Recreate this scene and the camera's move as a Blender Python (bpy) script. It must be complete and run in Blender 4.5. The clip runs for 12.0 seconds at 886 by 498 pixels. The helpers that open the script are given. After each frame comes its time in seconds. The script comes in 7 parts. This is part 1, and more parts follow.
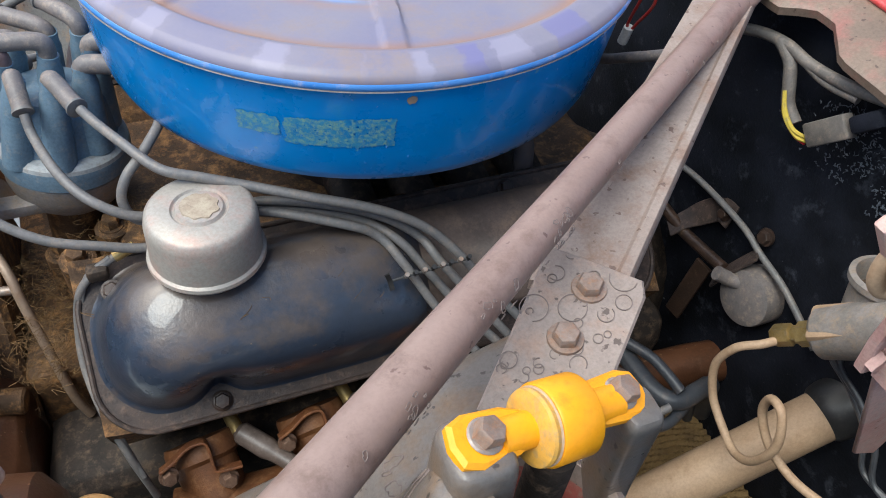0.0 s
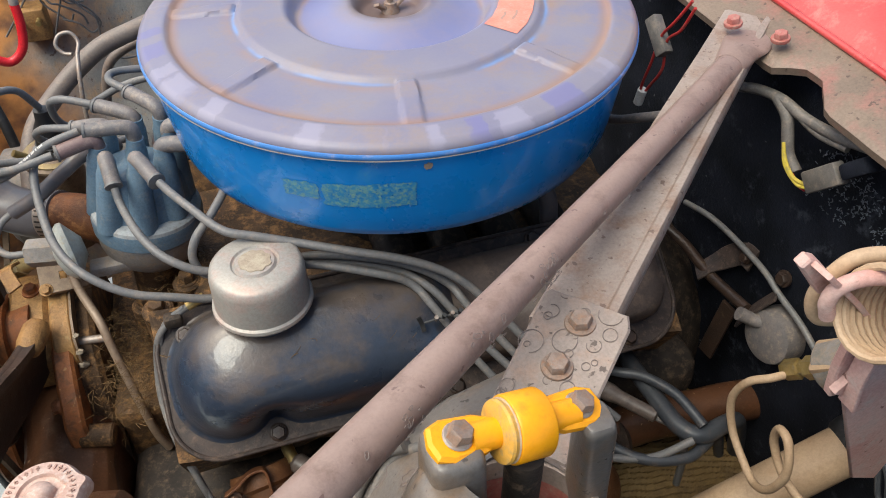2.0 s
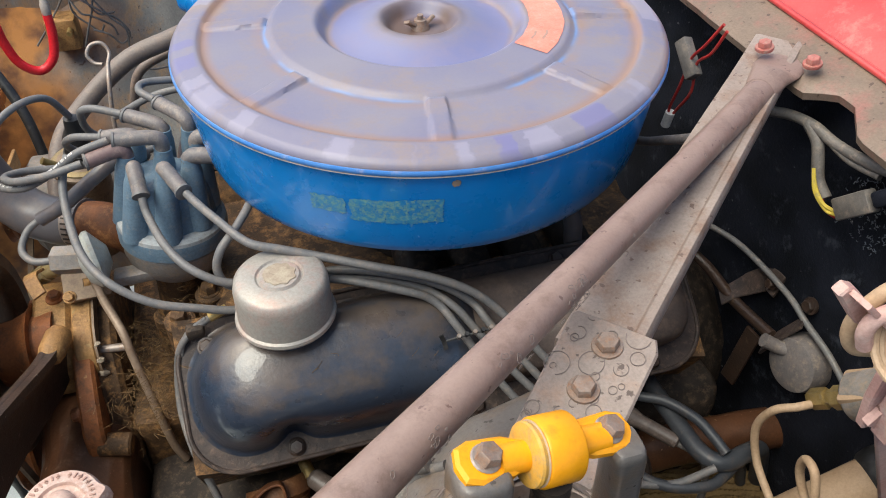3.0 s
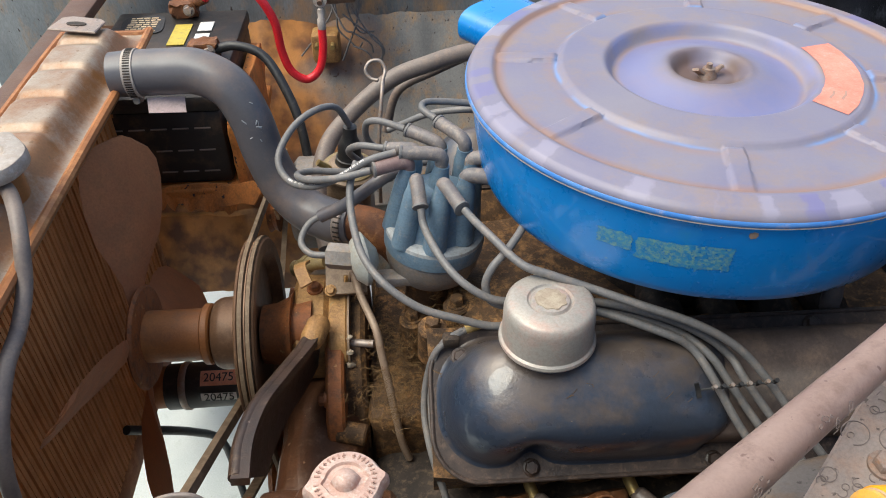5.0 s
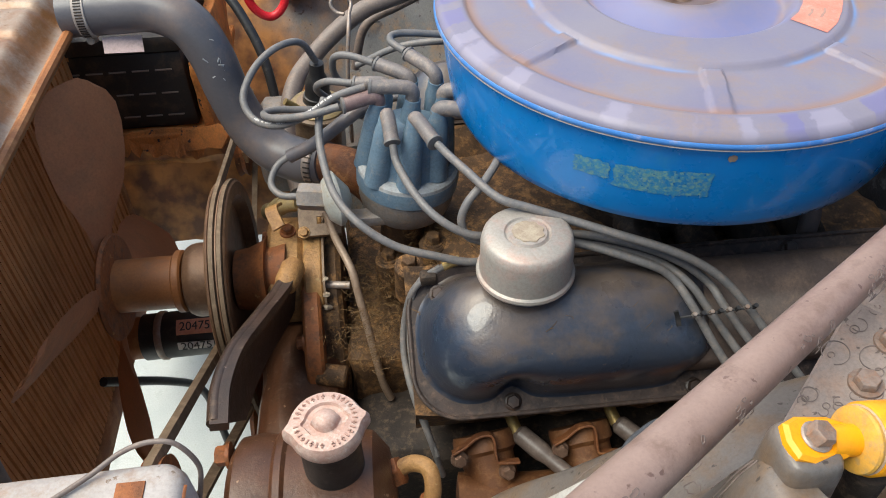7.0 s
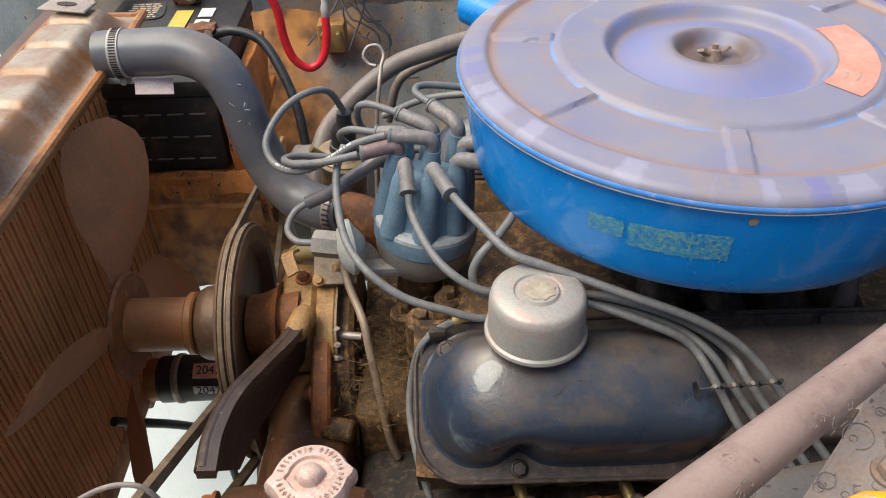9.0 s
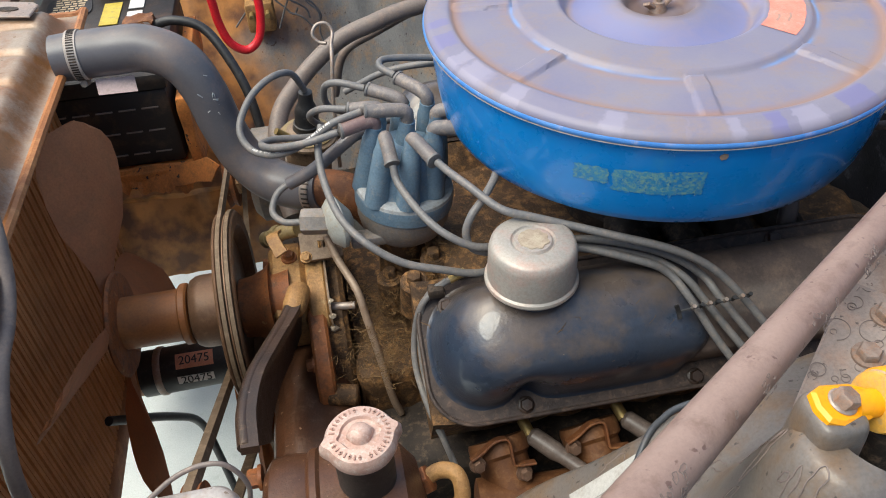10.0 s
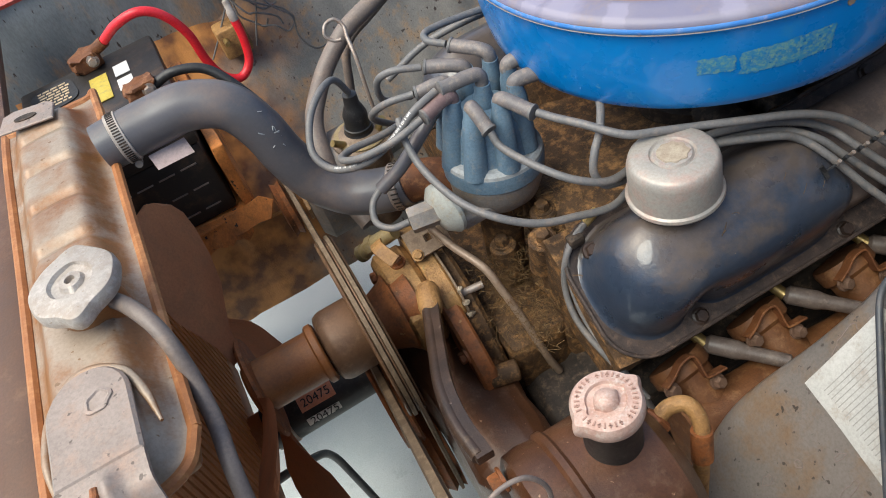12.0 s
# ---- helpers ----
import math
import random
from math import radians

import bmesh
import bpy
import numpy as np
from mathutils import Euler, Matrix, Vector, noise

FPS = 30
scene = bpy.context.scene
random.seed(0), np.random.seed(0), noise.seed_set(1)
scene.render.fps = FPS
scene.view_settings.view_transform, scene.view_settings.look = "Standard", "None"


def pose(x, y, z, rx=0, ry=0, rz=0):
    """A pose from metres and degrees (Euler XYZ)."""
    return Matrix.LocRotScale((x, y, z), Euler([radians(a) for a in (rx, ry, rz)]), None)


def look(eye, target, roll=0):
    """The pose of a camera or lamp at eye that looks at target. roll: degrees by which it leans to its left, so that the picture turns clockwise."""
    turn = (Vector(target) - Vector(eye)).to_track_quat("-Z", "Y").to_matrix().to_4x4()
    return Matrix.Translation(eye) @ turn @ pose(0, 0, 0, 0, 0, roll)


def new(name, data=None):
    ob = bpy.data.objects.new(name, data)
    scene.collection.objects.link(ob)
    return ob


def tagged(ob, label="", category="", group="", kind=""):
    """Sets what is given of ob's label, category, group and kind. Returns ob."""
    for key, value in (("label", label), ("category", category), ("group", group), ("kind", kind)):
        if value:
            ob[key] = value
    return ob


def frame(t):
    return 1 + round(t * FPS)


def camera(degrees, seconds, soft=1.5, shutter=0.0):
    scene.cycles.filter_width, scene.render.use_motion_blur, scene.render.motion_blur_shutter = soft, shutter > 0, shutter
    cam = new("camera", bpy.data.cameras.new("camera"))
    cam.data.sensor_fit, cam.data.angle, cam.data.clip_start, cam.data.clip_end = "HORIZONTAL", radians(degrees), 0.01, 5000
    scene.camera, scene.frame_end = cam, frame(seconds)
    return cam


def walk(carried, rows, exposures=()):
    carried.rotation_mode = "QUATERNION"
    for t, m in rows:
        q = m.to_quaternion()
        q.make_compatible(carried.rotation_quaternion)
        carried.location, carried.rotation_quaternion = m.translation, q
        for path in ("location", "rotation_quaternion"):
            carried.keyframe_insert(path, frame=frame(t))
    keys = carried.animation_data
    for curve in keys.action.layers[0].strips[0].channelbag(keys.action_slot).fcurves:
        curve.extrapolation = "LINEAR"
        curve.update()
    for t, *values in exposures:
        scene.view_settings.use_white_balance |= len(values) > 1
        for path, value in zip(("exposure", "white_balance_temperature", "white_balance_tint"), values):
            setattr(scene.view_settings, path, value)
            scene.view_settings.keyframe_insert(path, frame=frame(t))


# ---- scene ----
EXPOSURES = [(0.0, 0.94, 6050.0, 2.0), (0.6, 0.92, 6250.0, 2.0), (1.2, 0.88, 6600.0, 2.0), (9.7, 0.92, 6600.0, 2.0), (10.6, 0.86, 6450.0, 2.0), (12.0, 0.86, 6450.0, 2.0)]
cam = camera(58.89, 12.0, 1.0)
PATH = [
    (0, (-0.1815, -0.5842, 1.1542), (0.0328, -0.1525, 0.6465), 6.85),
    (0.5, (-0.1737, -0.5859, 1.1595), (0.0220, -0.1344, 0.6617), 4.31),
    (1, (-0.1594, -0.6268, 1.1999), (-0.0027, -0.1521, 0.7098), 0.26),
    (1.5, (-0.1676, -0.6448, 1.2076), (-0.0104, -0.1621, 0.7256), -0.39),
    (2, (-0.1622, -0.6532, 1.2065), (-0.0045, -0.1647, 0.7305), -0.42),
    (2.5, (-0.1658, -0.6486, 1.2032), (-0.0086, -0.1561, 0.7312), 0.11),
    (2.7, (-0.1675, -0.6479, 1.2023), (-0.0123, -0.1518, 0.7334), 0.20),
    (4.3, (-0.2431, -0.6502, 1.2295), (-0.1752, -0.1085, 0.7913), -1.04),
    (4.5, (-0.2673, -0.6475, 1.2170), (-0.2173, -0.0992, 0.7847), -0.94),
    (5, (-0.2743, -0.6454, 1.2186), (-0.2507, -0.1046, 0.7747), -1.00),
    (5.5, (-0.2675, -0.6464, 1.2169), (-0.2422, -0.1311, 0.7438), -0.95),
    (6, (-0.2678, -0.6441, 1.2144), (-0.2372, -0.1385, 0.7312), -0.61),
    (6.5, (-0.2695, -0.6392, 1.2088), (-0.2335, -0.1348, 0.7249), -0.71),
    (7, (-0.2721, -0.6392, 1.2031), (-0.2316, -0.1325, 0.7219), -1.56),
    (7.5, (-0.2558, -0.6496, 1.1999), (-0.2365, -0.1243, 0.7376), -4.50),
    (7.7, (-0.2445, -0.6600, 1.1910), (-0.2544, -0.1158, 0.7508), -5.95),
    (9.3, (-0.2356, -0.6266, 1.1844), (-0.2333, -0.0823, 0.7442), -1.39),
    (9.5, (-0.2320, -0.6285, 1.1860), (-0.2320, -0.0920, 0.7360), -3.40),
    (9.7, (-0.2408, -0.6415, 1.2032), (-0.2202, -0.1137, 0.7438), -3.62),
    (10, (-0.3159, -0.6562, 1.2179), (-0.2382, -0.1425, 0.7488), -2.89),
    (10.1, (-0.3742, -0.6583, 1.2153), (-0.2752, -0.1473, 0.7473), -3.72),
    (10.2, (-0.4247, -0.6452, 1.2065), (-0.3166, -0.1387, 0.7357), -6.77),
    (10.3, (-0.4575, -0.6346, 1.1997), (-0.3476, -0.1275, 0.7298), -10.65),
    (10.4, (-0.4780, -0.6132, 1.2062), (-0.3642, -0.1161, 0.7267), -14.25),
    (10.5, (-0.4942, -0.6048, 1.2091), (-0.3740, -0.1110, 0.7278), -17.03),
    (11, (-0.4739, -0.5914, 1.2318), (-0.3541, -0.1081, 0.7398), -21.73),
    (11.5, (-0.4569, -0.5853, 1.2285), (-0.3476, -0.1068, 0.7294), -21.74),
    (12, (-0.4553, -0.5801, 1.2309), (-0.3578, -0.1010, 0.7300), -21.18),
]
walk(cam, [(t, look(eye, target, roll)) for t, eye, target, roll in PATH], EXPOSURES)

# ---- world and lights ----
world = bpy.data.worlds.new("sky")
scene.world = world
world.use_nodes = True
_sky = world.node_tree.nodes.new("ShaderNodeTexSky")
_sky.sky_type, _sky.sun_disc = "NISHITA", False
_sky.sun_elevation, _sky.sun_rotation = radians(60), radians(-60)
_sky.dust_density, _sky.air_density = 4.0, 0.8
_bg = world.node_tree.nodes["Background"]
_bg.inputs["Strength"].default_value = 0.14
world.node_tree.links.new(_sky.outputs[0], _bg.inputs["Color"])
sun = new("sun", bpy.data.lights.new("sun", "SUN"))
sun.data.energy, sun.data.angle, sun.data.color = 1.5, radians(32), (1.0, 0.95, 0.88)
sun.matrix_world = look((-1.35, -0.8, 2.7), (0, 0, 0))


# ---- materials ----
def material(name, base, second, dust=None, rough=0.6, metal=0.0, scale=40.0, amount=0.5, up=0.0, bump=0.15, fine=400.0, coat=0.0, contrast=0.12, speckle=0.34, pits=0.0, pit=(0.05, 0.035, 0.03), stretch=None):
    """Two tones by a broad noise, a dust tone by a second noise and by how far a face looks up, and fine grain as relief."""
    m = bpy.data.materials.new(name)
    m.use_nodes = True
    nt = m.node_tree
    bsdf = nt.nodes["Principled BSDF"]
    link = nt.links.new
    geo = nt.nodes.new("ShaderNodeNewGeometry")
    place = geo.outputs["Position"]
    if stretch:
        scaled = nt.nodes.new("ShaderNodeVectorMath")
        scaled.operation = "MULTIPLY"
        scaled.inputs[1].default_value = stretch
        link(place, scaled.inputs[0])
        place = scaled.outputs[0]

    def noise_node(s, detail=6.0, rough_=0.6):
        n = nt.nodes.new("ShaderNodeTexNoise")
        n.inputs["Scale"].default_value, n.inputs["Detail"].default_value, n.inputs["Roughness"].default_value = s, detail, rough_
        link(place, n.inputs["Vector"])
        return n.outputs["Fac"]

    def ramp(fac, lo, hi):
        r = nt.nodes.new("ShaderNodeMapRange")
        r.inputs["From Min"].default_value, r.inputs["From Max"].default_value = lo, hi
        link(fac, r.inputs["Value"])
        return r.outputs["Result"]

    def mix(fac, a, b):
        x = nt.nodes.new("ShaderNodeMix")
        x.data_type = "RGBA"
        link(fac, x.inputs[0])
        for socket, v in ((x.inputs[6], a), (x.inputs[7], b)):
            if isinstance(v, tuple):
                socket.default_value = (*v, 1.0)
            else:
                link(v, socket)
        return x.outputs[2]

    broad, grain = noise_node(scale), noise_node(fine, 4.0, 0.7)
    colour = mix(ramp(broad, 0.5 - contrast, 0.5 + contrast), base, second)
    if dust:
        cover = noise_node(scale * 2.3, 8.0, 0.72)
        if up:
            sep = nt.nodes.new("ShaderNodeSeparateXYZ")
            link(geo.outputs["Normal"], sep.inputs[0])
            add = nt.nodes.new("ShaderNodeMath")
            add.operation = "MULTIPLY_ADD"
            link(sep.outputs["Z"], add.inputs[0])
            add.inputs[1].default_value = up
            link(cover, add.inputs[2])
            cover = add.outputs[0]
        colour = mix(ramp(cover, 0.66 - amount * 0.35 + up * 0.4, 0.86 - amount * 0.35 + up * 0.4), colour, dust)
    if pits:
        colour = mix(ramp(noise_node(150.0, 3.0, 0.5), 0.74 - pits * 0.1, 0.78 - pits * 0.1), colour, pit)
    speck = nt.nodes.new("ShaderNodeMix")
    speck.data_type, speck.blend_type = "RGBA", "MULTIPLY"
    speck.inputs[0].default_value = speckle
    link(colour, speck.inputs[6])
    link(mix(ramp(grain, 0.3, 0.6), (0.55, 0.53, 0.5), (1.15, 1.15, 1.15)), speck.inputs[7])
    link(speck.outputs[2], bsdf.inputs["Base Color"])
    r = nt.nodes.new("ShaderNodeMapRange")
    r.inputs["To Min"].default_value, r.inputs["To Max"].default_value = max(rough - 0.14, 0.04), min(rough + 0.16, 1.0)
    link(noise_node(scale * 4, 5.0), r.inputs["Value"])
    link(r.outputs["Result"], bsdf.inputs["Roughness"])
    bsdf.inputs["Metallic"].default_value = metal
    bsdf.inputs["Coat Weight"].default_value = coat
    if bump:
        b = nt.nodes.new("ShaderNodeBump")
        b.inputs["Strength"].default_value, b.inputs["Distance"].default_value = bump, 0.002
        total = nt.nodes.new("ShaderNodeMath")
        total.operation = "MULTIPLY_ADD"
        link(broad, total.inputs[0])
        total.inputs[1].default_value = 1.5
        link(grain, total.inputs[2])
        link(total.outputs[0], b.inputs["Height"])
        link(b.outputs["Normal"], bsdf.inputs["Normal"])
    return m


BLUE = material("blue_enamel", (0.002, 0.195, 0.58), (0.003, 0.235, 0.65), (0.03, 0.25, 0.53), rough=0.28, scale=9, amount=0.22, bump=0.02, coat=0.4, speckle=0.05, pits=0.3, pit=(0.10, 0.30, 0.55))
LIDBLUE = material("blue_edge_paint", (0.045, 0.20, 0.56), (0.09, 0.25, 0.58), (0.36, 0.36, 0.50), rough=0.42, scale=30, amount=0.32, bump=0.02, speckle=0.05)
COVER = material("dark_blue_engine_paint", (0.029, 0.042, 0.068), (0.047, 0.057, 0.079), (0.104, 0.081, 0.068), rough=0.30, scale=7, amount=0.38, up=0.34, bump=0.22, fine=150, coat=0.5, speckle=0.3, pits=0.1, pit=(0.20, 0.15, 0.1))
DECKDUST = material("brown_dust_on_dark_paint", (0.081, 0.062, 0.055), (0.119, 0.088, 0.076), (0.182, 0.127, 0.097), rough=0.5, scale=18, amount=0.5, bump=0.15, speckle=0.35)
FLANGE = material("oily_dust_on_flange", (0.044, 0.034, 0.031), (0.075, 0.054, 0.046), (0.16, 0.11, 0.082), rough=0.40, scale=60, amount=0.42, bump=0.3)
CAPTIN = material("dull_tinplate", (0.40, 0.365, 0.325), (0.35, 0.325, 0.29), (0.44, 0.315, 0.265), rough=0.42, metal=0.2, scale=24, amount=0.55, bump=0.05)
GREASE = material("baked_grease", (0.064, 0.039, 0.023), (0.133, 0.076, 0.040), (0.393, 0.206, 0.080), rough=0.62, scale=38, amount=0.50, bump=0.6, speckle=0.5)
RUST = material("rusty_iron", (0.228, 0.074, 0.022), (0.345, 0.118, 0.034), (0.105, 0.047, 0.022), rough=0.6, scale=32, amount=0.52, bump=0.4, speckle=0.45, pits=0.5, pit=(0.440, 0.220, 0.084))
OCHRE = material("dusty_ochre_casting", (0.332, 0.172, 0.061), (0.483, 0.267, 0.096), (0.181, 0.094, 0.040), rough=0.55, scale=22, amount=0.55, bump=0.5, speckle=0.5, pits=0.8, pit=(0.404, 0.259, 0.109))
BROWN = material("brown_stained_paint", (0.278, 0.103, 0.034), (0.392, 0.152, 0.051), (0.531, 0.255, 0.098), rough=0.6, scale=18, amount=0.45, bump=0.15, speckle=0.3)
DARK = material("oily_black", (0.026, 0.021, 0.018), (0.05, 0.038, 0.03), (0.14, 0.095, 0.065), rough=0.6, scale=40, amount=0.45, bump=0.3)
BLACK = material("black_moulding", (0.016, 0.016, 0.017), (0.026, 0.025, 0.025), (0.07, 0.06, 0.055), rough=0.45, scale=50, amount=0.35, bump=0.08)
FIREWALL = material("black_sound_deadener", (0.006, 0.007, 0.010), (0.014, 0.016, 0.024), (0.066, 0.074, 0.094), rough=0.72, scale=15, amount=0.28, bump=0.5, fine=260, pits=0.25, pit=(0.11, 0.11, 0.12))
HOSE = material("dusty_rubber_hose", (0.088, 0.086, 0.098), (0.122, 0.112, 0.116), (0.190, 0.142, 0.122), rough=0.36, scale=8, amount=0.44, bump=0.03, speckle=0.15)
WIRE = material("grey_plug_lead", (0.140, 0.138, 0.138), (0.180, 0.170, 0.164), (0.240, 0.200, 0.168), rough=0.48, scale=60, amount=0.45, bump=0.03)
BOOT = material("brown_grey_rubber_boot", (0.152, 0.137, 0.134), (0.200, 0.172, 0.161), (0.320, 0.256, 0.205), rough=0.48, scale=60, amount=0.46, bump=0.1, speckle=0.4)
DISTCAP = material("blue_grey_bakelite", (0.119, 0.187, 0.255), (0.151, 0.224, 0.287), (0.280, 0.276, 0.268), rough=0.40, scale=50, amount=0.36, bump=0.06)
ALLOY = material("dusty_cast_alloy", (0.22, 0.20, 0.18), (0.30, 0.27, 0.25), (0.34, 0.26, 0.19), rough=0.6, metal=0.3, scale=60, amount=0.5, bump=0.25)
GREY = material("bare_dusty_sheet_steel", (0.260, 0.208, 0.180), (0.325, 0.262, 0.226), (0.340, 0.232, 0.178), rough=0.45, metal=0.1, scale=20, amount=0.5, bump=0.12, pits=0.8, pit=(0.12, 0.09, 0.075), speckle=0.4)
TUBE = material("pinkish_primer_tube", (0.249, 0.167, 0.140), (0.294, 0.203, 0.171), (0.166, 0.103, 0.081), rough=0.40, scale=14, amount=0.40, bump=0.06, speckle=0.2, pits=0.6, pit=(0.15, 0.09, 0.075))
TOWER = material("stained_grey_apron", (0.118, 0.106, 0.097), (0.172, 0.150, 0.134), (0.175, 0.108, 0.058), rough=0.32, scale=6, amount=0.5, bump=0.1, pits=0.8, pit=(0.055, 0.044, 0.036), speckle=0.4)
STAIN = material("water_mark", (0.16, 0.125, 0.115), (0.21, 0.165, 0.145), rough=0.7, scale=90, bump=0)
YELLOW = material("yellow_enamel", (0.86, 0.335, 0.004), (0.90, 0.37, 0.006), (0.74, 0.24, 0.01), rough=0.38, scale=40, amount=0.35, bump=0.02, speckle=0.12)
YELLOWWORN = material("scuffed_yellow_bush", (0.62, 0.33, 0.06), (0.70, 0.38, 0.06), (0.45, 0.30, 0.14), rough=0.5, scale=90, amount=0.5, bump=0.1, speckle=0.3)
PIPEBROWN = material("brown_stained_pipe", (0.263, 0.185, 0.129), (0.336, 0.246, 0.179), (0.224, 0.134, 0.078), rough=0.45, metal=0.15, scale=40, amount=0.45, bump=0.1)
RUSTYBOLT = material("rust_tinted_bolt", (0.31, 0.235, 0.195), (0.25, 0.175, 0.135), (0.33, 0.175, 0.10), rough=0.45, metal=0.25, scale=110, amount=0.5, bump=0.2, speckle=0.4)
STEEL = material("zinc_bolt", (0.36, 0.31, 0.275), (0.30, 0.25, 0.215), (0.36, 0.225, 0.15), rough=0.42, metal=0.35, scale=90, amount=0.5, bump=0.15)
BRASSDUST = material("dust_dulled_brass", (0.36, 0.27, 0.13), (0.30, 0.22, 0.10), (0.34, 0.27, 0.18), rough=0.5, metal=0.35, scale=80, amount=0.5, bump=0.15)
WORNTAN = material("tan_worn_bracket", (0.21, 0.145, 0.092), (0.27, 0.19, 0.125), (0.15, 0.095, 0.06), rough=0.5, metal=0.1, scale=50, amount=0.5, bump=0.15, speckle=0.4)
BRASS = material("tarnished_brass", (0.45, 0.33, 0.14), (0.36, 0.25, 0.09), (0.40, 0.32, 0.2), rough=0.4, metal=0.7, scale=80, amount=0.4, bump=0.1)
TANK = material("tan_dusted_radiator_tank", (0.236, 0.099, 0.032), (0.302, 0.145, 0.057), (0.355, 0.278, 0.209), rough=0.34, metal=0.15, scale=6, amount=0.34, up=0.30, bump=0.05, pits=0.6, pit=(0.2, 0.11, 0.05))
CORE = material("brown_radiator_core", (0.520, 0.200, 0.060), (0.620, 0.256, 0.082), (0.560, 0.260, 0.099), rough=0.7, scale=30, amount=0.4, bump=0.3)
WHITEMETAL = material("oxidised_alloy_cap", (0.42, 0.375, 0.335), (0.36, 0.30, 0.25), (0.52, 0.47, 0.43), rough=0.45, metal=0.2, scale=50, amount=0.5, bump=0.2, pits=0.6, pit=(0.24, 0.16, 0.1))
PINKCAP = material("chalky_pink_cap", (0.46, 0.29, 0.235), (0.55, 0.39, 0.33), (0.62, 0.53, 0.47), rough=0.5, metal=0.1, scale=80, amount=0.45, bump=0.15)
RED = material("faded_red_body_paint", (0.470, 0.033, 0.033), (0.545, 0.061, 0.056), (0.583, 0.188, 0.160), rough=0.35, scale=9, amount=0.42, bump=0.03, coat=0.3)
PINK = material("dusty_pink_hinge", (0.50, 0.275, 0.235), (0.55, 0.36, 0.315), (0.50, 0.41, 0.37), rough=0.55, scale=25, amount=0.45, bump=0.1, pits=0.5, pit=(0.25, 0.13, 0.1))
REDCABLE = material("red_cable", (0.72, 0.016, 0.028), (0.78, 0.03, 0.042), rough=0.38, scale=40, bump=0.03)
TAN = material("tan_painted_column", (0.401, 0.273, 0.170), (0.467, 0.326, 0.209), (0.334, 0.210, 0.120), rough=0.6, scale=20, amount=0.4, bump=0.08)
APRON = material("grimy_inner_wing", (0.128, 0.120, 0.110), (0.240, 0.212, 0.182), (0.380, 0.220, 0.095), rough=0.36, scale=7, amount=0.44, bump=0.22, pits=0.6, stretch=(1.0, 1.0, 0.4), speckle=0.45)
PALEGREY = material("pale_dusty_apron", (0.36, 0.325, 0.305), (0.43, 0.395, 0.375), (0.30, 0.195, 0.125), rough=0.45, scale=11, amount=0.42, bump=0.12, pits=0.6, pit=(0.2, 0.14, 0.1), speckle=0.3)
APRONFAR = material("blue_grey_grimy_wing", (0.123, 0.135, 0.144), (0.262, 0.270, 0.267), (0.450, 0.247, 0.105), rough=0.34, scale=6, amount=0.50, bump=0.22, pits=0.6, stretch=(1.0, 1.0, 0.35), speckle=0.45)
CONCRETE = material("pale_floor", (0.429, 0.466, 0.459), (0.488, 0.518, 0.503), (0.326, 0.355, 0.340), rough=0.7, scale=9, amount=0.25, bump=0.1, pits=0.5, pit=(0.4, 0.42, 0.38))
PAPER = material("paper_label", (0.62, 0.60, 0.57), (0.70, 0.68, 0.65), (0.5, 0.44, 0.38), rough=0.8, scale=40, amount=0.3, bump=0.02)
ORANGELABEL = material("orange_label", (0.66, 0.26, 0.15), (0.72, 0.32, 0.2), (0.7, 0.45, 0.36), rough=0.7, scale=50, amount=0.3, bump=0.03)
SALMON = material("faded_salmon_sticker", (0.72, 0.22, 0.16), (0.74, 0.28, 0.21), (0.62, 0.36, 0.30), rough=0.65, scale=60, amount=0.35, bump=0.05)
DECAL = material("worn_turquoise_decal", (0.012, 0.21, 0.49), (0.040, 0.26, 0.46), (0.22, 0.40, 0.33), rough=0.45, scale=140, amount=0.62, bump=0.05, contrast=0.06, speckle=0.1)
SOLE = material("pale_nylon", (0.40, 0.41, 0.38), (0.34, 0.34, 0.31), (0.36, 0.29, 0.2), rough=0.45, scale=60, amount=0.4, bump=0.05)
INK = material("black_print", (0.02, 0.02, 0.02), (0.03, 0.03, 0.03), rough=0.7, bump=0)
GOLD = material("gold_print", (0.52, 0.38, 0.24), (0.6, 0.46, 0.3), rough=0.6, scale=90, bump=0)
YPRINT = material("yellow_print", (0.48, 0.36, 0.04), (0.56, 0.43, 0.07), (0.3, 0.24, 0.1), rough=0.6, scale=60, amount=0.4, bump=0)
MAT = material("ochre_dusted_mat", (0.20, 0.125, 0.048), (0.27, 0.175, 0.070), (0.13, 0.078, 0.034), rough=0.7, scale=12, amount=0.45, bump=0.2, speckle=0.4)
STRAW = material("dry_grass_fluff", (0.164, 0.090, 0.031), (0.102, 0.056, 0.022), (0.246, 0.155, 0.063), rough=0.9, scale=60, bump=0)

BELT = material("dusty_brown_belt", (0.135, 0.088, 0.050), (0.185, 0.125, 0.075), (0.27, 0.19, 0.12), rough=0.7, scale=30, amount=0.5, bump=0.15)
ORANGERUST = material("orange_rust_scale", (0.512, 0.165, 0.037), (0.751, 0.271, 0.062), (0.221, 0.093, 0.035), rough=0.7, scale=9, amount=0.55, bump=0.4, pits=0.8, speckle=0.45, stretch=(1.0, 1.0, 0.6))

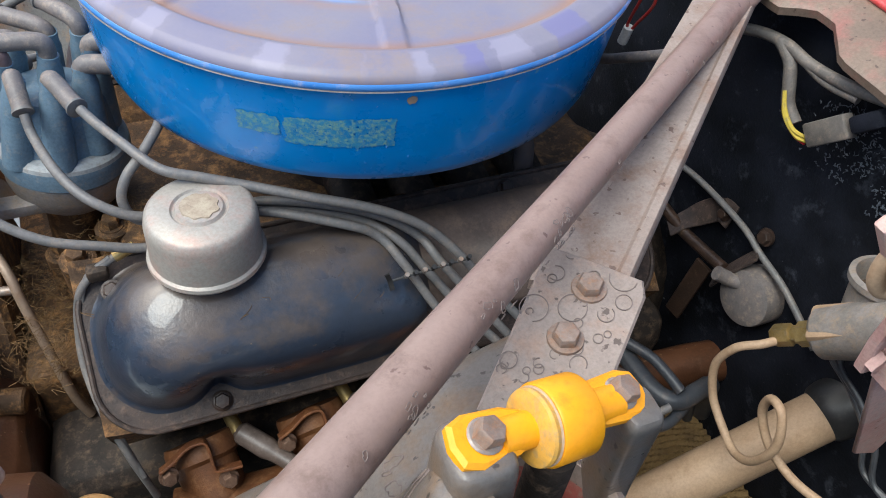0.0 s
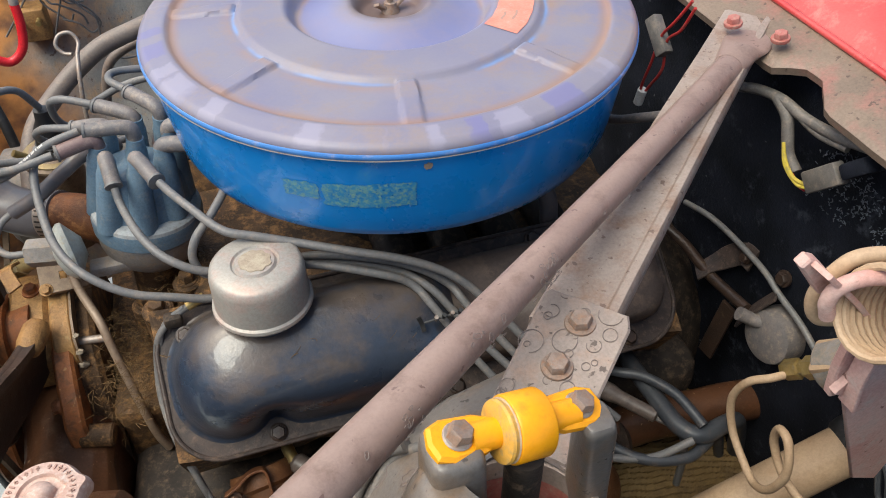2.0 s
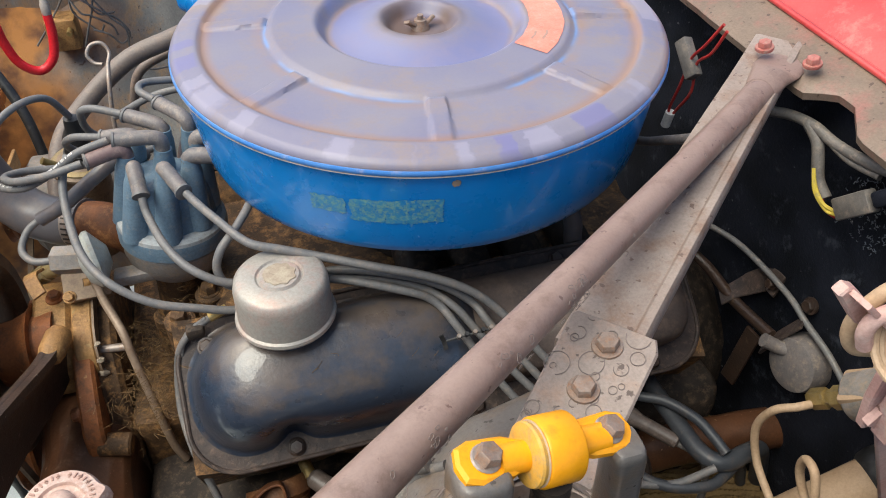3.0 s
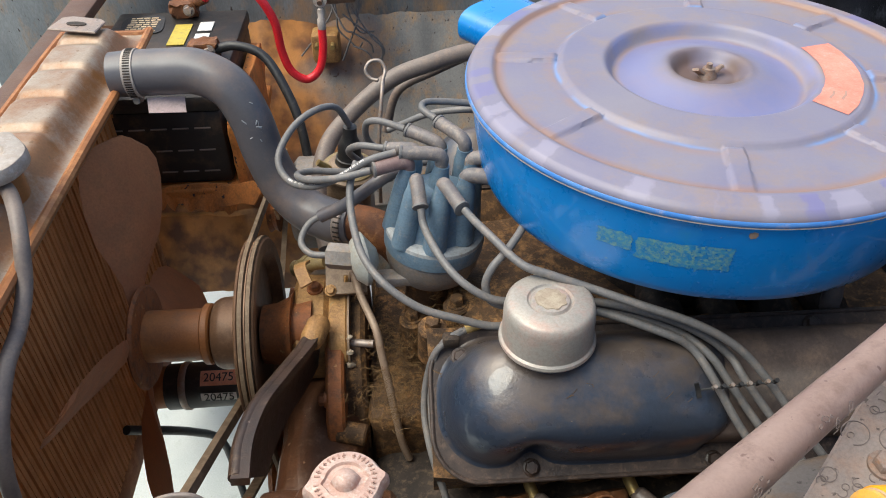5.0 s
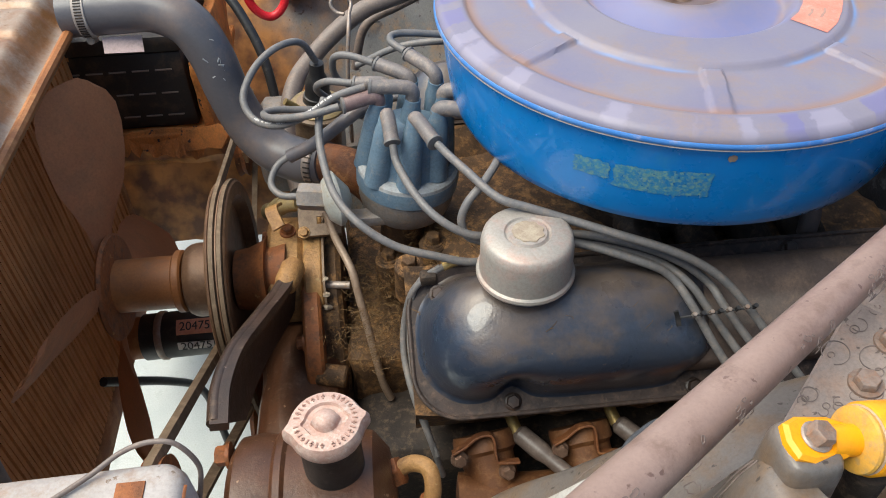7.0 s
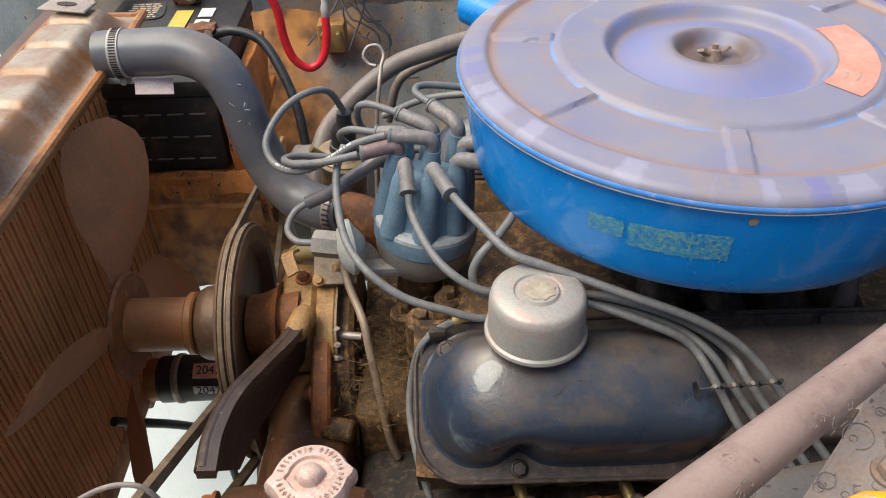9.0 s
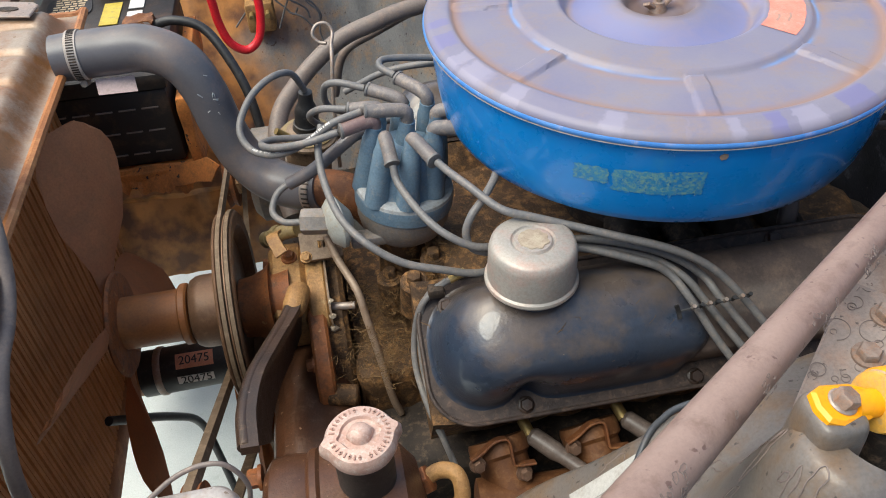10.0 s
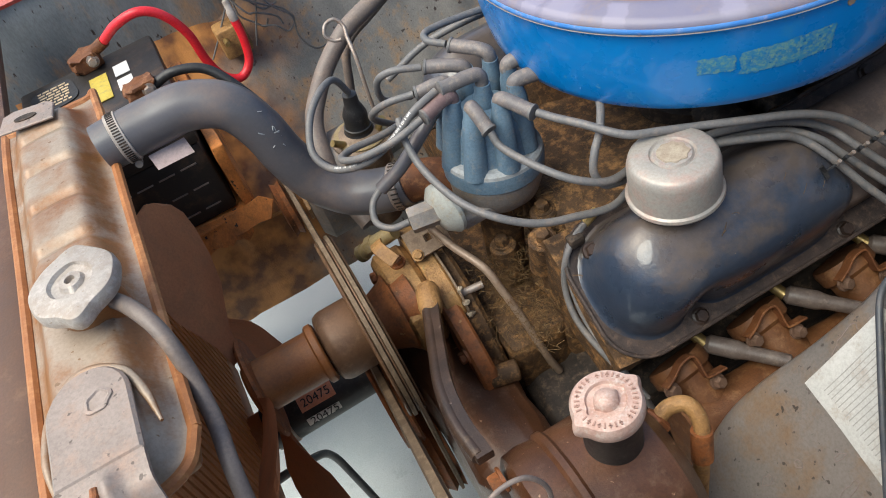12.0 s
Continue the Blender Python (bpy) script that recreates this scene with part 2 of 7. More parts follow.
FANRUST = material("warm_rusty_steel", (0.320, 0.117, 0.033), (0.412, 0.160, 0.049), (0.235, 0.107, 0.045), rough=0.45, scale=16, amount=0.5, bump=0.15, speckle=0.35)
BLADE = material("brown_dusty_fan_blade", (0.359, 0.135, 0.056), (0.436, 0.171, 0.070), (0.320, 0.140, 0.062), rough=0.75, scale=16, amount=0.5, bump=0.15, speckle=0.35)
SUPPORT = material("dark_brown_support_paint", (0.080, 0.036, 0.018), (0.120, 0.055, 0.028), (0.16, 0.085, 0.045), rough=0.5, scale=14, amount=0.4, bump=0.12, speckle=0.35)
PUMPBROWN = material("dark_brown_pump_paint", (0.071, 0.030, 0.015), (0.119, 0.050, 0.024), (0.156, 0.092, 0.057), rough=0.34, scale=24, amount=0.30, bump=0.2, pits=0.5, pit=(0.330, 0.200, 0.118), speckle=0.45)
RUSTBROWN = material("brown_oxidised_bolt", (0.135, 0.078, 0.052), (0.19, 0.115, 0.08), (0.25, 0.16, 0.11), rough=0.5, metal=0.2, scale=90, amount=0.45, bump=0.2)
PLUGBOOT = material("brown_oily_plug_boot", (0.105, 0.080, 0.068), (0.15, 0.118, 0.10), (0.22, 0.17, 0.14), rough=0.42, scale=60, amount=0.45, bump=0.06)
EXRUST = material("dark_exhaust_rust", (0.108, 0.037, 0.013), (0.189, 0.065, 0.019), (0.341, 0.152, 0.055), rough=0.65, scale=36, amount=0.40, bump=0.4, speckle=0.45)
COWLTAN = material("dirty_tan_cowl_flange", (0.156, 0.112, 0.082), (0.212, 0.150, 0.110), (0.272, 0.120, 0.096), rough=0.5, scale=13, amount=0.5, bump=0.18, pits=0.9, pit=(0.09, 0.058, 0.042), speckle=0.45)
BRACETAN = material("tan_stained_brace", (0.262, 0.203, 0.172), (0.325, 0.260, 0.222), (0.215, 0.122, 0.078), rough=0.45, scale=11, amount=0.5, bump=0.14, pits=0.9, pit=(0.14, 0.09, 0.07), speckle=0.4)
PALESTEEL = material("dull_pale_steel", (0.37, 0.315, 0.275), (0.44, 0.38, 0.335), (0.28, 0.20, 0.14), rough=0.4, scale=60, amount=0.4, bump=0.08)
CHALK = material("chalky_dust_band", (0.42, 0.43, 0.43), (0.34, 0.36, 0.37), (0.3, 0.28, 0.25), rough=0.7, scale=60, amount=0.45, bump=0.1)
BOOTRED = material("reddish_brown_boot", (0.17, 0.105, 0.10), (0.21, 0.135, 0.125), (0.30, 0.22, 0.19), rough=0.5, scale=60, amount=0.4, bump=0.06)
EMBOSS = material("rubbed_pink_print", (0.36, 0.215, 0.17), (0.42, 0.26, 0.21), rough=0.7, scale=90, bump=0)
FAINT = material("faint_grey_print", (0.27, 0.26, 0.245), (0.31, 0.30, 0.28), rough=0.8, scale=90, bump=0)


WORN = material("worn_purple_brown_steel", (0.034, 0.022, 0.017), (0.063, 0.037, 0.026), (0.161, 0.109, 0.066), rough=0.36, scale=30, amount=0.26, bump=0.25, pits=0.35, pit=(0.24, 0.18, 0.16), speckle=0.4)
PULLEY = material("brown_worn_pulley", (0.142, 0.075, 0.040), (0.209, 0.114, 0.062), (0.285, 0.172, 0.096), rough=0.45, metal=0.2, scale=30, amount=0.4, bump=0.1)

STICKER = material("soiled_paper_sticker", (0.40, 0.395, 0.37), (0.46, 0.45, 0.42), (0.30, 0.25, 0.2), rough=0.6, scale=16, amount=0.45, bump=0.05)
LABELTAN = material("tan_worn_label", (0.42, 0.35, 0.26), (0.34, 0.27, 0.2), (0.25, 0.19, 0.14), rough=0.6, scale=120, amount=0.45, bump=0.05)

PORT = material("ochre_rust_port", (0.114, 0.042, 0.014), (0.173, 0.069, 0.022), (0.255, 0.129, 0.056), rough=0.6, scale=30, amount=0.42, bump=0.3, speckle=0.45)

CASE = material("dusty_black_battery_case", (0.018, 0.015, 0.013), (0.030, 0.024, 0.020), (0.10, 0.058, 0.034), rough=0.5, scale=14, amount=0.42, bump=0.1)

REARHOSE = material("black_rear_hose", (0.040, 0.045, 0.054), (0.06, 0.063, 0.07), (0.12, 0.095, 0.08), rough=0.42, scale=30, amount=0.35, bump=0.05)
TAPE = material("grimy_loom_tape", (0.105, 0.096, 0.088), (0.15, 0.135, 0.12), (0.24, 0.19, 0.15), rough=0.6, scale=60, amount=0.45, bump=0.25)
HEATER = material("brown_dusted_heater_hose", (0.158, 0.124, 0.110), (0.207, 0.167, 0.144), (0.270, 0.198, 0.153), rough=0.5, scale=30, amount=0.45, bump=0.08)
DARKRED = material("dull_red_wire", (0.34, 0.014, 0.014), (0.40, 0.03, 0.025), (0.25, 0.08, 0.06), rough=0.5, scale=60, amount=0.4, bump=0.03)
BOLTRED = material("dirty_red_bolt", (0.36, 0.10, 0.08), (0.42, 0.17, 0.14), (0.36, 0.25, 0.2), rough=0.5, scale=90, amount=0.45, bump=0.15)
TAG = material("faded_pink_tag", (0.62, 0.46, 0.43), (0.68, 0.52, 0.48), (0.5, 0.36, 0.3), rough=0.8, scale=60, amount=0.4, bump=0.02)
CRUST = material("blue_grey_crust", (0.078, 0.093, 0.117), (0.120, 0.135, 0.159), (0.060, 0.060, 0.066), rough=0.85, scale=90, amount=0.4, bump=0.2)


def lid_material():
    """Chalky paint, blue along the pressing's edges, stains and dust marks along the rim, and shading tinted into the
    slopes.
    """
    m = material("chalky_faded_blue", (0.182, 0.173, 0.258), (0.230, 0.211, 0.258), (0.262, 0.206, 0.198), rough=0.44, scale=9, amount=0.55, bump=0.02, speckle=0.06)
    nt = m.node_tree
    link = nt.links.new
    bsdf = nt.nodes["Principled BSDF"]
    geo = nt.nodes.new("ShaderNodeNewGeometry")
    flat = nt.nodes.new("ShaderNodeVectorMath")
    flat.operation = "MULTIPLY"
    flat.inputs[1].default_value = (1, 1, 0)
    link(geo.outputs["Position"], flat.inputs[0])
    length = nt.nodes.new("ShaderNodeVectorMath")
    length.operation = "LENGTH"
    link(flat.outputs[0], length.inputs[0])
    wave = nt.nodes.new("ShaderNodeTexNoise")
    wave.inputs["Scale"].default_value = 22
    wave.inputs["Detail"].default_value = 5
    link(geo.outputs["Position"], wave.inputs["Vector"])
    rad = nt.nodes.new("ShaderNodeMath")
    rad.operation = "MULTIPLY_ADD"
    link(wave.outputs["Fac"], rad.inputs[0])
    rad.inputs[1].default_value = 0.006
    link(length.outputs["Value"], rad.inputs[2])
    colour = bsdf.inputs["Base Color"].links[0].from_socket

    def layer(colour, tone, stops, gate=None):
        ramp = nt.nodes.new("ShaderNodeValToRGB")
        el = ramp.color_ramp.elements
        el[0].position, el[0].color = 0.0, (0, 0, 0, 1)
        el[1].position, el[1].color = 1.0, (0, 0, 0, 1)
        for r, v in stops:
            e = el.new(r / 0.25)
            e.color = (v, v, v, 1)
        link(sc.outputs[0], ramp.inputs[0])
        fac = ramp.outputs[0]
        if gate:
            g = nt.nodes.new("ShaderNodeMapRange")
            g.inputs["From Min"].default_value, g.inputs["From Max"].default_value = gate
            link(wave2.outputs["Fac"], g.inputs["Value"])
            mul = nt.nodes.new("ShaderNodeMath")
            mul.operation = "MULTIPLY"
            link(fac, mul.inputs[0])
            link(g.outputs[0], mul.inputs[1])
            fac = mul.outputs[0]
        x = nt.nodes.new("ShaderNodeMix")
        x.data_type = "RGBA"
        link(fac, x.inputs[0])
        link(colour, x.inputs[6])
        x.inputs[7].default_value = (*tone, 1)
        return x.outputs[2]

    sc = nt.nodes.new("ShaderNodeMath")
    sc.operation = "DIVIDE"
    link(rad.outputs[0], sc.inputs[0])
    sc.inputs[1].default_value = 0.25
    wave2 = nt.nodes.new("ShaderNodeTexNoise")
    wave2.inputs["Scale"].default_value = 26
    wave2.inputs["Detail"].default_value = 1.5
    link(geo.outputs["Position"], wave2.inputs["Vector"])
    # brown stain in the rim groove, with the groove's shading in its tone
    colour = layer(colour, (0.30, 0.16, 0.09), ((0.188, 0.0), (0.1945, 0.55), (0.1985, 0.75), (0.202, 0.0)))
    # lavender-blue shading of the dish's slope, put into the colour
    colour = layer(colour, (0.17, 0.19, 0.40), ((0.040, 0.0), (0.060, 0.55), (0.082, 0.6), (0.088, 0.0)))
    colour = layer(colour, (0.33, 0.19, 0.12), ((0.1455, 0.0), (0.1475, 0.5), (0.156, 0.0)), (0.4, 0.65))
    colour = layer(colour, (0.30, 0.18, 0.13), ((0.082, 0.0), (0.087, 0.55), (0.0905, 0.0)), (0.4, 0.6))
    colour = layer(colour, (0.13, 0.31, 0.66), ((0.1405, 0.0), (0.1428, 0.62), (0.1450, 0.0)), (0.44, 0.60))
    # slope shading painted on the step round the dish
    colour = layer(colour, (0.17, 0.22, 0.50), ((0.088, 0.0), (0.095, 0.5), (0.100, 0.0)), (0.38, 0.65))
    # dirt round the nut, darkened to give the sunk hole its shade
    colour = layer(colour, (0.105, 0.060, 0.042), ((0.004, 0.9), (0.032, 0.9), (0.041, 0.45), (0.047, 0.0)), (0.25, 0.55))
    # the rim: rubbed violet paint with pale patches that end in ragged cross edges
    sep = nt.nodes.new("ShaderNodeSeparateXYZ")
    link(geo.outputs["Position"], sep.inputs[0])
    turn = nt.nodes.new("ShaderNodeMath")
    turn.operation = "ARCTAN2"
    link(sep.outputs["Y"], turn.inputs[0])
    link(sep.outputs["X"], turn.inputs[1])
    ragged = nt.nodes.new("ShaderNodeMath")
    ragged.operation = "MULTIPLY_ADD"
    fine = nt.nodes.new("ShaderNodeTexNoise")
    fine.inputs["Scale"].default_value = 140
    link(geo.outputs["Position"], fine.inputs["Vector"])
    link(fine.outputs["Fac"], ragged.inputs[0])
    ragged.inputs[1].default_value = 0.05
    link(turn.outputs[0], ragged.inputs[2])
    wave2 = nt.nodes.new("ShaderNodeTexNoise")
    wave2.noise_dimensions = "1D"
    wave2.inputs["Scale"].default_value = 3.1
    wave2.inputs["Detail"].default_value = 2.5
    link(ragged.outputs[0], wave2.inputs["W"])
    colour = layer(colour, (0.150, 0.142, 0.330), ((0.2015, 0.0), (0.2050, 0.6), (0.2195, 0.6), (0.222, 0.3)), (0.565, 0.59))
    colour = layer(colour, (0.31, 0.290, 0.38), ((0.2030, 0.0), (0.2050, 0.6), (0.2205, 0.6), (0.223, 0.4)), (0.46, 0.44))
    link(colour, bsdf.inputs["Base Color"])
    return m


LID = lid_material()
for dull, gloss in ((FIREWALL, 0.14), (DARK, 0.25), (GREASE, 0.25), (DECKDUST, 0.3), (FLANGE, 0.3)):
    dull.node_tree.nodes["Principled BSDF"].inputs["Specular IOR Level"].default_value = gloss


# ---- building helpers ----
def finish(bm, name, mat, sharp=38):
    me = bpy.data.meshes.new(name)
    bmesh.ops.recalc_face_normals(bm, faces=bm.faces)
    for f in bm.faces:
        f.smooth = True
    bm.to_mesh(me)
    bm.free()
    me.set_sharp_from_angle(angle=radians(sharp))
    me.materials.append(mat)
    return me


def thing(name, at, label, category, group="", kind=""):
    ob = new(name)
    ob.empty_display_size = 0.02
    ob.location = at
    return tagged(ob, label, category, group, kind)


def world_place(ob):
    return ob.location + (world_place(ob.parent) if ob.parent else Vector())


def part(name, bm, mat, parent, label="", sharp=38):
    """A mesh, given in world metres, as one part of a thing (or of a part)."""
    base = world_place(parent)
    bmesh.ops.translate(bm, verts=bm.verts, vec=-base)
    ob = new(name, finish(bm, name, mat, sharp))
    ob.parent = parent
    return tagged(ob, label)


def solo(name, bm, mat, label, category, group="", kind="", sharp=38):
    """A thing of one mesh, its origin at the middle of its base."""
    lo = [min(v.co[k] for v in bm.verts) for k in range(3)]
    hi = [max(v.co[k] for v in bm.verts) for k in range(3)]
    at = Vector(((lo[0] + hi[0]) / 2, (lo[1] + hi[1]) / 2, lo[2]))
    bmesh.ops.translate(bm, verts=bm.verts, vec=-at)
    ob = new(name, finish(bm, name, mat, sharp))
    ob.location = at
    return tagged(ob, label, category, group, kind)


def axis_matrix(at, axis, spin=0.0):
    """A frame whose z lies along axis."""
    if Vector(axis).normalized().z > 0.99999:
        return Matrix.Translation(at) @ Matrix.Rotation(spin, 4, "Z")
    return Matrix.Translation(at) @ Vector(axis).normalized().to_track_quat("Z", "Y").to_matrix().to_4x4() @ Matrix.Rotation(spin, 4, "Z")


def loft(bm, rings, closed=True, caps=True):
    rows = [[bm.verts.new(p) for p in ring] for ring in rings]
    n = len(rows[0])
    for a, b in zip(rows, rows[1:]):
        for k in range(n if closed else n - 1):
            bm.faces.new((a[k], a[(k + 1) % n], b[(k + 1) % n], b[k]))
    if caps and closed:
        bm.faces.new(rows[0])
        bm.faces.new(rows[-1][::-1])
    return bm


def lathe(profile, at=(0, 0, 0), axis=(0, 0, 1), seg=32, bm=None, wobble=None, caps=True):
    """A turned shape from rows of radius and height along the axis."""
    bm = bm or bmesh.new()
    m = axis_matrix(at, axis)
    rings = []
    for r, h in profile:
        ring = []
        for k in range(seg):
            a = math.tau * k / seg
            rr = r * (wobble(a, h) if wobble else 1)
            ring.append(m @ Vector((rr * math.cos(a), rr * math.sin(a), h)))
        rings.append(ring)
    return loft(bm, rings, True, caps)


def rod(a, b, r, seg=16, bm=None, r2=None, bevel=0.0):
    a, b = Vector(a), Vector(b)
    r2 = r if r2 is None else r2
    length = (b - a).length
    prof = [(r, 0), (r2, length)] if not bevel else [(r - bevel, 0), (r, bevel), (r2, length - bevel), (r2 - bevel, length)]
    return lathe(prof, a, b - a, seg, bm)


def spline(points, per=8):
    p = [Vector(q) for q in points]
    p = [2 * p[0] - p[1]] + p + [2 * p[-1] - p[-2]]
    out = []
    for i in range(1, len(p) - 2):
        for k in range(per):
            t = k / per
            out.append(0.5 * (2 * p[i] + (p[i + 1] - p[i - 1]) * t + (2 * p[i - 1] - 5 * p[i] + 4 * p[i + 1] - p[i + 2]) * t * t + (3 * p[i] - p[i - 1] - 3 * p[i + 1] + p[i + 2]) * t ** 3))
    return out + [p[-2]]


def pipe(points, r, seg=10, per=8, bm=None, radius=None):
    """A round pipe along a smooth line; radius(u) scales it along the way."""
    bm = bm or bmesh.new()
    q = spline(points, per) if per > 1 else [Vector(v) for v in points]
    side = None
    rings = []
    for i, c in enumerate(q):
        d = (q[min(i + 1, len(q) - 1)] - q[max(i - 1, 0)]).normalized()
        if side is None:
            side = d.orthogonal().normalized()
        side = (side - d * side.dot(d)).normalized()
        up = d.cross(side)
        rr = r * (radius(i / (len(q) - 1)) if radius else 1)
        rings.append([c + rr * (math.cos(math.tau * k / seg) * side + math.sin(math.tau * k / seg) * up) for k in range(seg)])
    return loft(bm, rings)


def box(lo, hi, bevel=0.002, m=None, bm=None, seg=2):
    own = bmesh.new()
    bmesh.ops.create_cube(own, size=1)
    for v in own.verts:
        v.co = Vector([lo[k] + (v.co[k] + 0.5) * (hi[k] - lo[k]) for k in range(3)])
    if bevel:
        bmesh.ops.bevel(own, geom=own.edges, offset=bevel, segments=seg, affect="EDGES", profile=0.5)
    if m:
        bmesh.ops.transform(own, matrix=m, verts=own.verts)
    return merge(bm, own)


def merge(bm, own):
    if bm is None:
        return own
    me = bpy.data.meshes.new("tmp")
    own.to_mesh(me)
    own.free()
    bm.from_mesh(me)
    bpy.data.meshes.remove(me)
    return bm


def slab(outline, thick, m=None, bevel=0.001, bm=None, holes=None):
    """A flat plate from a 2D outline, its top at 0 and its thickness below, set by m."""
    own = bmesh.new()
    top = [own.verts.new((x, y, 0)) for x, y in outline]
    face = own.faces.new(top)
    got = bmesh.ops.extrude_face_region(own, geom=[face])
    bmesh.ops.translate(own, verts=[v for v in got["geom"] if isinstance(v, bmesh.types.BMVert)], vec=(0, 0, -thick))
    if bevel:
        rim = [e for e in own.edges if abs(e.verts[0].co.z - e.verts[1].co.z) < 1e-6]
        bmesh.ops.bevel(own, geom=rim, offset=bevel, segments=1, affect="EDGES")
    if m:
        bmesh.ops.transform(own, matrix=m, verts=own.verts)
    return merge(bm, own)


def strip(points, width, thick, across, bm=None, per=6):
    """A bent flat bar along a smooth line, its width along the given direction."""
    bm = bm or bmesh.new()
    q = spline(points, per)
    rings = []
    for i, c in enumerate(q):
        d = (q[min(i + 1, len(q) - 1)] - q[max(i - 1, 0)]).normalized()
        w = (Vector(across) - d * d.dot(Vector(across))).normalized()
        n = d.cross(w)
        rings.append([c + w * (width / 2) * a + n * (thick / 2) * b for a, b in ((-1, -0.5), (-0.94, -1), (0.94, -1), (1, -0.5), (1, 0.5), (0.94, 1), (-0.94, 1), (-1, 0.5))])
    return loft(bm, rings)


def hexhead(at, axis, across=0.0125, height=0.007, bm=None, washer=True, spin=0.3):
    """A hexagon bolt head with its washer."""
    m = axis_matrix(at, axis, spin)
    r = across / 2 / math.cos(math.pi / 6)
    rings = []
    for rr, h in ((r, 0), (r, height * 0.82), (r * 0.86, height), (r * 0.6, height * 1.02)):
        rings.append([m @ Vector((rr * math.cos(math.tau * k / 6), rr * math.sin(math.tau * k / 6), h)) for k in range(6)])
    bm = loft(bm or bmesh.new(), rings)
    if washer:
        lathe([(r * 1.3, -0.002), (r * 1.35, -0.0005), (r * 1.3, 0.001), (r, 0.0012)], at, axis, 18, bm)
    return bm


def rough_up(bm, size, amount, seed=0.0):
    """Uneven castings and dirt: moves the vertices by a smooth noise."""
    for v in bm.verts:
        v.co += noise.noise_vector(v.co * size + Vector((seed, seed, seed))) * amount
    return bm


def subdivide(bm, cuts):
    bmesh.ops.subdivide_edges(bm, edges=bm.edges, cuts=cuts, use_grid_fill=True)
    return bm


def text_mesh(words, size, m, bm=None):
    cu = bpy.data.curves.new("words", "FONT")
    cu.body, cu.size, cu.extrude, cu.align_x, cu.align_y = words, size, 0.0002, "CENTER", "CENTER"
    ob = bpy.data.objects.new("words", cu)
    me = bpy.data.meshes.new_from_object(ob)
    own = bmesh.new()
    own.from_mesh(me)
    bmesh.ops.transform(own, matrix=m, verts=own.verts)
    bpy.data.objects.remove(ob)
    bpy.data.curves.remove(cu)
    bpy.data.meshes.remove(me)
    return merge(bm, own)


def ease(a, b, v):
    t = min(max((v - a) / (b - a), 0.0), 1.0)
    return t * t * (3 - 2 * t)


# ---- the setting: floor, bay panels ----
bm = bmesh.new()
bmesh.ops.create_grid(bm, x_segments=1, y_segments=1, size=60)
solo("ground", bm, CONCRETE, "pale smooth floor under the car", "floor", kind="structure")

FW = 0.345
bm = box((FW, -0.75, 0.15), (FW + 0.03, 0.80, 0.862), 0.003)
bmesh.ops.subdivide_edges(bm, edges=bm.edges, cuts=14, use_grid_fill=True)
for v in bm.verts:
    if v.co.x < FW + 0.01:
        v.co.x += noise.noise(v.co * 9) * 0.008
solo("firewall", bm, FIREWALL, "black sound-deadened firewall with dusty patches", "firewall", kind="structure")

# cowl: dusty flange with the red panel behind it
cowl = thing("cowl_panel", (0.40, 0.0, 0.86), "red cowl panel with a dusty bare front flange", "car body", kind="structure")
rings = []
for k in range(156):
    y = -0.75 + 1.55 * k / 155
    w = noise.noise(Vector((y * 30, 0, 3))) * 0.0015
    rings.append([Vector((x + w, y, z)) for x, z in ((0.302, 0.846), (0.300, 0.853), (0.304, 0.857), (0.352, 0.872), (0.352, 0.864), (0.304, 0.849))])
    torn = ease(-0.156, -0.182, y) * (1 - ease(-0.196, -0.238, y)) * (1 + 0.25 * noise.noise(Vector((y * 160, 0, 0))))
    for q in rings[-1]:
        if q.x < 0.33:
            q.x += torn * 0.022
            q.z += torn * 0.006
part("flange", loft(bmesh.new(), rings), COWLTAN, cowl, "dirty tan steel flange with a torn edge")
part("edge_bead", pipe([(0.353, -0.75, 0.874), (0.353, 0.0, 0.875), (0.353, 0.8, 0.874)], 0.0032, 10, 4), RED, cowl)
rings = [[Vector((x, y, z)) for x, z in ((0.356, 0.868), (0.37, 0.886), (0.44, 0.915), (0.75, 0.95), (0.75, 0.93), (0.44, 0.895), (0.37, 0.866))] for y in (-0.75, 0.0, 0.8)]
part("panel", loft(bmesh.new(), rings), RED, cowl, "faded red painted steel")

# far inner wing, front panel, near apron
def wall(name, lo, hi, mat, label, amount=0.01, cuts=16):
    b = box(lo, hi, 0.003)
    bmesh.ops.subdivide_edges(b, edges=b.edges, cuts=cuts, use_grid_fill=True)
    rough_up(b, 6.0, amount, 1.0)
    return solo(name, b, mat, label, "panel", kind="structure")

wall("wall_far_wing", (-0.98, 0.632, 0.17), (0.345, 0.662, 0.826), APRONFAR, "grimy dark grey inner wing panel")
rings = [[Vector((x, y, z)) for y, z in ((0.628, 0.822), (0.624, 0.828), (0.630, 0.834), (0.72, 0.846), (0.95, 0.80), (0.95, 0.79), (0.72, 0.83), (0.636, 0.822))] for x in (-0.98, -0.3, 0.345)]
solo("wing_far_edge", loft(bmesh.new(), rings), RED, "faded red top edge of the far wing", "car body", kind="structure")
wall("wall_near_wing", (-0.74, -0.70, 0.12), (0.345, -0.67, 0.86), APRON, "grimy inner wing panel")
wall("wall_near_rail", (-0.36, -0.60, 0.20), (0.20, -0.36, 0.40), DARK, "oily chassis rail below the tower")
bm = bmesh.new()
nx, ny = 60, 150
rows = []
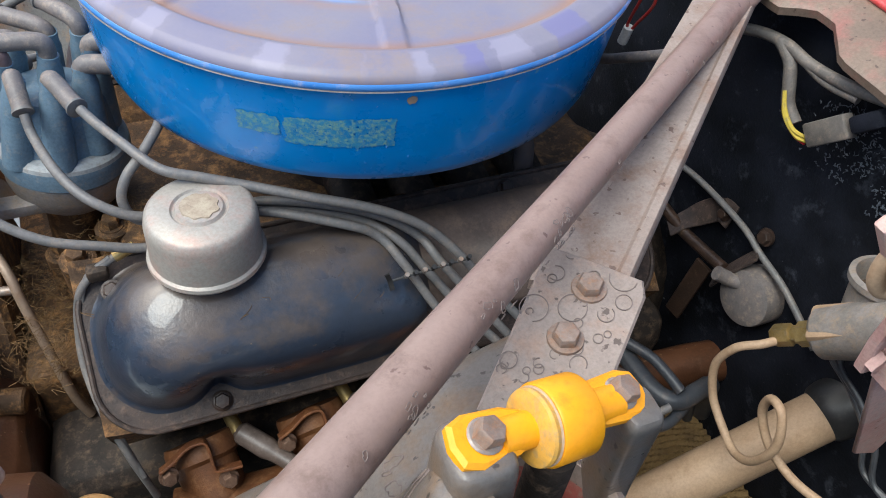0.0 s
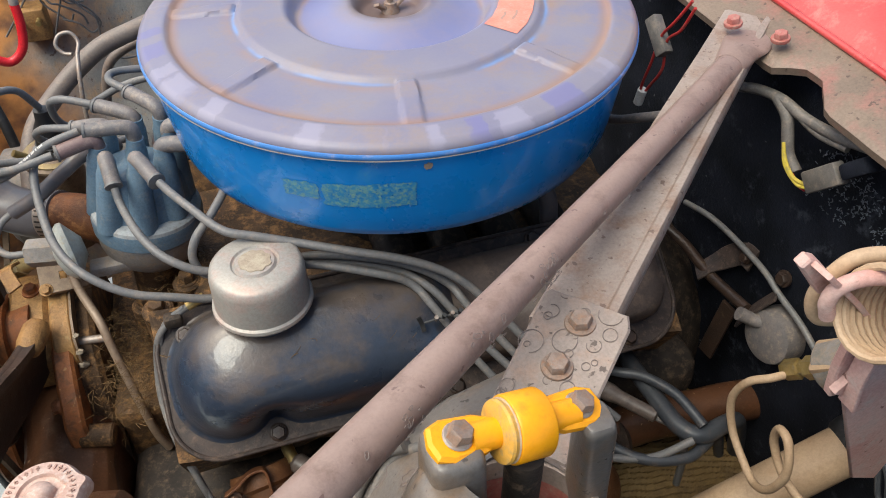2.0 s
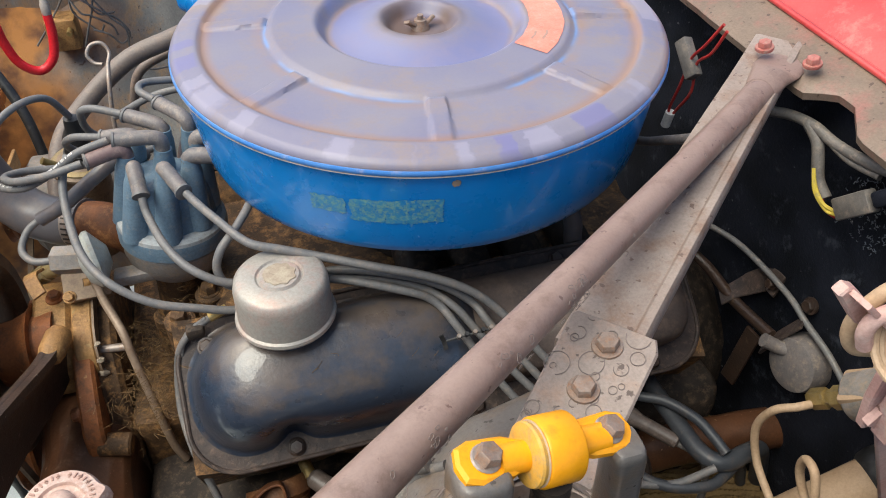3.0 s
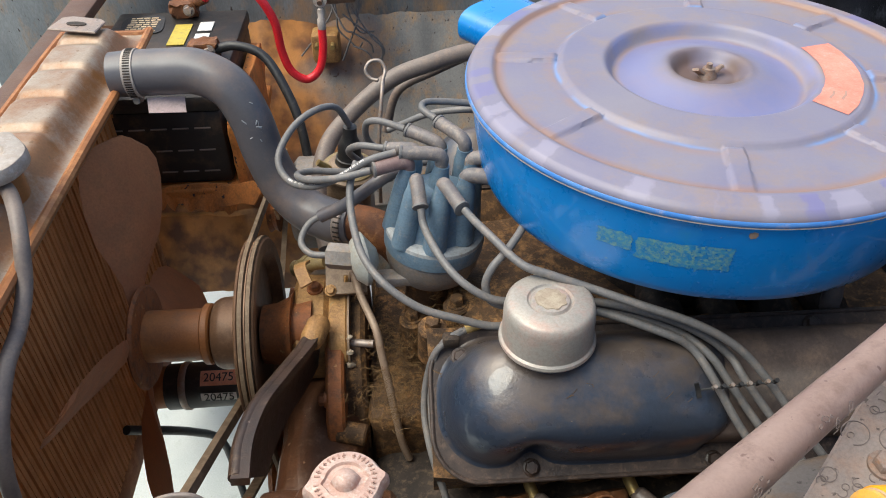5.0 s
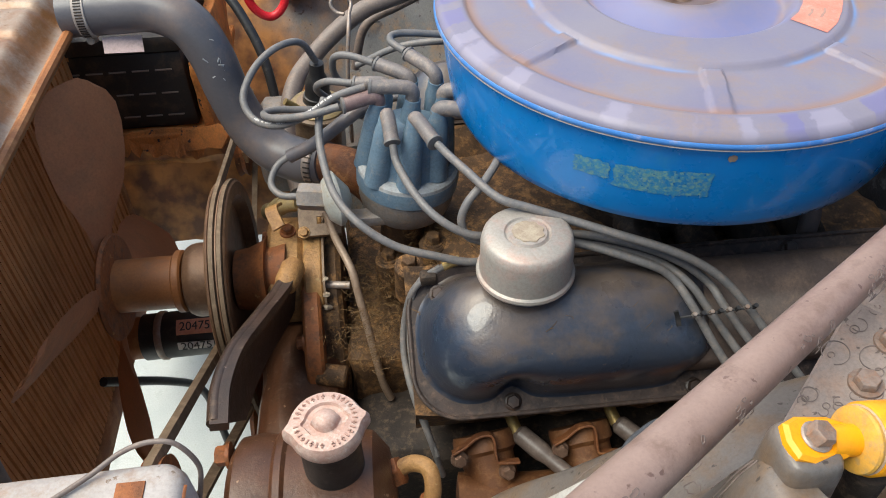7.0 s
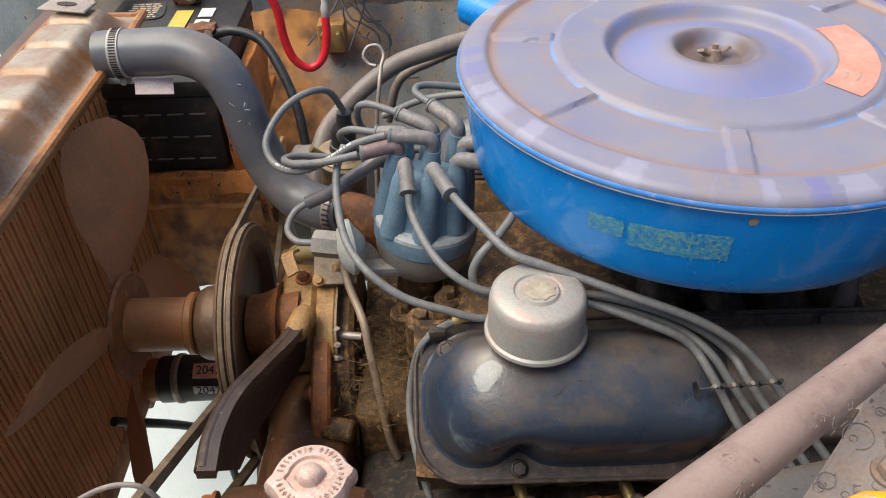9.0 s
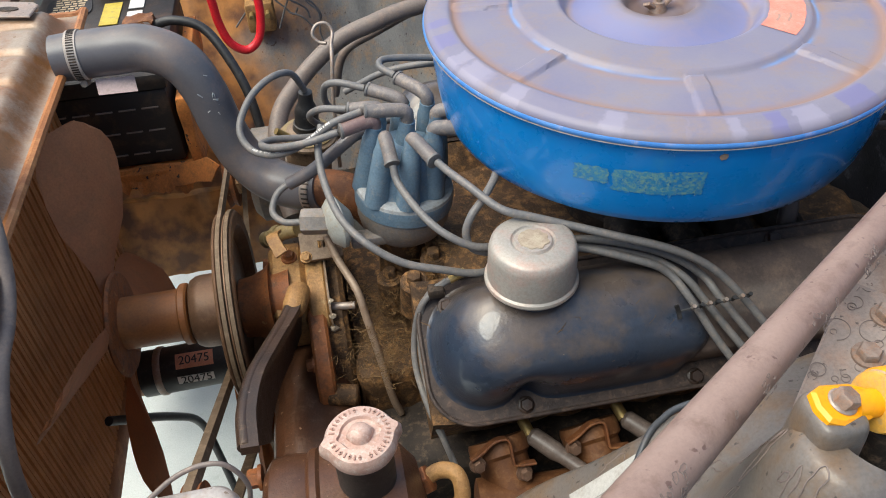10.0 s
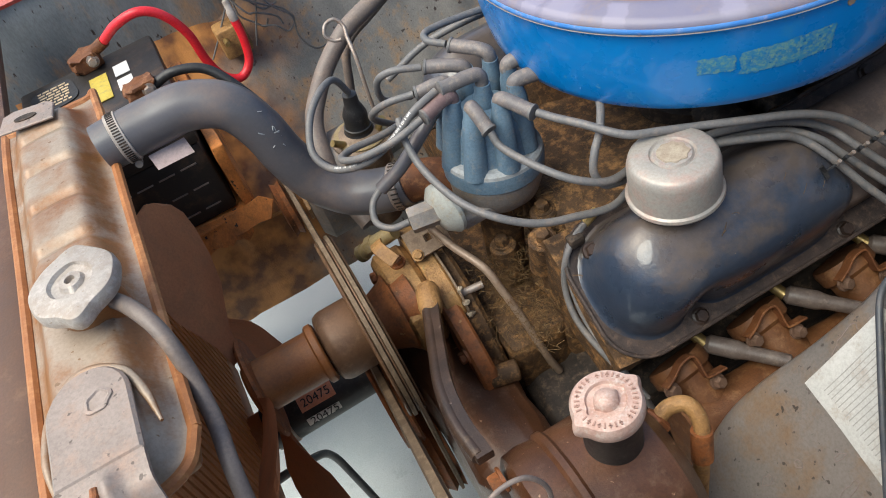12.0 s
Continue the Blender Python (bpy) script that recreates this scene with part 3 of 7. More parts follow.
for j in range(ny + 1):
    row = []
    for i in range(nx + 1):
        x, y = 0.05 + 0.295 * i / nx, -0.40 + 0.30 * j / ny
        ridge = math.sin(math.tau * (y + 0.25 * x + 0.006 * noise.noise(Vector((x * 25, y * 25, 0)))) / 0.0085)
        row.append(Vector((x, y, 0.36 + 0.0022 * ridge)))
    rows.append(row + [Vector((0.345, rows[-1][0].y if rows else -0.36, 0.30)), Vector((0.05, rows[-1][0].y if rows else -0.36, 0.30))])
solo("floor_under_bay", loft(bm, rows), MAT, "ridged ochre-dusted mat low in the bay", "panel", kind="structure")

# lower far side of the bay: rusty beside the battery, grey further back
def lower_wing(name, x0, x1, mat, label):
    rings = []
    n = int((x1 - x0) / 0.01)
    for k in range(n + 1):
        x = x0 + (x1 - x0) * k / n
        rings.append([Vector((x, y + 0.008 * noise.noise(Vector((x * 14, z * 14, 2))) + 0.005 * noise.noise(Vector((x * 42, z * 42, 6))), z)) for y, z in ((0.634, 0.690), (0.606, 0.640), (0.575, 0.60), (0.535, 0.54), (0.505, 0.505), (0.478, 0.478), (0.452, 0.445), (0.441, 0.432), (0.447, 0.418), (0.424, 0.375), (0.410, 0.34), (0.40, 0.287), (0.44, 0.287), (0.50, 0.40), (0.597, 0.50))])
    solo(name, loft(bmesh.new(), rings), mat, label, "panel", kind="structure")

def wing_material():
    """Grey grime that gives way, in ragged patches, to rust towards the battery."""
    m = material("rust_to_grey_wing", (0.128, 0.126, 0.122), (0.215, 0.200, 0.180), (0.360, 0.205, 0.085), rough=0.42, scale=10, amount=0.46, bump=0.35, pits=0.8, speckle=0.45, stretch=(1.0, 1.0, 0.5))
    nt = m.node_tree
    link = nt.links.new
    bsdf = nt.nodes["Principled BSDF"]
    old = bsdf.inputs["Base Color"].links[0].from_socket
    geo = nt.nodes.new("ShaderNodeNewGeometry")
    xyz = nt.nodes.new("ShaderNodeSeparateXYZ")
    link(geo.outputs["Position"], xyz.inputs[0])
    patch, blotch = nt.nodes.new("ShaderNodeTexNoise"), nt.nodes.new("ShaderNodeTexNoise")
    patch.inputs["Scale"].default_value, patch.inputs["Detail"].default_value = 9.0, 8.0
    blotch.inputs["Scale"].default_value, blotch.inputs["Detail"].default_value = 26.0, 6.0
    link(geo.outputs["Position"], patch.inputs["Vector"])
    link(geo.outputs["Position"], blotch.inputs["Vector"])
    edge = nt.nodes.new("ShaderNodeMath")
    edge.operation = "MULTIPLY_ADD"
    link(patch.outputs["Fac"], edge.inputs[0])
    edge.inputs[1].default_value = 0.36
    link(xyz.outputs["X"], edge.inputs[2])
    fac = nt.nodes.new("ShaderNodeMapRange")
    fac.inputs["From Min"].default_value, fac.inputs["From Max"].default_value = -0.14, -0.28
    link(edge.outputs[0], fac.inputs["Value"])
    tone = nt.nodes.new("ShaderNodeMapRange")
    tone.inputs["From Min"].default_value, tone.inputs["From Max"].default_value = 0.38, 0.62
    link(blotch.outputs["Fac"], tone.inputs["Value"])
    rust, mixed = nt.nodes.new("ShaderNodeMix"), nt.nodes.new("ShaderNodeMix")
    rust.data_type = mixed.data_type = "RGBA"
    rust.inputs[6].default_value, rust.inputs[7].default_value = (0.150, 0.056, 0.018, 1), (0.520, 0.215, 0.050, 1)
    link(tone.outputs[0], rust.inputs[0])
    link(fac.outputs[0], mixed.inputs[0])
    link(old, mixed.inputs[6])
    link(rust.outputs[2], mixed.inputs[7])
    link(mixed.outputs[2], bsdf.inputs["Base Color"])
    return m

WING = wing_material()
lower_wing("wall_far_lower", -0.74, 0.20, WING, "lower inner wing panel, rust stained near the battery")

# radiator support in front of the radiator
support = thing("radiator_support", (-0.70, 0.0, 0.2), "brown stained steel radiator support panel", "car body", kind="structure")
part("top_rail", box((-0.725, -0.62, 0.80), (-0.688, 0.60, 0.815), 0.003), SUPPORT, support)
part("side_post", box((-0.775, 0.24, 0.15), (-0.735, 0.60, 0.70), 0.006), SUPPORT, support)
part("side_post", box((-0.74, -0.62, 0.15), (-0.70, -0.31, 0.80), 0.006), SUPPORT, support)


# ---- radiator ----
def radiator():
    rad = thing("radiator", (-0.63, 0.0, 0.44), "tan dusted metal radiator with a brown finned core", "radiator")
    # top tank: a pressed dome with cross ribs
    x0, x1, y0, y1 = -0.681, -0.580, -0.262, 0.252
    bm = bmesh.new()
    nx, ny = 24, 180
    grid = []
    for j in range(ny + 1):
        y = y0 + (y1 - y0) * j / ny
        row = []
        for i in range(nx + 1):
            u = i / nx
            near = max(0.034 - (y - y0), 0.0)
            inset = 0.034 - math.sqrt(max(0.034 ** 2 - near ** 2, 0.0))
            x = x0 + inset + (x1 - x0 - 2 * inset) * u
            edge = min(u, 1 - u) * (x1 - x0 - 2 * inset)
            end = min(y - y0, y1 - y)
            h = 0.832 + 0.026 * ease(0.006, 0.030, edge) * ease(0.006, 0.045, end)
            for yy in (0.165, 0.105, 0.045, -0.02):
                h -= 0.0042 * math.exp(-((y - yy - 0.014 * (1 - (2 * u - 1) ** 2)) / 0.006) ** 2) * ease(0.004, 0.02, edge)
            row.append(bm.verts.new((x, y, h)))
        grid.append(row)
    for j in range(ny):
        for i in range(nx):
            bm.faces.new((grid[j][i], grid[j][i + 1], grid[j + 1][i + 1], grid[j + 1][i]))
    ob = part("top_tank", bm, TANK, rad)
    ob.data.validate()
    # rolled seam round the tank
    part("seam", pipe([(x1, y0 + 0.034, 0.831), (x1, 0.0, 0.831), (x1, y1 - 0.01, 0.831), (x1 - 0.012, y1, 0.831), (x0 + 0.012, y1, 0.831), (x0, y1 - 0.012, 0.831), (x0, 0.0, 0.831), (x0, y0 + 0.034, 0.831), (x0 + 0.010, y0 + 0.010, 0.831), (x0 + 0.034, y0, 0.831), (x1 - 0.034, y0, 0.831), (x1 - 0.010, y0 + 0.010, 0.831), (x1, y0 + 0.034, 0.831)], 0.0048, 8, 6), BROWN, rad)
    part("header", box((x0 + 0.006, y0 + 0.014, 0.810), (x1 - 0.004, y1 - 0.004, 0.830), 0.009), TANK, rad)
    xc = -0.647
    part("side_plate", box((x0 + 0.004, y0 + 0.006, 0.37), (xc + 0.006, y0 + 0.016, 0.83), 0.002), BROWN, rad)
    part("side_plate", box((x0 + 0.004, y1 - 0.010, 0.37), (xc + 0.006, y1 + 0.002, 0.83), 0.002), BROWN, rad)
    part("bottom_tank", box((x0 - 0.012, y0 + 0.008, 0.352), (xc + 0.004, y1, 0.398), 0.008), BROWN, rad)
    # core: backing with upright fin columns on its rear face
    part("core", box((x0 + 0.006, y0 + 0.014, 0.394), (xc, y1 - 0.010, 0.812), 0.001), CORE, rad)
    n = 62
    fin = None
    for k in range(n):
        y = y0 + 0.020 + (y1 - y0 - 0.034) * k / (n - 1)
        if fin is None:
            fin = part("fin", box((xc - 0.001, y - 0.0025, 0.396), (xc + 0.0020, y + 0.0025, 0.811), 0.0), CORE, rad)
            first = y
        else:
            ob = new("fin", fin.data)
            ob.parent = rad
            ob.location = (0.001 * (k % 2), y - first, 0)
    # cap, neck and overflow hose
    cx, cy = -0.616, -0.098
    part("filler_neck", lathe([(0.024, 0.845), (0.024, 0.872), (0.028, 0.875), (0.028, 0.879)], (cx, cy, 0)), TANK, rad)
    cap = part("cap", lathe([(0.022, 0.874), (0.0320, 0.873), (0.0335, 0.876), (0.0335, 0.882), (0.0320, 0.8855), (0.0300, 0.8862), (0.0175, 0.8872), (0.0155, 0.8845), (0.0100, 0.8840), (0.0080, 0.8870), (0.0040, 0.8875), (0.0034, 0.8835), (0.001, 0.8835)], (cx, cy, 0), seg=64, wobble=lambda a, h: 1 + (0.20 * max(0, math.cos(a - 1.45)) ** 22 + 0.22 * max(0, math.cos(a + 1.62)) ** 30 + 0.012 * math.sin(7 * a)) * (1 if h < 0.8868 and h > 0.8725 else 0.3)), WHITEMETAL, rad, "oxidised pale metal pressure cap with two lugs")
    part("overflow_hose", pipe([(-0.606, -0.104, 0.864), (-0.592, -0.122, 0.864), (-0.579, -0.148, 0.859), (-0.574, -0.166, 0.846), (-0.573, -0.186, 0.822), (-0.573, -0.214, 0.806), (-0.575, -0.245, 0.795), (-0.580, -0.275, 0.76), (-0.590, -0.285, 0.70), (-0.60, -0.285, 0.60)], 0.0062, 12), HEATER, rad, "thin dusty rubber overflow hose")
    # saddle strap at the near end, with a pressed bead in the tank round it
    bead = [(-0.662, -0.250, 0.857), (-0.665, -0.215, 0.859), (-0.657, -0.180, 0.860), (-0.634, -0.160, 0.861), (-0.608, -0.172, 0.860), (-0.596, -0.200, 0.859), (-0.591, -0.228, 0.856)]
    part("bead", pipe([(x, y, z - 0.0030) for x, y, z in bead], 0.0036, 12, radius=lambda u: 0.35 + 0.65 * min(1.0, 6 * u, 6 * (1 - u))), TANK, rad, "pressed bead round the saddle")
    out = [(-0.029, -0.040), (0.029, -0.040)] + [(0.029 * math.cos(a * math.pi / 14), 0.014 + 0.031 * math.sin(a * math.pi / 14)) for a in range(15)]
    saddle = part("saddle", slab(out, 0.006, Matrix.Translation((-0.630, -0.210, 0.866)), 0.002), GREY, rad, "flat grey mounting saddle with a drain stud")
    part("stud", lathe([(0.0100, 0.865), (0.0094, 0.8672), (0.0074, 0.8676), (0.0064, 0.8664), (0.0030, 0.8662)], (-0.622, -0.198, 0), seg=20, wobble=lambda a, h: 1 + 0.10 * math.sin(2 * a) + 0.08 * math.sin(5 * a + 1)), GREY, saddle, "corroded drain stud")
    tongue = []
    for k in range(13):
        t = k / 12
        y, z = -0.2500 - 0.052 * t, 0.8655 - 0.004 * t - 0.040 * ease(0.35, 1.0, t)
        ring = []
        for i in range(25):
            u = -1 + 2 * i / 24
            ring.append(Vector((-0.630 + 0.029 * u, y, z + 0.0060 * ease(0.02, 0.25, t) * math.exp(-((u - 0.12) / 0.20) ** 2))))
        ring += [q + Vector((0, 0.001, -0.004)) for q in reversed(ring)]
        tongue.append(ring)
    part("tongue", loft(bmesh.new(), tongue), GREY, saddle, "folded tongue with a pressed rib")
    part("rust_streak", pipe([(-0.634, -0.262, 0.8665), (-0.6345, -0.276, 0.8655), (-0.6345, -0.290, 0.8520)], 0.0028, 8), RUST, saddle, "rust along the rib")
    part("strap", box((-0.657, -0.312, 0.60), (-0.603, -0.301, 0.822), 0.004), ALLOY, saddle, "dull strap below the saddle")
    # bracket at the far end
    br = part("bracket", slab([(-0.029, -0.016), (0.029, -0.016), (0.026, 0.012), (0.018, 0.018), (-0.018, 0.020), (-0.029, 0.014)], 0.003, pose(-0.638, 0.208, 0.8645, 0, 0, -14), 0.001), GREY, rad, "bare steel bracket with an oblong slot")
    # no hole is cut: a dark sheet stands for the shade in the slot
    part("slot", slab([(0.012 * math.cos(a), 0.005 * math.sin(a)) for a in [math.tau * k / 20 for k in range(20)]], 0.001, pose(-0.640, 0.208, 0.8655, 0, 0, -14), 0), DARK, br)
    return rad

radiator()

# upper hose with its clamps
HOSE_LINE = [(-0.584, 0.126, 0.842), (-0.563, 0.126, 0.843), (-0.530, 0.125, 0.844), (-0.495, 0.120, 0.845), (-0.462, 0.108, 0.832), (-0.445, 0.100, 0.800), (-0.436, 0.094, 0.762), (-0.421, 0.086, 0.722), (-0.395, 0.070, 0.698), (-0.362, 0.050, 0.694), (-0.338, 0.036, 0.700)]
hose = thing("radiator_hose", (-0.46, 0.09, 0.68), "dusty grey-black upper radiator hose with a steel clamp", "hose")
part("hose", pipe(HOSE_LINE, 0.0235, 24, 10, radius=lambda u: 1.0 + 0.03 * math.sin(u * 9)), HOSE, hose)
rng = random.Random(21)
way = spline(HOSE_LINE, 10)
for k in range(24):
    q = Vector((-0.441 + rng.gauss(0, 0.010), 0.098, 0.780 + rng.gauss(0, 0.016)))
    near = min(way, key=lambda c: (c - q).length)
    d = (Vector((0.0, -0.75, 0.62)) + Vector((rng.uniform(-0.45, 0.45), 0, rng.uniform(-0.3, 0.3)))).normalized()
    c = near + d * 0.0237
    run = Vector((rng.uniform(-0.005, 0.005), rng.uniform(-0.002, 0.002), rng.uniform(-0.006, 0.006)))
    part("scuff", pipe([c, c + run * 0.5 + d * 0.0003, c + run], rng.uniform(0.0003, 0.0007), 5, 3), CHALK, hose)
clamp = part("clamp", lathe([(0.0245, -0.006), (0.0255, -0.0055), (0.0255, 0.0055), (0.0245, 0.006)], (-0.562, 0.126, 0.843), (1, 0, 0.02), 40), PALESTEEL, hose, "pale worm-drive clamp")
for k in range(26):
    a = -0.4 + k * 0.11
    part("tooth", box((-0.0035, -0.0007, 0.0254), (0.0035, 0.0007, 0.0260), 0, Matrix.Translation((-0.562, 0.126, 0.843)) @ Matrix.Rotation(a, 4, "X")), DARK, clamp)
part("screw", rod((-0.562, 0.110, 0.819), (-0.562, 0.124, 0.814), 0.0038, 8), ALLOY, clamp)
part("tag", slab([(-0.018, -0.009), (0.020, -0.008), (0.018, 0.010), (-0.020, 0.008)], 0.0008, pose(-0.531, 0.108, 0.814, 38, 6, 6), 0), TAG, hose, "faded pink paper tag")


# ---- air cleaner ----
def air_cleaner():
    ac = thing("air_cleaner", (0, 0, 0.76), "round blue air cleaner with a chalky faded lid", "air cleaner")
    ribs = [math.tau / 576 * round(576 * (-99.7 + 44.4 * k) / 360) for k in range(8)]

    def height(r, a):
        h = 0.8850 + 0.004 * (1 - (r / 0.2) ** 2)
        h += 0.0045 * (1 - ease(0.133, 0.140, r))
        h -= 0.0140 * (1 - ease(0.084, 0.096, r))
        h += 0.0125 * (1 - ease(0.03, 0.084, r))
        h -= 0.0120 * (1 - ease(0.024, 0.038, r))
        h += 0.0042 * ease(0.1935, 0.1985, r) - 0.0022 * ease(0.200, 0.219, r) - 0.0042 * ease(0.2150, 0.2216, r) ** 2
        band = ease(0.137, 0.141, r) * (1 - 0.40 * ease(0.150, 0.190, r)) * (1 - ease(0.1915, 0.1965, r))
        for b in ribs:
            d = abs((a - b + math.pi) % math.tau - math.pi) * r
            h += 0.0042 * band * (1 - ease(0.0068, 0.0090, d))
        return h

    radii = [0.004 + 0.0177 * k / 6 for k in range(7)] + [0.0235 + 0.0022 * k for k in range(91)]
    radii = [r for r in radii if r < 0.2215] + [0.2215]
    seg = 576
    bm = bmesh.new()
    rings = [[Vector((r * math.cos(math.tau * k / seg), r * math.sin(math.tau * k / seg), height(r, math.tau * k / seg - (math.tau if k > seg / 2 else 0)))) for k in range(seg)] for r in radii]
    rings.append([Vector((0.2218 * math.cos(math.tau * k / seg), 0.2218 * math.sin(math.tau * k / seg), 0.8770)) for k in range(seg)])
    rings.append([Vector((0.219 * math.cos(math.tau * k / seg), 0.219 * math.sin(math.tau * k / seg), 0.8725)) for k in range(seg)])
    lid = part("lid", loft(bm, rings), LID, ac, "chalky lavender-grey lid with pressed rings and radial ribs", 60)
    part("rim", lathe([(0.2205, 0.8800), (0.2222, 0.8796), (0.2230, 0.8785), (0.2231, 0.8768), (0.2222, 0.8752)], seg=160, caps=False), LIDBLUE, lid)
    part("seal_line", lathe([(0.2190, 0.8752), (0.2221, 0.8749), (0.2224, 0.8741), (0.2216, 0.8735), (0.2170, 0.8730)], seg=160, caps=False), PALESTEEL, ac, "pale worn edge of the lid")
    part("bowl", lathe([(0.217, 0.8725), (0.2165, 0.862), (0.2145, 0.842), (0.2110, 0.816), (0.2080, 0.7985), (0.2045, 0.790), (0.197, 0.7835), (0.180, 0.776), (0.14, 0.766), (0.07, 0.757)], seg=160), BLUE, ac, "glossy blue painted steel bowl", 60)
    # snorkel
    ca, sa = math.cos(radians(127)), math.sin(radians(127))
    m = Matrix(((ca, -sa, 0, 0), (sa, ca, 0, 0), (0, 0, 1, 0), (0, 0, 0, 1)))
    def sn(x, s):
        w, lo, hi = 0.048 * s, 0.845 - 0.022 * s, 0.845 + 0.022 * s
        pts = []
        for k in range(36):
            a = math.tau * k / 36
            pts.append(m @ Vector((x, w * math.copysign(abs(math.cos(a)) ** 0.6, math.cos(a)), 0.845 + 0.022 * s * math.copysign(abs(math.sin(a)) ** 0.75, math.sin(a)))))
        return pts
    part("snorkel", loft(bmesh.new(), [sn(0.19, 1), sn(0.26, 1), sn(0.295, 1.0), sn(0.296, 0.93), sn(0.25, 0.9)], True, True), BLUE, ac, "blue inlet snorkel")
    # worn maker's decal, a thin film rubbed through to the blue
    def on_bowl(a, z):
        prof = [(0.8725, 0.217), (0.862, 0.2165), (0.842, 0.2145), (0.816, 0.2110), (0.7985, 0.2080)]
        r = 0.217
        for (z1, r1), (z2, r2) in zip(prof, prof[1:]):
            if z2 <= z <= z1:
                r = r1 + (r2 - r1) * (z1 - z) / (z1 - z2)
        return Vector(((r + 0.0005) * math.cos(a), (r + 0.0005) * math.sin(a), z))
    a0, a1 = radians(-128.6), radians(-100.3)
    bm = bmesh.new()
    nu, nv = 150, 34
    for i in range(nu):
        for j in range(nv):
            u, v = (i + 0.5) / nu, (j + 0.5) / nv
            ragged = 0.05 * noise.noise(Vector((u * 22, v * 5, 0))) + 0.03 * noise.noise(Vector((u * 60, v * 18, 4)))
            foot = 0.72 if u < 0.30 else (0.96 if u < 0.80 else 0.90)
            if v > foot + ragged or v < 0.05 + ragged or u < 0.012 + ragged * 0.3 or u > 0.985 + ragged * 0.3:
                continue
            if abs(u - 0.30) < 0.016 + ragged * 0.4 or noise.noise(Vector((u * 48, v * 13, 9))) < -0.55:
                continue
            q = [on_bowl(a0 + (a1 - a0) * (uu / nu), 0.8462 + 0.0056 * uu / nu - (0.0235 + 0.005 * uu / nu) * (vv / nv)) for uu, vv in ((i, j), (i + 1, j), (i + 1, j + 1), (i, j + 1))]
            bm.faces.new([bm.verts.new(p) for p in q])
    bmesh.ops.remove_doubles(bm, verts=bm.verts, dist=0.0001)
    part("worn_decal", bm, DECAL, ac, "flaked turquoise and yellow remains of a decal")
    c = on_bowl(radians(-98.3), 0.8646)
    part("paint_chip", lathe([(0.0030, 0), (0.0029, 0.0005), (0.001, 0.0007)], c, (c.x, c.y, 0.06), 12, wobble=lambda a, h: 1 + 0.18 * math.sin(2 * a + 1) + 0.1 * math.sin(5 * a)), PIPEBROWN, ac, "rusty chip in the paint")
    rng = random.Random(44)
    b = bmesh.new()
    for k in range(34):
        c = on_bowl(radians(rng.uniform(-165, -40)), rng.choice((rng.uniform(0.80, 0.868), rng.uniform(0.856, 0.870))))
        s = rng.uniform(0.0003, 0.0009)
        lathe([(s, 0), (s * 0.8, 0.0002)], c, (c.x, c.y, 0.02), 7, b, wobble=lambda a, h: 1 + 0.4 * math.sin(2 * a + k))
    tagged(part("dust_fleck", b, LIDBLUE, ac), "pale flecks in the blue paint", kind="stuff")
    # salmon sticker on the lid, its print rubbed away
    def sticker_rows(a0, a1, lift, radii, n=30):
        rows = []
        for i in range(n + 1):
            a = radians(a0 + (a1 - a0) * i / n)
            wave = 0.0010 * noise.noise(Vector((i * 0.35, 2, 0)))
            rows.append([Vector(((r + wave) * math.cos(a), (r + wave) * math.sin(a), height(r + wave, a) + lift)) for r in radii])
        return rows
    st = part("sticker", loft(bmesh.new(), sticker_rows(-50, 15, 0.0006, (0.0978, 0.105, 0.112, 0.120, 0.1290)), False), SALMON, lid, "faded salmon paper sticker")
    for k, (s0, s1, r0) in enumerate(((-42, -34, 0.1060), (-40, -31, 0.1150))):
        part("print_line", loft(bmesh.new(), sticker_rows(s0, s1, 0.0008, (r0, r0 + 0.0022), 8), False), EMBOSS, st, "rubbed unreadable print")
    # wing nut
    nut = part("wing_nut", lathe([(0.0090, 0.877), (0.0082, 0.882), (0.0055, 0.886), (0.0055, 0.8885), (0.003, 0.889)], (0, 0, 0), seg=20), RUSTYBOLT, ac, "rusty steel wing nut")
    for s in (-1, 1):
        part("wing", strip([(s * 0.004, s * 0.001, 0.882), (s * 0.009, s * 0.002, 0.886), (s * 0.0135, s * 0.003, 0.889)], 0.008, 0.0026, (0.2, -0.8, 0.5), per=4), RUSTYBOLT, nut)
    part("stud", rod((0, 0, 0.87), (0, 0, 0.893), 0.0028, 10), RUSTYBOLT, nut)
    return ac

air_cleaner()


# ---- rocker covers ----
VC0, VU, VN = Vector((0, -0.220, 0.610)), Vector((0, 0.797, 0.604)), Vector((0, -0.604, 0.797))


def on_cover(x, v, w, side=1):
    p = VC0 + VU * v + VN * w
    return Vector((x, p.y * side, p.z))


def cover_ring(x0, x1, v0, v1, w, r, side, n=10):
    pts = []
    for cx, cy, a0 in ((x1 - r, v1 - r, 0), (x0 + r, v1 - r, 90), (x0 + r, v0 + r, 180), (x1 - r, v0 + r, 270)):
        for k in range(n + 1):
            a = radians(a0 + 90 * k / n)
            pts.append(on_cover(cx + r * math.cos(a), cy + r * math.sin(a), w, side))
    return pts


NOTCHES = (-0.179, -0.011)


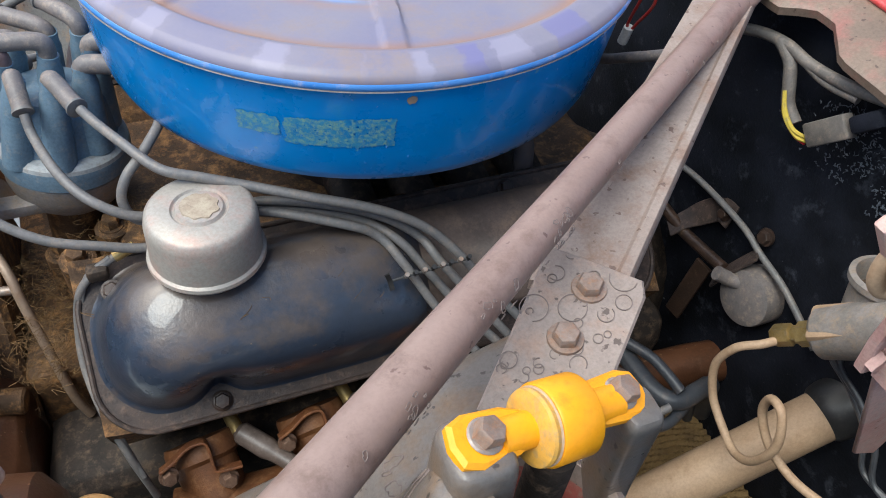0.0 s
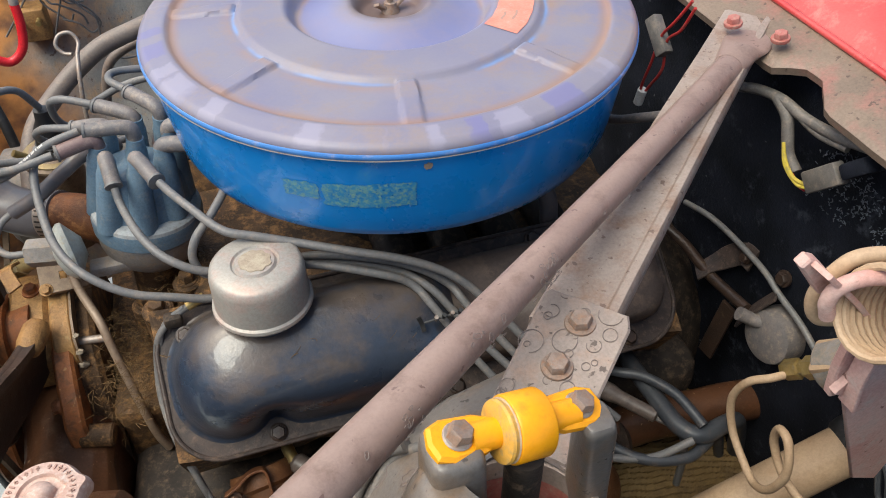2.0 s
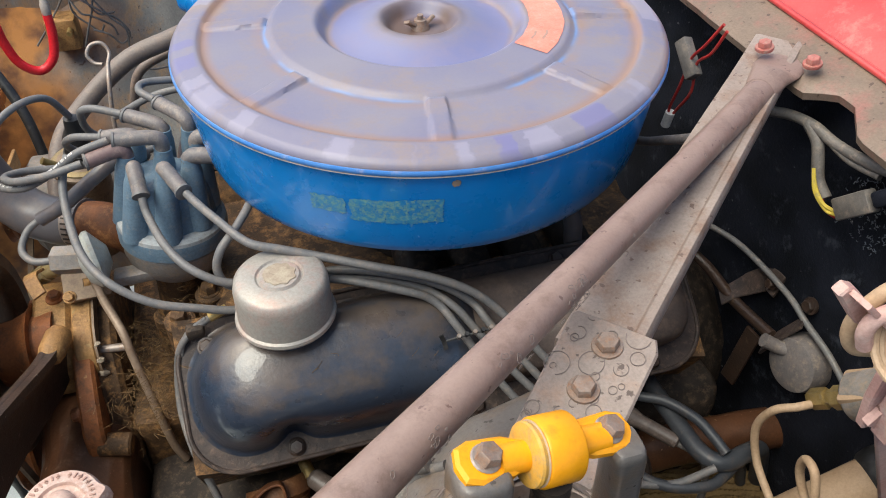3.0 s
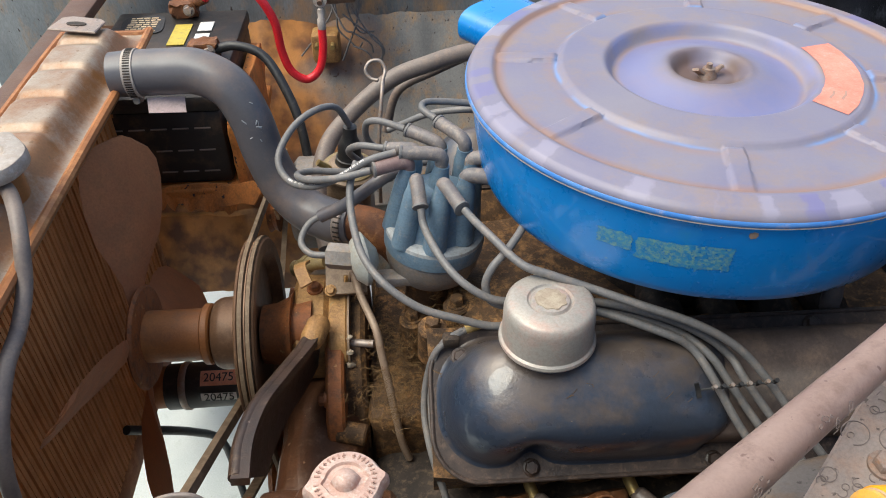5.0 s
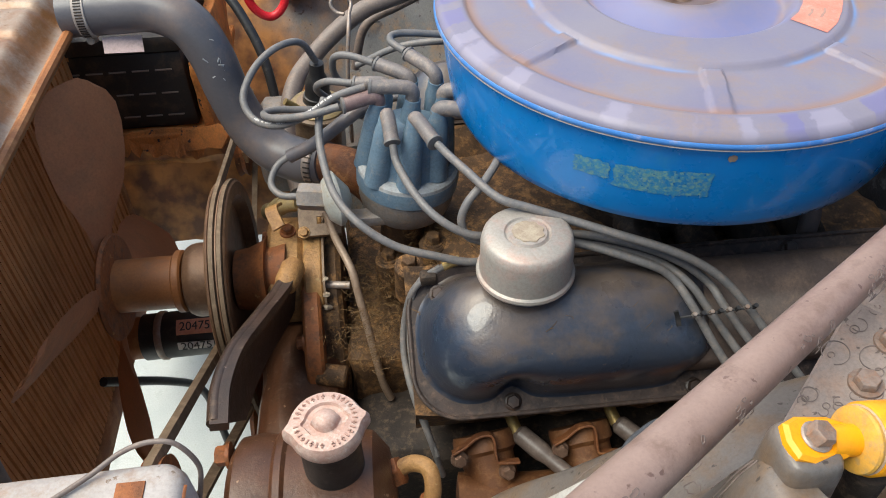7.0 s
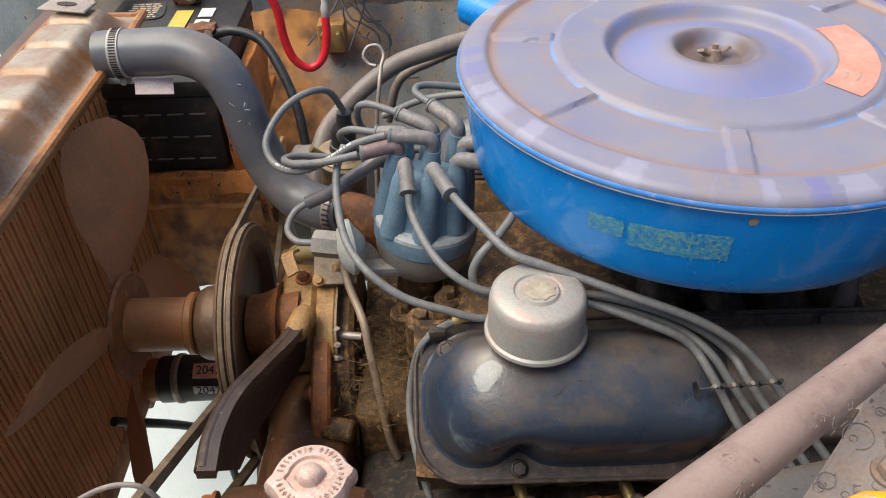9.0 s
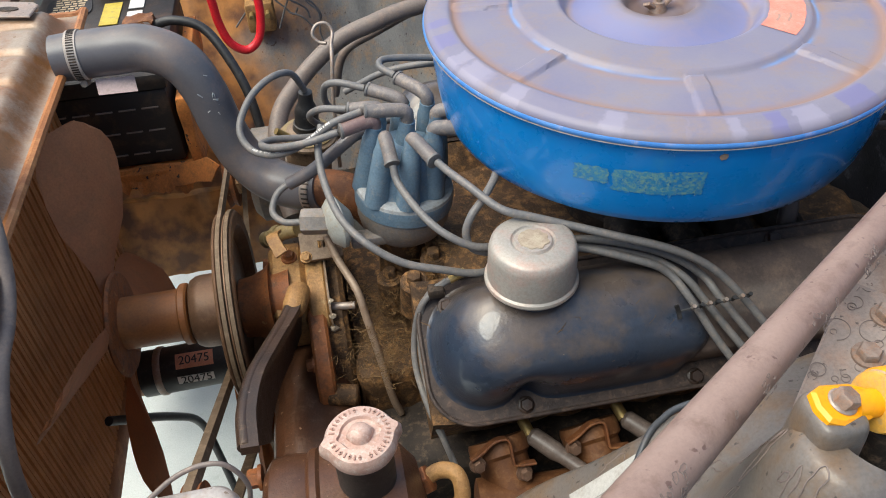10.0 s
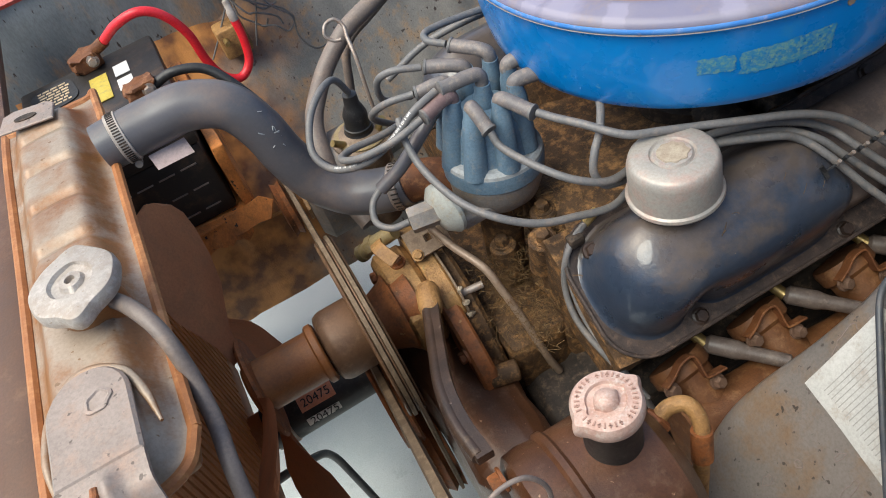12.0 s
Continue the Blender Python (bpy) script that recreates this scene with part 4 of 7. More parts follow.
def cover_wall(x0, x1, v0, v1, w, r0, r1, side, n=9, m=36):
    """One ring of the cover's body: wide round nose, tighter rear corners, hollows over the lower bolts."""
    pts = []
    for cx, cy, r, a0 in ((x1 - r1, v1 - r1, r1, 0), (x0 + r0, v1 - r0, r0, 90), (x0 + r0, v0 + r0, r0, 180), (x1 - r1, v0 + r1, r1, 270)):
        for k in range(n + 1):
            a = radians(a0 + 90 * k / n)
            pts.append((cx + r * math.cos(a), cy + r * math.sin(a)))
        if a0 in (0, 180):
            xa, xb = (x1 - r1, x0 + r0) if a0 == 0 else (x0 + r0, x1 - r1)
            y = v1 if a0 == 0 else v0
            pts += [(xa + (xb - xa) * (k + 1) / (m + 1), y) for k in range(m)]
    out = []
    low = (v0 + v1) / 2
    for x, v in pts:
        fade = 1 - ease(0.010, 0.066, w)
        for b in NOTCHES:
            if v < low:
                v += 0.0105 * fade * math.exp(-((x - b) / 0.0120) ** 2)
                v += 0.0040 * (1 - ease(0.050, 0.074, w)) * math.exp(-((x - b) / 0.028) ** 2)
        out.append(on_cover(x, v, w * (1 - 0.17 * ease(-0.12, 0.0, x)), side))
    return out


def rocker_cover(side, label):
    rc = thing("rocker_cover", on_cover(-0.02, 0.05, 0, side), label, "rocker cover")
    part("flange", loft(bmesh.new(), [cover_ring(-0.268, 0.230, -0.0140, 0.128, w, 0.045, side) for w in (-0.004, -0.001)] + [cover_ring(-0.265, 0.227, -0.0120, 0.125, 0.002, 0.044, side), cover_ring(-0.250, 0.212, 0.0, 0.112, 0.002, 0.036, side)]), FLANGE, rc, "dusty bolted flange")
    lip = cover_ring(-0.267, 0.229, -0.0132, 0.127, 0.0025, 0.044, side)
    part("rolled_lip", pipe(lip + [lip[0]], 0.0022, 8, 1), FLANGE, rc)
    body = [(-0.2630, 0.016, -0.0035, 0.1195, 0.0015, 0.052, 0.030), (-0.2600, 0.012, -0.0015, 0.1172, 0.0030, 0.052, 0.028), (-0.2580, 0.0095, 0.0005, 0.1152, 0.0065, 0.051, 0.027), (-0.2565, 0.008, 0.0022, 0.114, 0.012, 0.050, 0.026), (-0.2530, 0.005, 0.0052, 0.1125, 0.026, 0.049, 0.024), (-0.2480, 0.000, 0.0090, 0.110, 0.041, 0.047, 0.022), (-0.2410, -0.006, 0.0140, 0.1065, 0.054, 0.044, 0.020), (-0.2330, -0.012, 0.0190, 0.102, 0.0625, 0.040, 0.018), (-0.2240, -0.020, 0.0250, 0.097, 0.0690, 0.034, 0.016), (-0.2120, -0.032, 0.0320, 0.090, 0.0735, 0.026, 0.014), (-0.1980, -0.050, 0.040, 0.081, 0.0760, 0.018, 0.012), (-0.18, -0.07, 0.05, 0.07, 0.0775, 0.008, 0.008)]
    bm = loft(bmesh.new(), [cover_wall(*row, side) for row in body])
    part("front_dome", bm, COVER, rc, "glossy dark blue raised dome", 70)
    rear = [(-0.05, 0.214, 0.010, 0.114, 0.000, 0.030), (-0.05, 0.212, 0.012, 0.112, 0.022, 0.030), (-0.05, 0.206, 0.016, 0.106, 0.034, 0.028), (-0.05, 0.194, 0.02, 0.095, 0.0385, 0.024), (-0.05, 0.17, 0.04, 0.08, 0.039, 0.014)]
    part("rear_deck", loft(bmesh.new(), [cover_ring(x0, x1, v0, v1, w, r, side) for x0, x1, v0, v1, w, r in rear]), DECKDUST, rc, "lower brown-dusted rear deck", 70)
    for x, v in ((-0.240, 0.099), (-0.179, -0.0005), (-0.011, -0.002), (0.17, 0.0), (0.1, 0.118)):
        bolt = part("bolt", hexhead(on_cover(x, v - 0.002, 0.003, side), (0, VN.y * side, VN.z), 0.0112, 0.0065, washer=False), WORN, rc)
        part("flange_face", lathe([(0.0078, -0.001), (0.0082, 0.0006), (0.0070, 0.0016), (0.0055, 0.0018)], on_cover(x, v - 0.002, 0.003, side), (0, VN.y * side, VN.z), 20), WORN, bolt)
    return rc

rocker_cover(1, "dark blue rocker cover, glossy but dusty, with a filler dome")
rocker_cover(-1, "dark blue rocker cover on the far bank")

# oil filler cap
OC = (-0.166, -0.178)
cap = thing("oil_filler_cap", (*OC, 0.70), "dull tinplate breather cap on the rocker cover", "oil cap")
part("shell", lathe([(0.036, 0.7315), (0.0405, 0.7315), (0.0418, 0.734), (0.0412, 0.7365), (0.0392, 0.7380), (0.0388, 0.745), (0.0384, 0.766), (0.0368, 0.7725), (0.0335, 0.7752), (0.0195, 0.7758), (0.0182, 0.7742), (0.0172, 0.7742), (0.0155, 0.7765), (0.010, 0.7768), (0.003, 0.7766)], (*OC, 0), seg=64), CAPTIN, cap)
part("label", lathe([(0.0128, 0.7766), (0.0125, 0.7774), (0.002, 0.7775)], (*OC, 0), seg=72, wobble=lambda a, h: 1 + 0.07 * math.sin(3 * a) * math.sin(5 * a + 1) + 0.04 * math.sin(9 * a)), LABELTAN, cap, "worn ochre maker's mark")
part("neck", lathe([(0.030, 0.660), (0.029, 0.70), (0.028, 0.734)], (*OC, 0), seg=40), COVER, cap)


# ---- brace, tube and shock tower ----
tube = thing("brace_tube", (0.05, -0.30, 0.84), "pinkish-grey painted brace tube running to the cowl", "brace")
TD = Vector((0.8187, 0.5738, -0.0225)).normalized()
TP = Vector((-0.1334, -0.4278, 0.8637))
part("tube", lathe([(0.0150, -0.26), (0.0145, -0.06), (0.0138, 0.0), (0.0127, 0.09), (0.0119, 0.18), (0.0116, 0.28), (0.0117, 0.38), (0.0124, 0.44), (0.0134, 0.488)], TP, TD, 40), TUBE, tube)
rings = []
for s, w, h in ((0.485, 0.0136, 0.0136), (0.505, 0.017, 0.010), (0.520, 0.021, 0.004), (0.560, 0.021, 0.0028), (0.566, 0.017, 0.0026)):
    c = TP + TD * s + Vector((0, 0, 0.008 if s > 0.5 else 0.0))
    sd = TD.cross(Vector((0, 0, 1))).normalized()
    rings.append([c + sd * (w * math.cos(math.tau * k / 24)) + Vector((0, 0, h * math.sin(math.tau * k / 24))) for k in range(24)])
part("flattened_end", loft(bmesh.new(), rings), TUBE, tube)

BX = Vector((0.753, 0.658, 0)).normalized()
BY = Vector((BX.y, -BX.x, 0))
brace = thing("export_brace", (0.12, -0.28, 0.80), "dusty bare steel channel brace from shock tower to cowl", "brace")
def brace_ring(p, w, lift):
    c = Vector(p)
    prof = ((-1, -0.30), (-1.0, 0.0), (-0.86, 0.05), (0.62, 0.05), (0.70, 0.14), (0.92, 0.14), (1.0, 0.02), (1.02, -0.45), (0.97, -0.45), (0.92, 0.0), (-0.92, -0.02), (-0.95, -0.30))
    return [c + BY * (w * a) + Vector((0, 0, w * b + lift)) for a, b in prof]
part("channel", loft(bmesh.new(), [brace_ring((0.02, -0.352, 0.813), 0.027, 0), brace_ring((0.06, -0.317, 0.822), 0.026, 0), brace_ring((0.20, -0.195, 0.846), 0.0235, 0), brace_ring((0.27, -0.134, 0.856), 0.0225, 0), brace_ring((0.325, -0.086, 0.864), 0.0225, 0)]), BRACETAN, brace)
m = Matrix((( BX.x, BY.x, 0, 0.014), (BX.y, BY.y, 0, -0.366), (0.16, 0, 1, 0.8165), (0, 0, 0, 1)))
part("end_plate", slab([(-0.075, -0.024), (0.034, -0.032), (0.038, -0.029), (0.040, 0.026), (0.030, 0.031), (-0.075, 0.034)], 0.004, m, 0.0015), GREY, brace, "pitted steel end plate")
for p in ((0.029, -0.353, 0.8200), (0.002, -0.3775, 0.8145)):
    part("bolt", hexhead(p, (-0.10, -0.09, 1), 0.0136, 0.0068, spin=0.5), RUSTYBOLT, brace)
for p in ((0.292, -0.107, 0.872), (0.315, -0.145, 0.872)):
    part("cowl_bolt", hexhead(p, (-0.2, 0, 1), 0.0108, 0.006), BOLTRED, brace)


# ---- shock tower, near side ----
def tower_edge(x):
    return -0.300 - 0.042 * ease(-0.22, -0.11, x)


def tower_top(x, y):
    keys = ((-0.30, 0.47), (-0.26, 0.535), (-0.22, 0.590), (-0.19, 0.632), (-0.16, 0.676), (-0.135, 0.716), (-0.11, 0.748), (-0.06, 0.782), (0.0, 0.800), (0.08, 0.803))
    z = keys[0][1] if x < keys[0][0] else keys[-1][1]
    for (xa, za), (xb, zb) in zip(keys, keys[1:]):
        if xa <= x <= xb:
            z = za + (zb - za) * (x - xa) / (xb - xa)
    edge = tower_edge(x)
    inner = edge - y
    z += 0.42 * min(max(inner - 0.02, 0.0), 0.12) * ease(-0.25, -0.12, x) * (1 - 0.75 * ease(-0.06, -0.01, x))
    d = math.hypot((x + 0.096) / 0.9, y + 0.476)
    z += (0.884 - z) * (1 - ease(0.018, 0.064, d))
    if inner < 0.028:
        k = 1 - max(inner, 0.0) / 0.028
        z -= 0.028 * (1 - math.sqrt(max(1 - k * k, 0)))
    return z + 0.0012 * noise.noise(Vector((x * 40, y * 40, 0)))


def tower():
    tw = thing("shock_tower", (-0.10, -0.50, 0.30), "stained grey sheet-steel shock tower with water marks", "shock tower")
    bm = bmesh.new()
    nx, ny = 84, 44
    x0, x1, hole = -0.30, 0.030, Vector((-0.058, -0.462))
    grid = {}
    for i in range(nx + 1):
        for j in range(ny + 1):
            x = x0 + (x1 - x0) * i / nx
            edge = tower_edge(x)
            y = edge - 0.30 * (j / ny) ** 1.4
            if x > -0.05:
                x = -0.05 + (x + 0.05) * (1 - 0.55 * ease(-0.385, -0.43, y))
            d = (Vector((x, y)) - hole)
            if d.length < 0.046:
                d = d.normalized() * 0.040 if d.length > 1e-4 else Vector((0.04, 0))
                if (Vector((x, y)) - hole).length < 0.034:
                    continue
                x, y = hole.x + d.x, hole.y + d.y
            grid[i, j] = bm.verts.new((x, y, tower_top(x, y)))
    for i in range(nx):
        for j in range(ny):
            q = [grid.get(k) for k in ((i, j), (i + 1, j), (i + 1, j + 1), (i, j + 1))]
            if all(q):
                bm.faces.new(q)
    # inner and front skirts
    inner = [grid[i, 0] for i in range(nx + 1)]
    front = [grid[0, j] for j in range(ny + 1)]
    rear = [grid[nx, j] for j in range(ny + 1)]
    for chain, dx, dy in ((inner, 0, 0.012), (front, -0.015, 0), (rear, 0.006, 0)):
        low = [bm.verts.new((v.co.x + dx, v.co.y + dy, v.co.z - 0.06)) for v in chain]
        low2 = [bm.verts.new((v.co.x + dx * 1.5, v.co.y + dy * 1.5, 0.30)) for v in chain]
        for a, b in ((chain, low), (low, low2)):
            for k in range(len(chain) - 1):
                bm.faces.new((a[k], a[k + 1], b[k + 1], b[k]))
    part("shell", bm, TOWER, tw, "", 50)
    z = tower_top(hole.x + 0.05, hole.y)
    part("hole_lip", lathe([(0.039, -0.012), (0.0395, 0.001), (0.043, 0.003), (0.047, 0.001)], (hole.x, hole.y, z), (0.05, 0.18, 1), 40, caps=False), GREY, tw)
    part("hole_wall", lathe([(0.040, -0.001), (0.038, -0.05)], (hole.x, hole.y, z), (0.05, 0.18, 1), 32, caps=False), BOLTRED, tw, "salmon primer inside the tower")
    # the posts that carry the damper mount
    def post(a, b, c, d, h0, h1, lean):
        rings = []
        for z, s, q in ((h0, 1.3, 1.0), (h0 + (h1 - h0) * 0.5, 1.08, 0.5), (h1 - 0.010, 1.0, 0.1), (h1 - 0.005, 0.97, 0.0), (h1 - 0.002, 0.91, 0.0), (h1 - 0.0005, 0.82, 0.0), (h1, 0.68, 0.0)):
            ring = []
            for n in range(28):
                t = math.tau * n / 28
                ring.append(Vector((a + c * s * math.copysign(abs(math.cos(t)) ** 0.45, math.cos(t)) + lean[0] * q, b + d * s * math.copysign(abs(math.sin(t)) ** 0.45, math.sin(t)) + lean[1] * q, z)))
            rings.append(ring)
        return loft(bmesh.new(), rings)
    part("post", post(-0.0205, -0.459, 0.0090, 0.0105, 0.74, 0.882, (0.014, 0.012)), TOWER, tw, "grey folded steel post")
    part("post", post(-0.0965, -0.461, 0.0140, 0.0150, 0.80, 0.8965, (0.0, 0.0)), TOWER, tw, "grey folded steel post")
    # paper sticker on the slope
    bm = bmesh.new()
    a, u, v = Vector((-0.178, -0.346)), Vector((0.050, -0.014)), Vector((-0.020, -0.120))
    rows = []
    for i in range(9):
        row = []
        for j in range(9):
            p = a + u * (i / 8) + v * (j / 8)
            row.append(Vector((p.x, p.y, tower_top(p.x, p.y) + 0.0012)))
        rows.append(row)
    loft(bm, rows, False)
    st = part("sticker", bm, STICKER, tw, "creased white paper sticker with faint print")
    bm = bmesh.new()
    for k in range(24):
        for s0, s1 in ((0.10, 0.9 - 0.25 * ((k * 7) % 5) / 5),):
            row = []
            for q in (s0, s0 + (s1 - s0) * 0.33, s0 + (s1 - s0) * 0.66, s1):
                for w in (0.12 + k * 0.034, 0.12 + k * 0.034 + 0.007):
                    p = a + u * q + v * w
                    row.append(Vector((p.x, p.y, tower_top(p.x, p.y) + 0.0018)))
            for n in range(3):
                f = [bm.verts.new(row[2 * n + c]) for c in (0, 1, 3, 2)]
                bm.faces.new(f)
    part("print_line", bm, FAINT, st, "unreadable grey print")
    rng = random.Random(7)
    for k in range(44):
        x, y = rng.uniform(-0.235, -0.10), rng.uniform(-0.50, -0.345)
        r = rng.choice((0.0016, 0.0022, 0.003, 0.0042, 0.006))
        long, lean = rng.choice((1.0, 1.3, 2.2)), rng.uniform(0, 6.28)
        pts = []
        for n in range(17):
            an = math.tau * n / 16
            rr = r * (1 + 0.28 * math.sin(2 * an + k) + 0.14 * math.sin(5 * an + 2 * k))
            a_, b_ = rr * math.cos(an) * long, rr * math.sin(an)
            px, py = x + a_ * math.cos(lean) - b_ * math.sin(lean), y + a_ * math.sin(lean) + b_ * math.cos(lean)
            pts.append((px, py, tower_top(px, py) + 0.0002))
        part("water_mark", pipe(pts, 0.00038, 5, 2), STAIN, tw)
    return tw

tower()

# taped loom and a thin cable lying over the tower's sticker
lc = thing("tower_loom", (-0.16, -0.40, 0.64), "taped brown loom and thin grey cable over the shock tower", "wiring")
part("cable", pipe([(-0.088, -0.360, 0.772), (-0.107, -0.353, 0.757), (-0.1173, -0.3527, 0.7465), (-0.1284, -0.3564, 0.7325), (-0.1483, -0.3789, 0.7135), (-0.1685, -0.4041, 0.6905), (-0.1867, -0.4285, 0.6650), (-0.2060, -0.456, 0.637), (-0.225, -0.490, 0.612)], 0.0026, 12), REARHOSE, lc, "thin dark grey cable")
LOOM = [(-0.098, -0.372, 0.768), (-0.1135, -0.3655, 0.755), (-0.1283, -0.3697, 0.7395), (-0.1466, -0.3877, 0.7215), (-0.1664, -0.4128, 0.6990), (-0.184, -0.4372, 0.6745), (-0.202, -0.4625, 0.647), (-0.222, -0.498, 0.620)]
part("loom", pipe(LOOM, 0.0056, 14, 8, radius=lambda u: 1 + 0.06 * math.sin(u * 55)), TAPE, lc, "brown taped loom")
part("cable", pipe([(x + 0.011, y - 0.006, z + 0.001) for x, y, z in LOOM], 0.0040, 12), TAPE, lc)

# water marks on the brace's end plate
rng = random.Random(11)
for k in range(46):
    s, w = rng.uniform(-0.06, 0.11), rng.uniform(-0.024, 0.022)
    r = rng.choice((0.0022, 0.003, 0.004, 0.0052, 0.009))
    n0 = rng.uniform(0, 6)
    pts = []
    for n in range(rng.choice((9, 11, 13))):
        an = n0 + math.tau * n / 12
        a, b = s + r * math.cos(an), w + r * 0.9 * math.sin(an)
        p = m @ Vector((a, b, 0.0004 if a < 0.036 else 0.0002))
        if a > 0.036:
            continue
        pts.append(p)
    if len(pts) > 3:
        part("water_mark", pipe(pts, 0.00035, 4, 2), STAIN, brace)

# dried water marks on the tube
for k in range(70):
    s = rng.choice((rng.gauss(0.02, 0.008), rng.gauss(0.10, 0.010), rng.gauss(0.165, 0.007), rng.gauss(-0.06, 0.012), rng.uniform(-0.05, 0.45)))
    r = rng.choice((0.0008, 0.0011, 0.0015, 0.0022))
    a0 = rng.uniform(-0.4, 1.1)
    side = TD.cross(Vector((0, 0, 1))).normalized()
    up = side.cross(TD).normalized()
    pts = []
    for n in range(12):
        an = math.tau * n / 11
        rr = r * (1 + 0.35 * math.sin(2 * an + k) + 0.2 * math.sin(5 * an))
        b_ = a0 + rr * math.sin(an) / 0.0148
        pts.append(TP + TD * (s + rr * math.cos(an)) + (side * math.cos(b_) + up * math.sin(b_)) * 0.01485)
    part("water_mark", pipe(pts, 0.00022, 4, 2), STAIN, tube)

# yellow damper mount
mount = thing("damper_mount", (-0.059, -0.457, 0.868), "bright yellow painted damper eye bolted across two posts", "damper mount")
YA, YB = Vector((-0.0936, -0.460, 0.902)), Vector((-0.0276, -0.453, 0.888))
YD = (YB - YA).normalized()
YC = (YA + YB) / 2 + Vector((0.001, -0.001, -0.006))
part("eye", lathe([(0.0130, -0.0112), (0.0162, -0.0106), (0.0170, -0.0094), (0.0170, 0.0082), (0.0164, 0.0090), (0.010, 0.0094)], YC + YD * 0.0005, YD, 64), YELLOW, mount, "glossy yellow cylinder")
part("bush", lathe([(0.0120, -0.0030), (0.0152, -0.0022), (0.0158, -0.0008), (0.0152, 0.0012), (0.0157, 0.0022), (0.014, 0.0032)], YC - YD * 0.0122, YD, 48), YELLOWWORN, mount, "worn rubber bush edge")
part("bush_line", lathe([(0.0150, -0.0008), (0.0160, 0.0), (0.0150, 0.0008)], YC - YD * 0.0104, YD, 48), TAN, mount, "dirty joint between bush and drum")
part("pin", rod(YC - YD * 0.030, YC + YD * 0.030, 0.0075, 20), YELLOW, mount)
up = Vector((0.2, -0.15, 1)).normalized()
for c, s in ((YA, -1), (YB, 1)):
    ex = YD * s
    ey = up.cross(ex).normalized()
    ez = ex.cross(ey).normalized()
    ez = ez if ez.z > 0 else -ez
    mm = Matrix(((ex.x, ey.x, ez.x, c.x), (ex.y, ey.y, ez.y, c.y), (ex.z, ey.z, ez.z, c.z - 0.003), (0, 0, 0, 1)))
    out = [(-0.022, -0.006), (-0.012, -0.0100), (0.005, -0.0112), (0.0125, -0.0085), (0.0145, 0.0), (0.0125, 0.0085), (0.005, 0.0112), (-0.012, 0.0100), (-0.022, 0.006)]
    part("tab", slab(out, 0.007, mm, 0.0018), YELLOW, mount, "flattened yellow tab")
    part("bolt", hexhead(mm @ Vector((0, 0, 0.0006)), mm.to_3x3() @ Vector((0.15 * s, 0, 1)), 0.0108, 0.0066, washer=False, spin=0.9), RUSTYBOLT, mount)
    part("washer", lathe([(0.0072, -0.0006), (0.0076, 0.0004), (0.0068, 0.0012)], mm @ Vector((0, 0, 0.0003)), mm.to_3x3() @ Vector((0, 0, 1)), 20), STEEL, mount)
part("damper_rod", rod((-0.058, -0.460, 0.70), (-0.058, -0.460, 0.868), 0.010, 20), DARK, mount)


# ---- engine: block, heads, manifolds ----
block = thing("engine_block", (-0.05, 0.0, 0.25), "grease-caked vee engine block", "engine")
b = box((-0.272, -0.125, 0.25), (0.30, 0.125, 0.56), 0.02)
bmesh.ops.subdivide_edges(b, edges=b.edges, cuts=10, use_grid_fill=True)
part("crankcase", rough_up(b, 25, 0.006), GREASE, block)
part("valley_front", rough_up(subdivide(box((-0.333, -0.118, 0.44), (-0.262, 0.125, 0.560), 0.012), 4), 30, 0.006), GREASE, block)
b = box((-0.335, -0.205, 0.20), (0.30, 0.205, 0.50), 0.03, seg=3)
bmesh.ops.subdivide_edges(b, edges=b.edges, cuts=5, use_grid_fill=True)
part("skirt", rough_up(b, 20, 0.008), DARK, block, "oily black lower block")
for s in (1, -1):
    rings = []
    for x in [-0.268 + 0.5 * k / 24 for k in range(25)]:
        rings.append([on_cover(x, v + 0.002 * math.sin(x * 160 + v * 60), w, s) for v, w in ((-0.008, -0.006), (0.130, -0.006), (0.130, -0.09), (0.06, -0.10), (-0.022, -0.075))])
    part("cylinder_head", loft(bmesh.new(), rings), GREASE, block)
b = box((-0.235, -0.125, 0.575), (0.24, 0.125, 0.655), 0.015)
bmesh.ops.subdivide_edges(b, edges=b.edges, cuts=12, use_grid_fill=True)
part("intake_manifold", rough_up(b, 30, 0.007, 3), GREASE, block, "dust-covered cast intake manifold")
for k in range(4):
    x = -0.03 + 0.055 * k
    part("intake_runner", pipe([(x, -0.05, 0.665), (x, -0.095, 0.665), (x + 0.004, -0.125, 0.640)], 0.020, 12, 5), DARK, block)
part("carburettor", lathe([(0.075, 0.64), (0.072, 0.67), (0.06, 0.68), (0.055, 0.72), (0.062, 0.735), (0.062, 0.758)], (0, 0, 0), seg=24), DARK, block, "dark carburettor under the air cleaner")
for p, ax in (((-0.282, -0.034, 0.622), (0, 0, 1)), ((-0.262, -0.098, 0.672), (0, -0.2, 1)), ((-0.235, -0.05, 0.655), (0, 0, 1))):
    bolt = part("boss", lathe([(0.016, -0.05), (0.0145, -0.002), (0.012, 0)], p, ax, 18), GREASE, block)
    part("bolt", hexhead(p, ax, 0.0135, 0.010), GREASE, bolt)

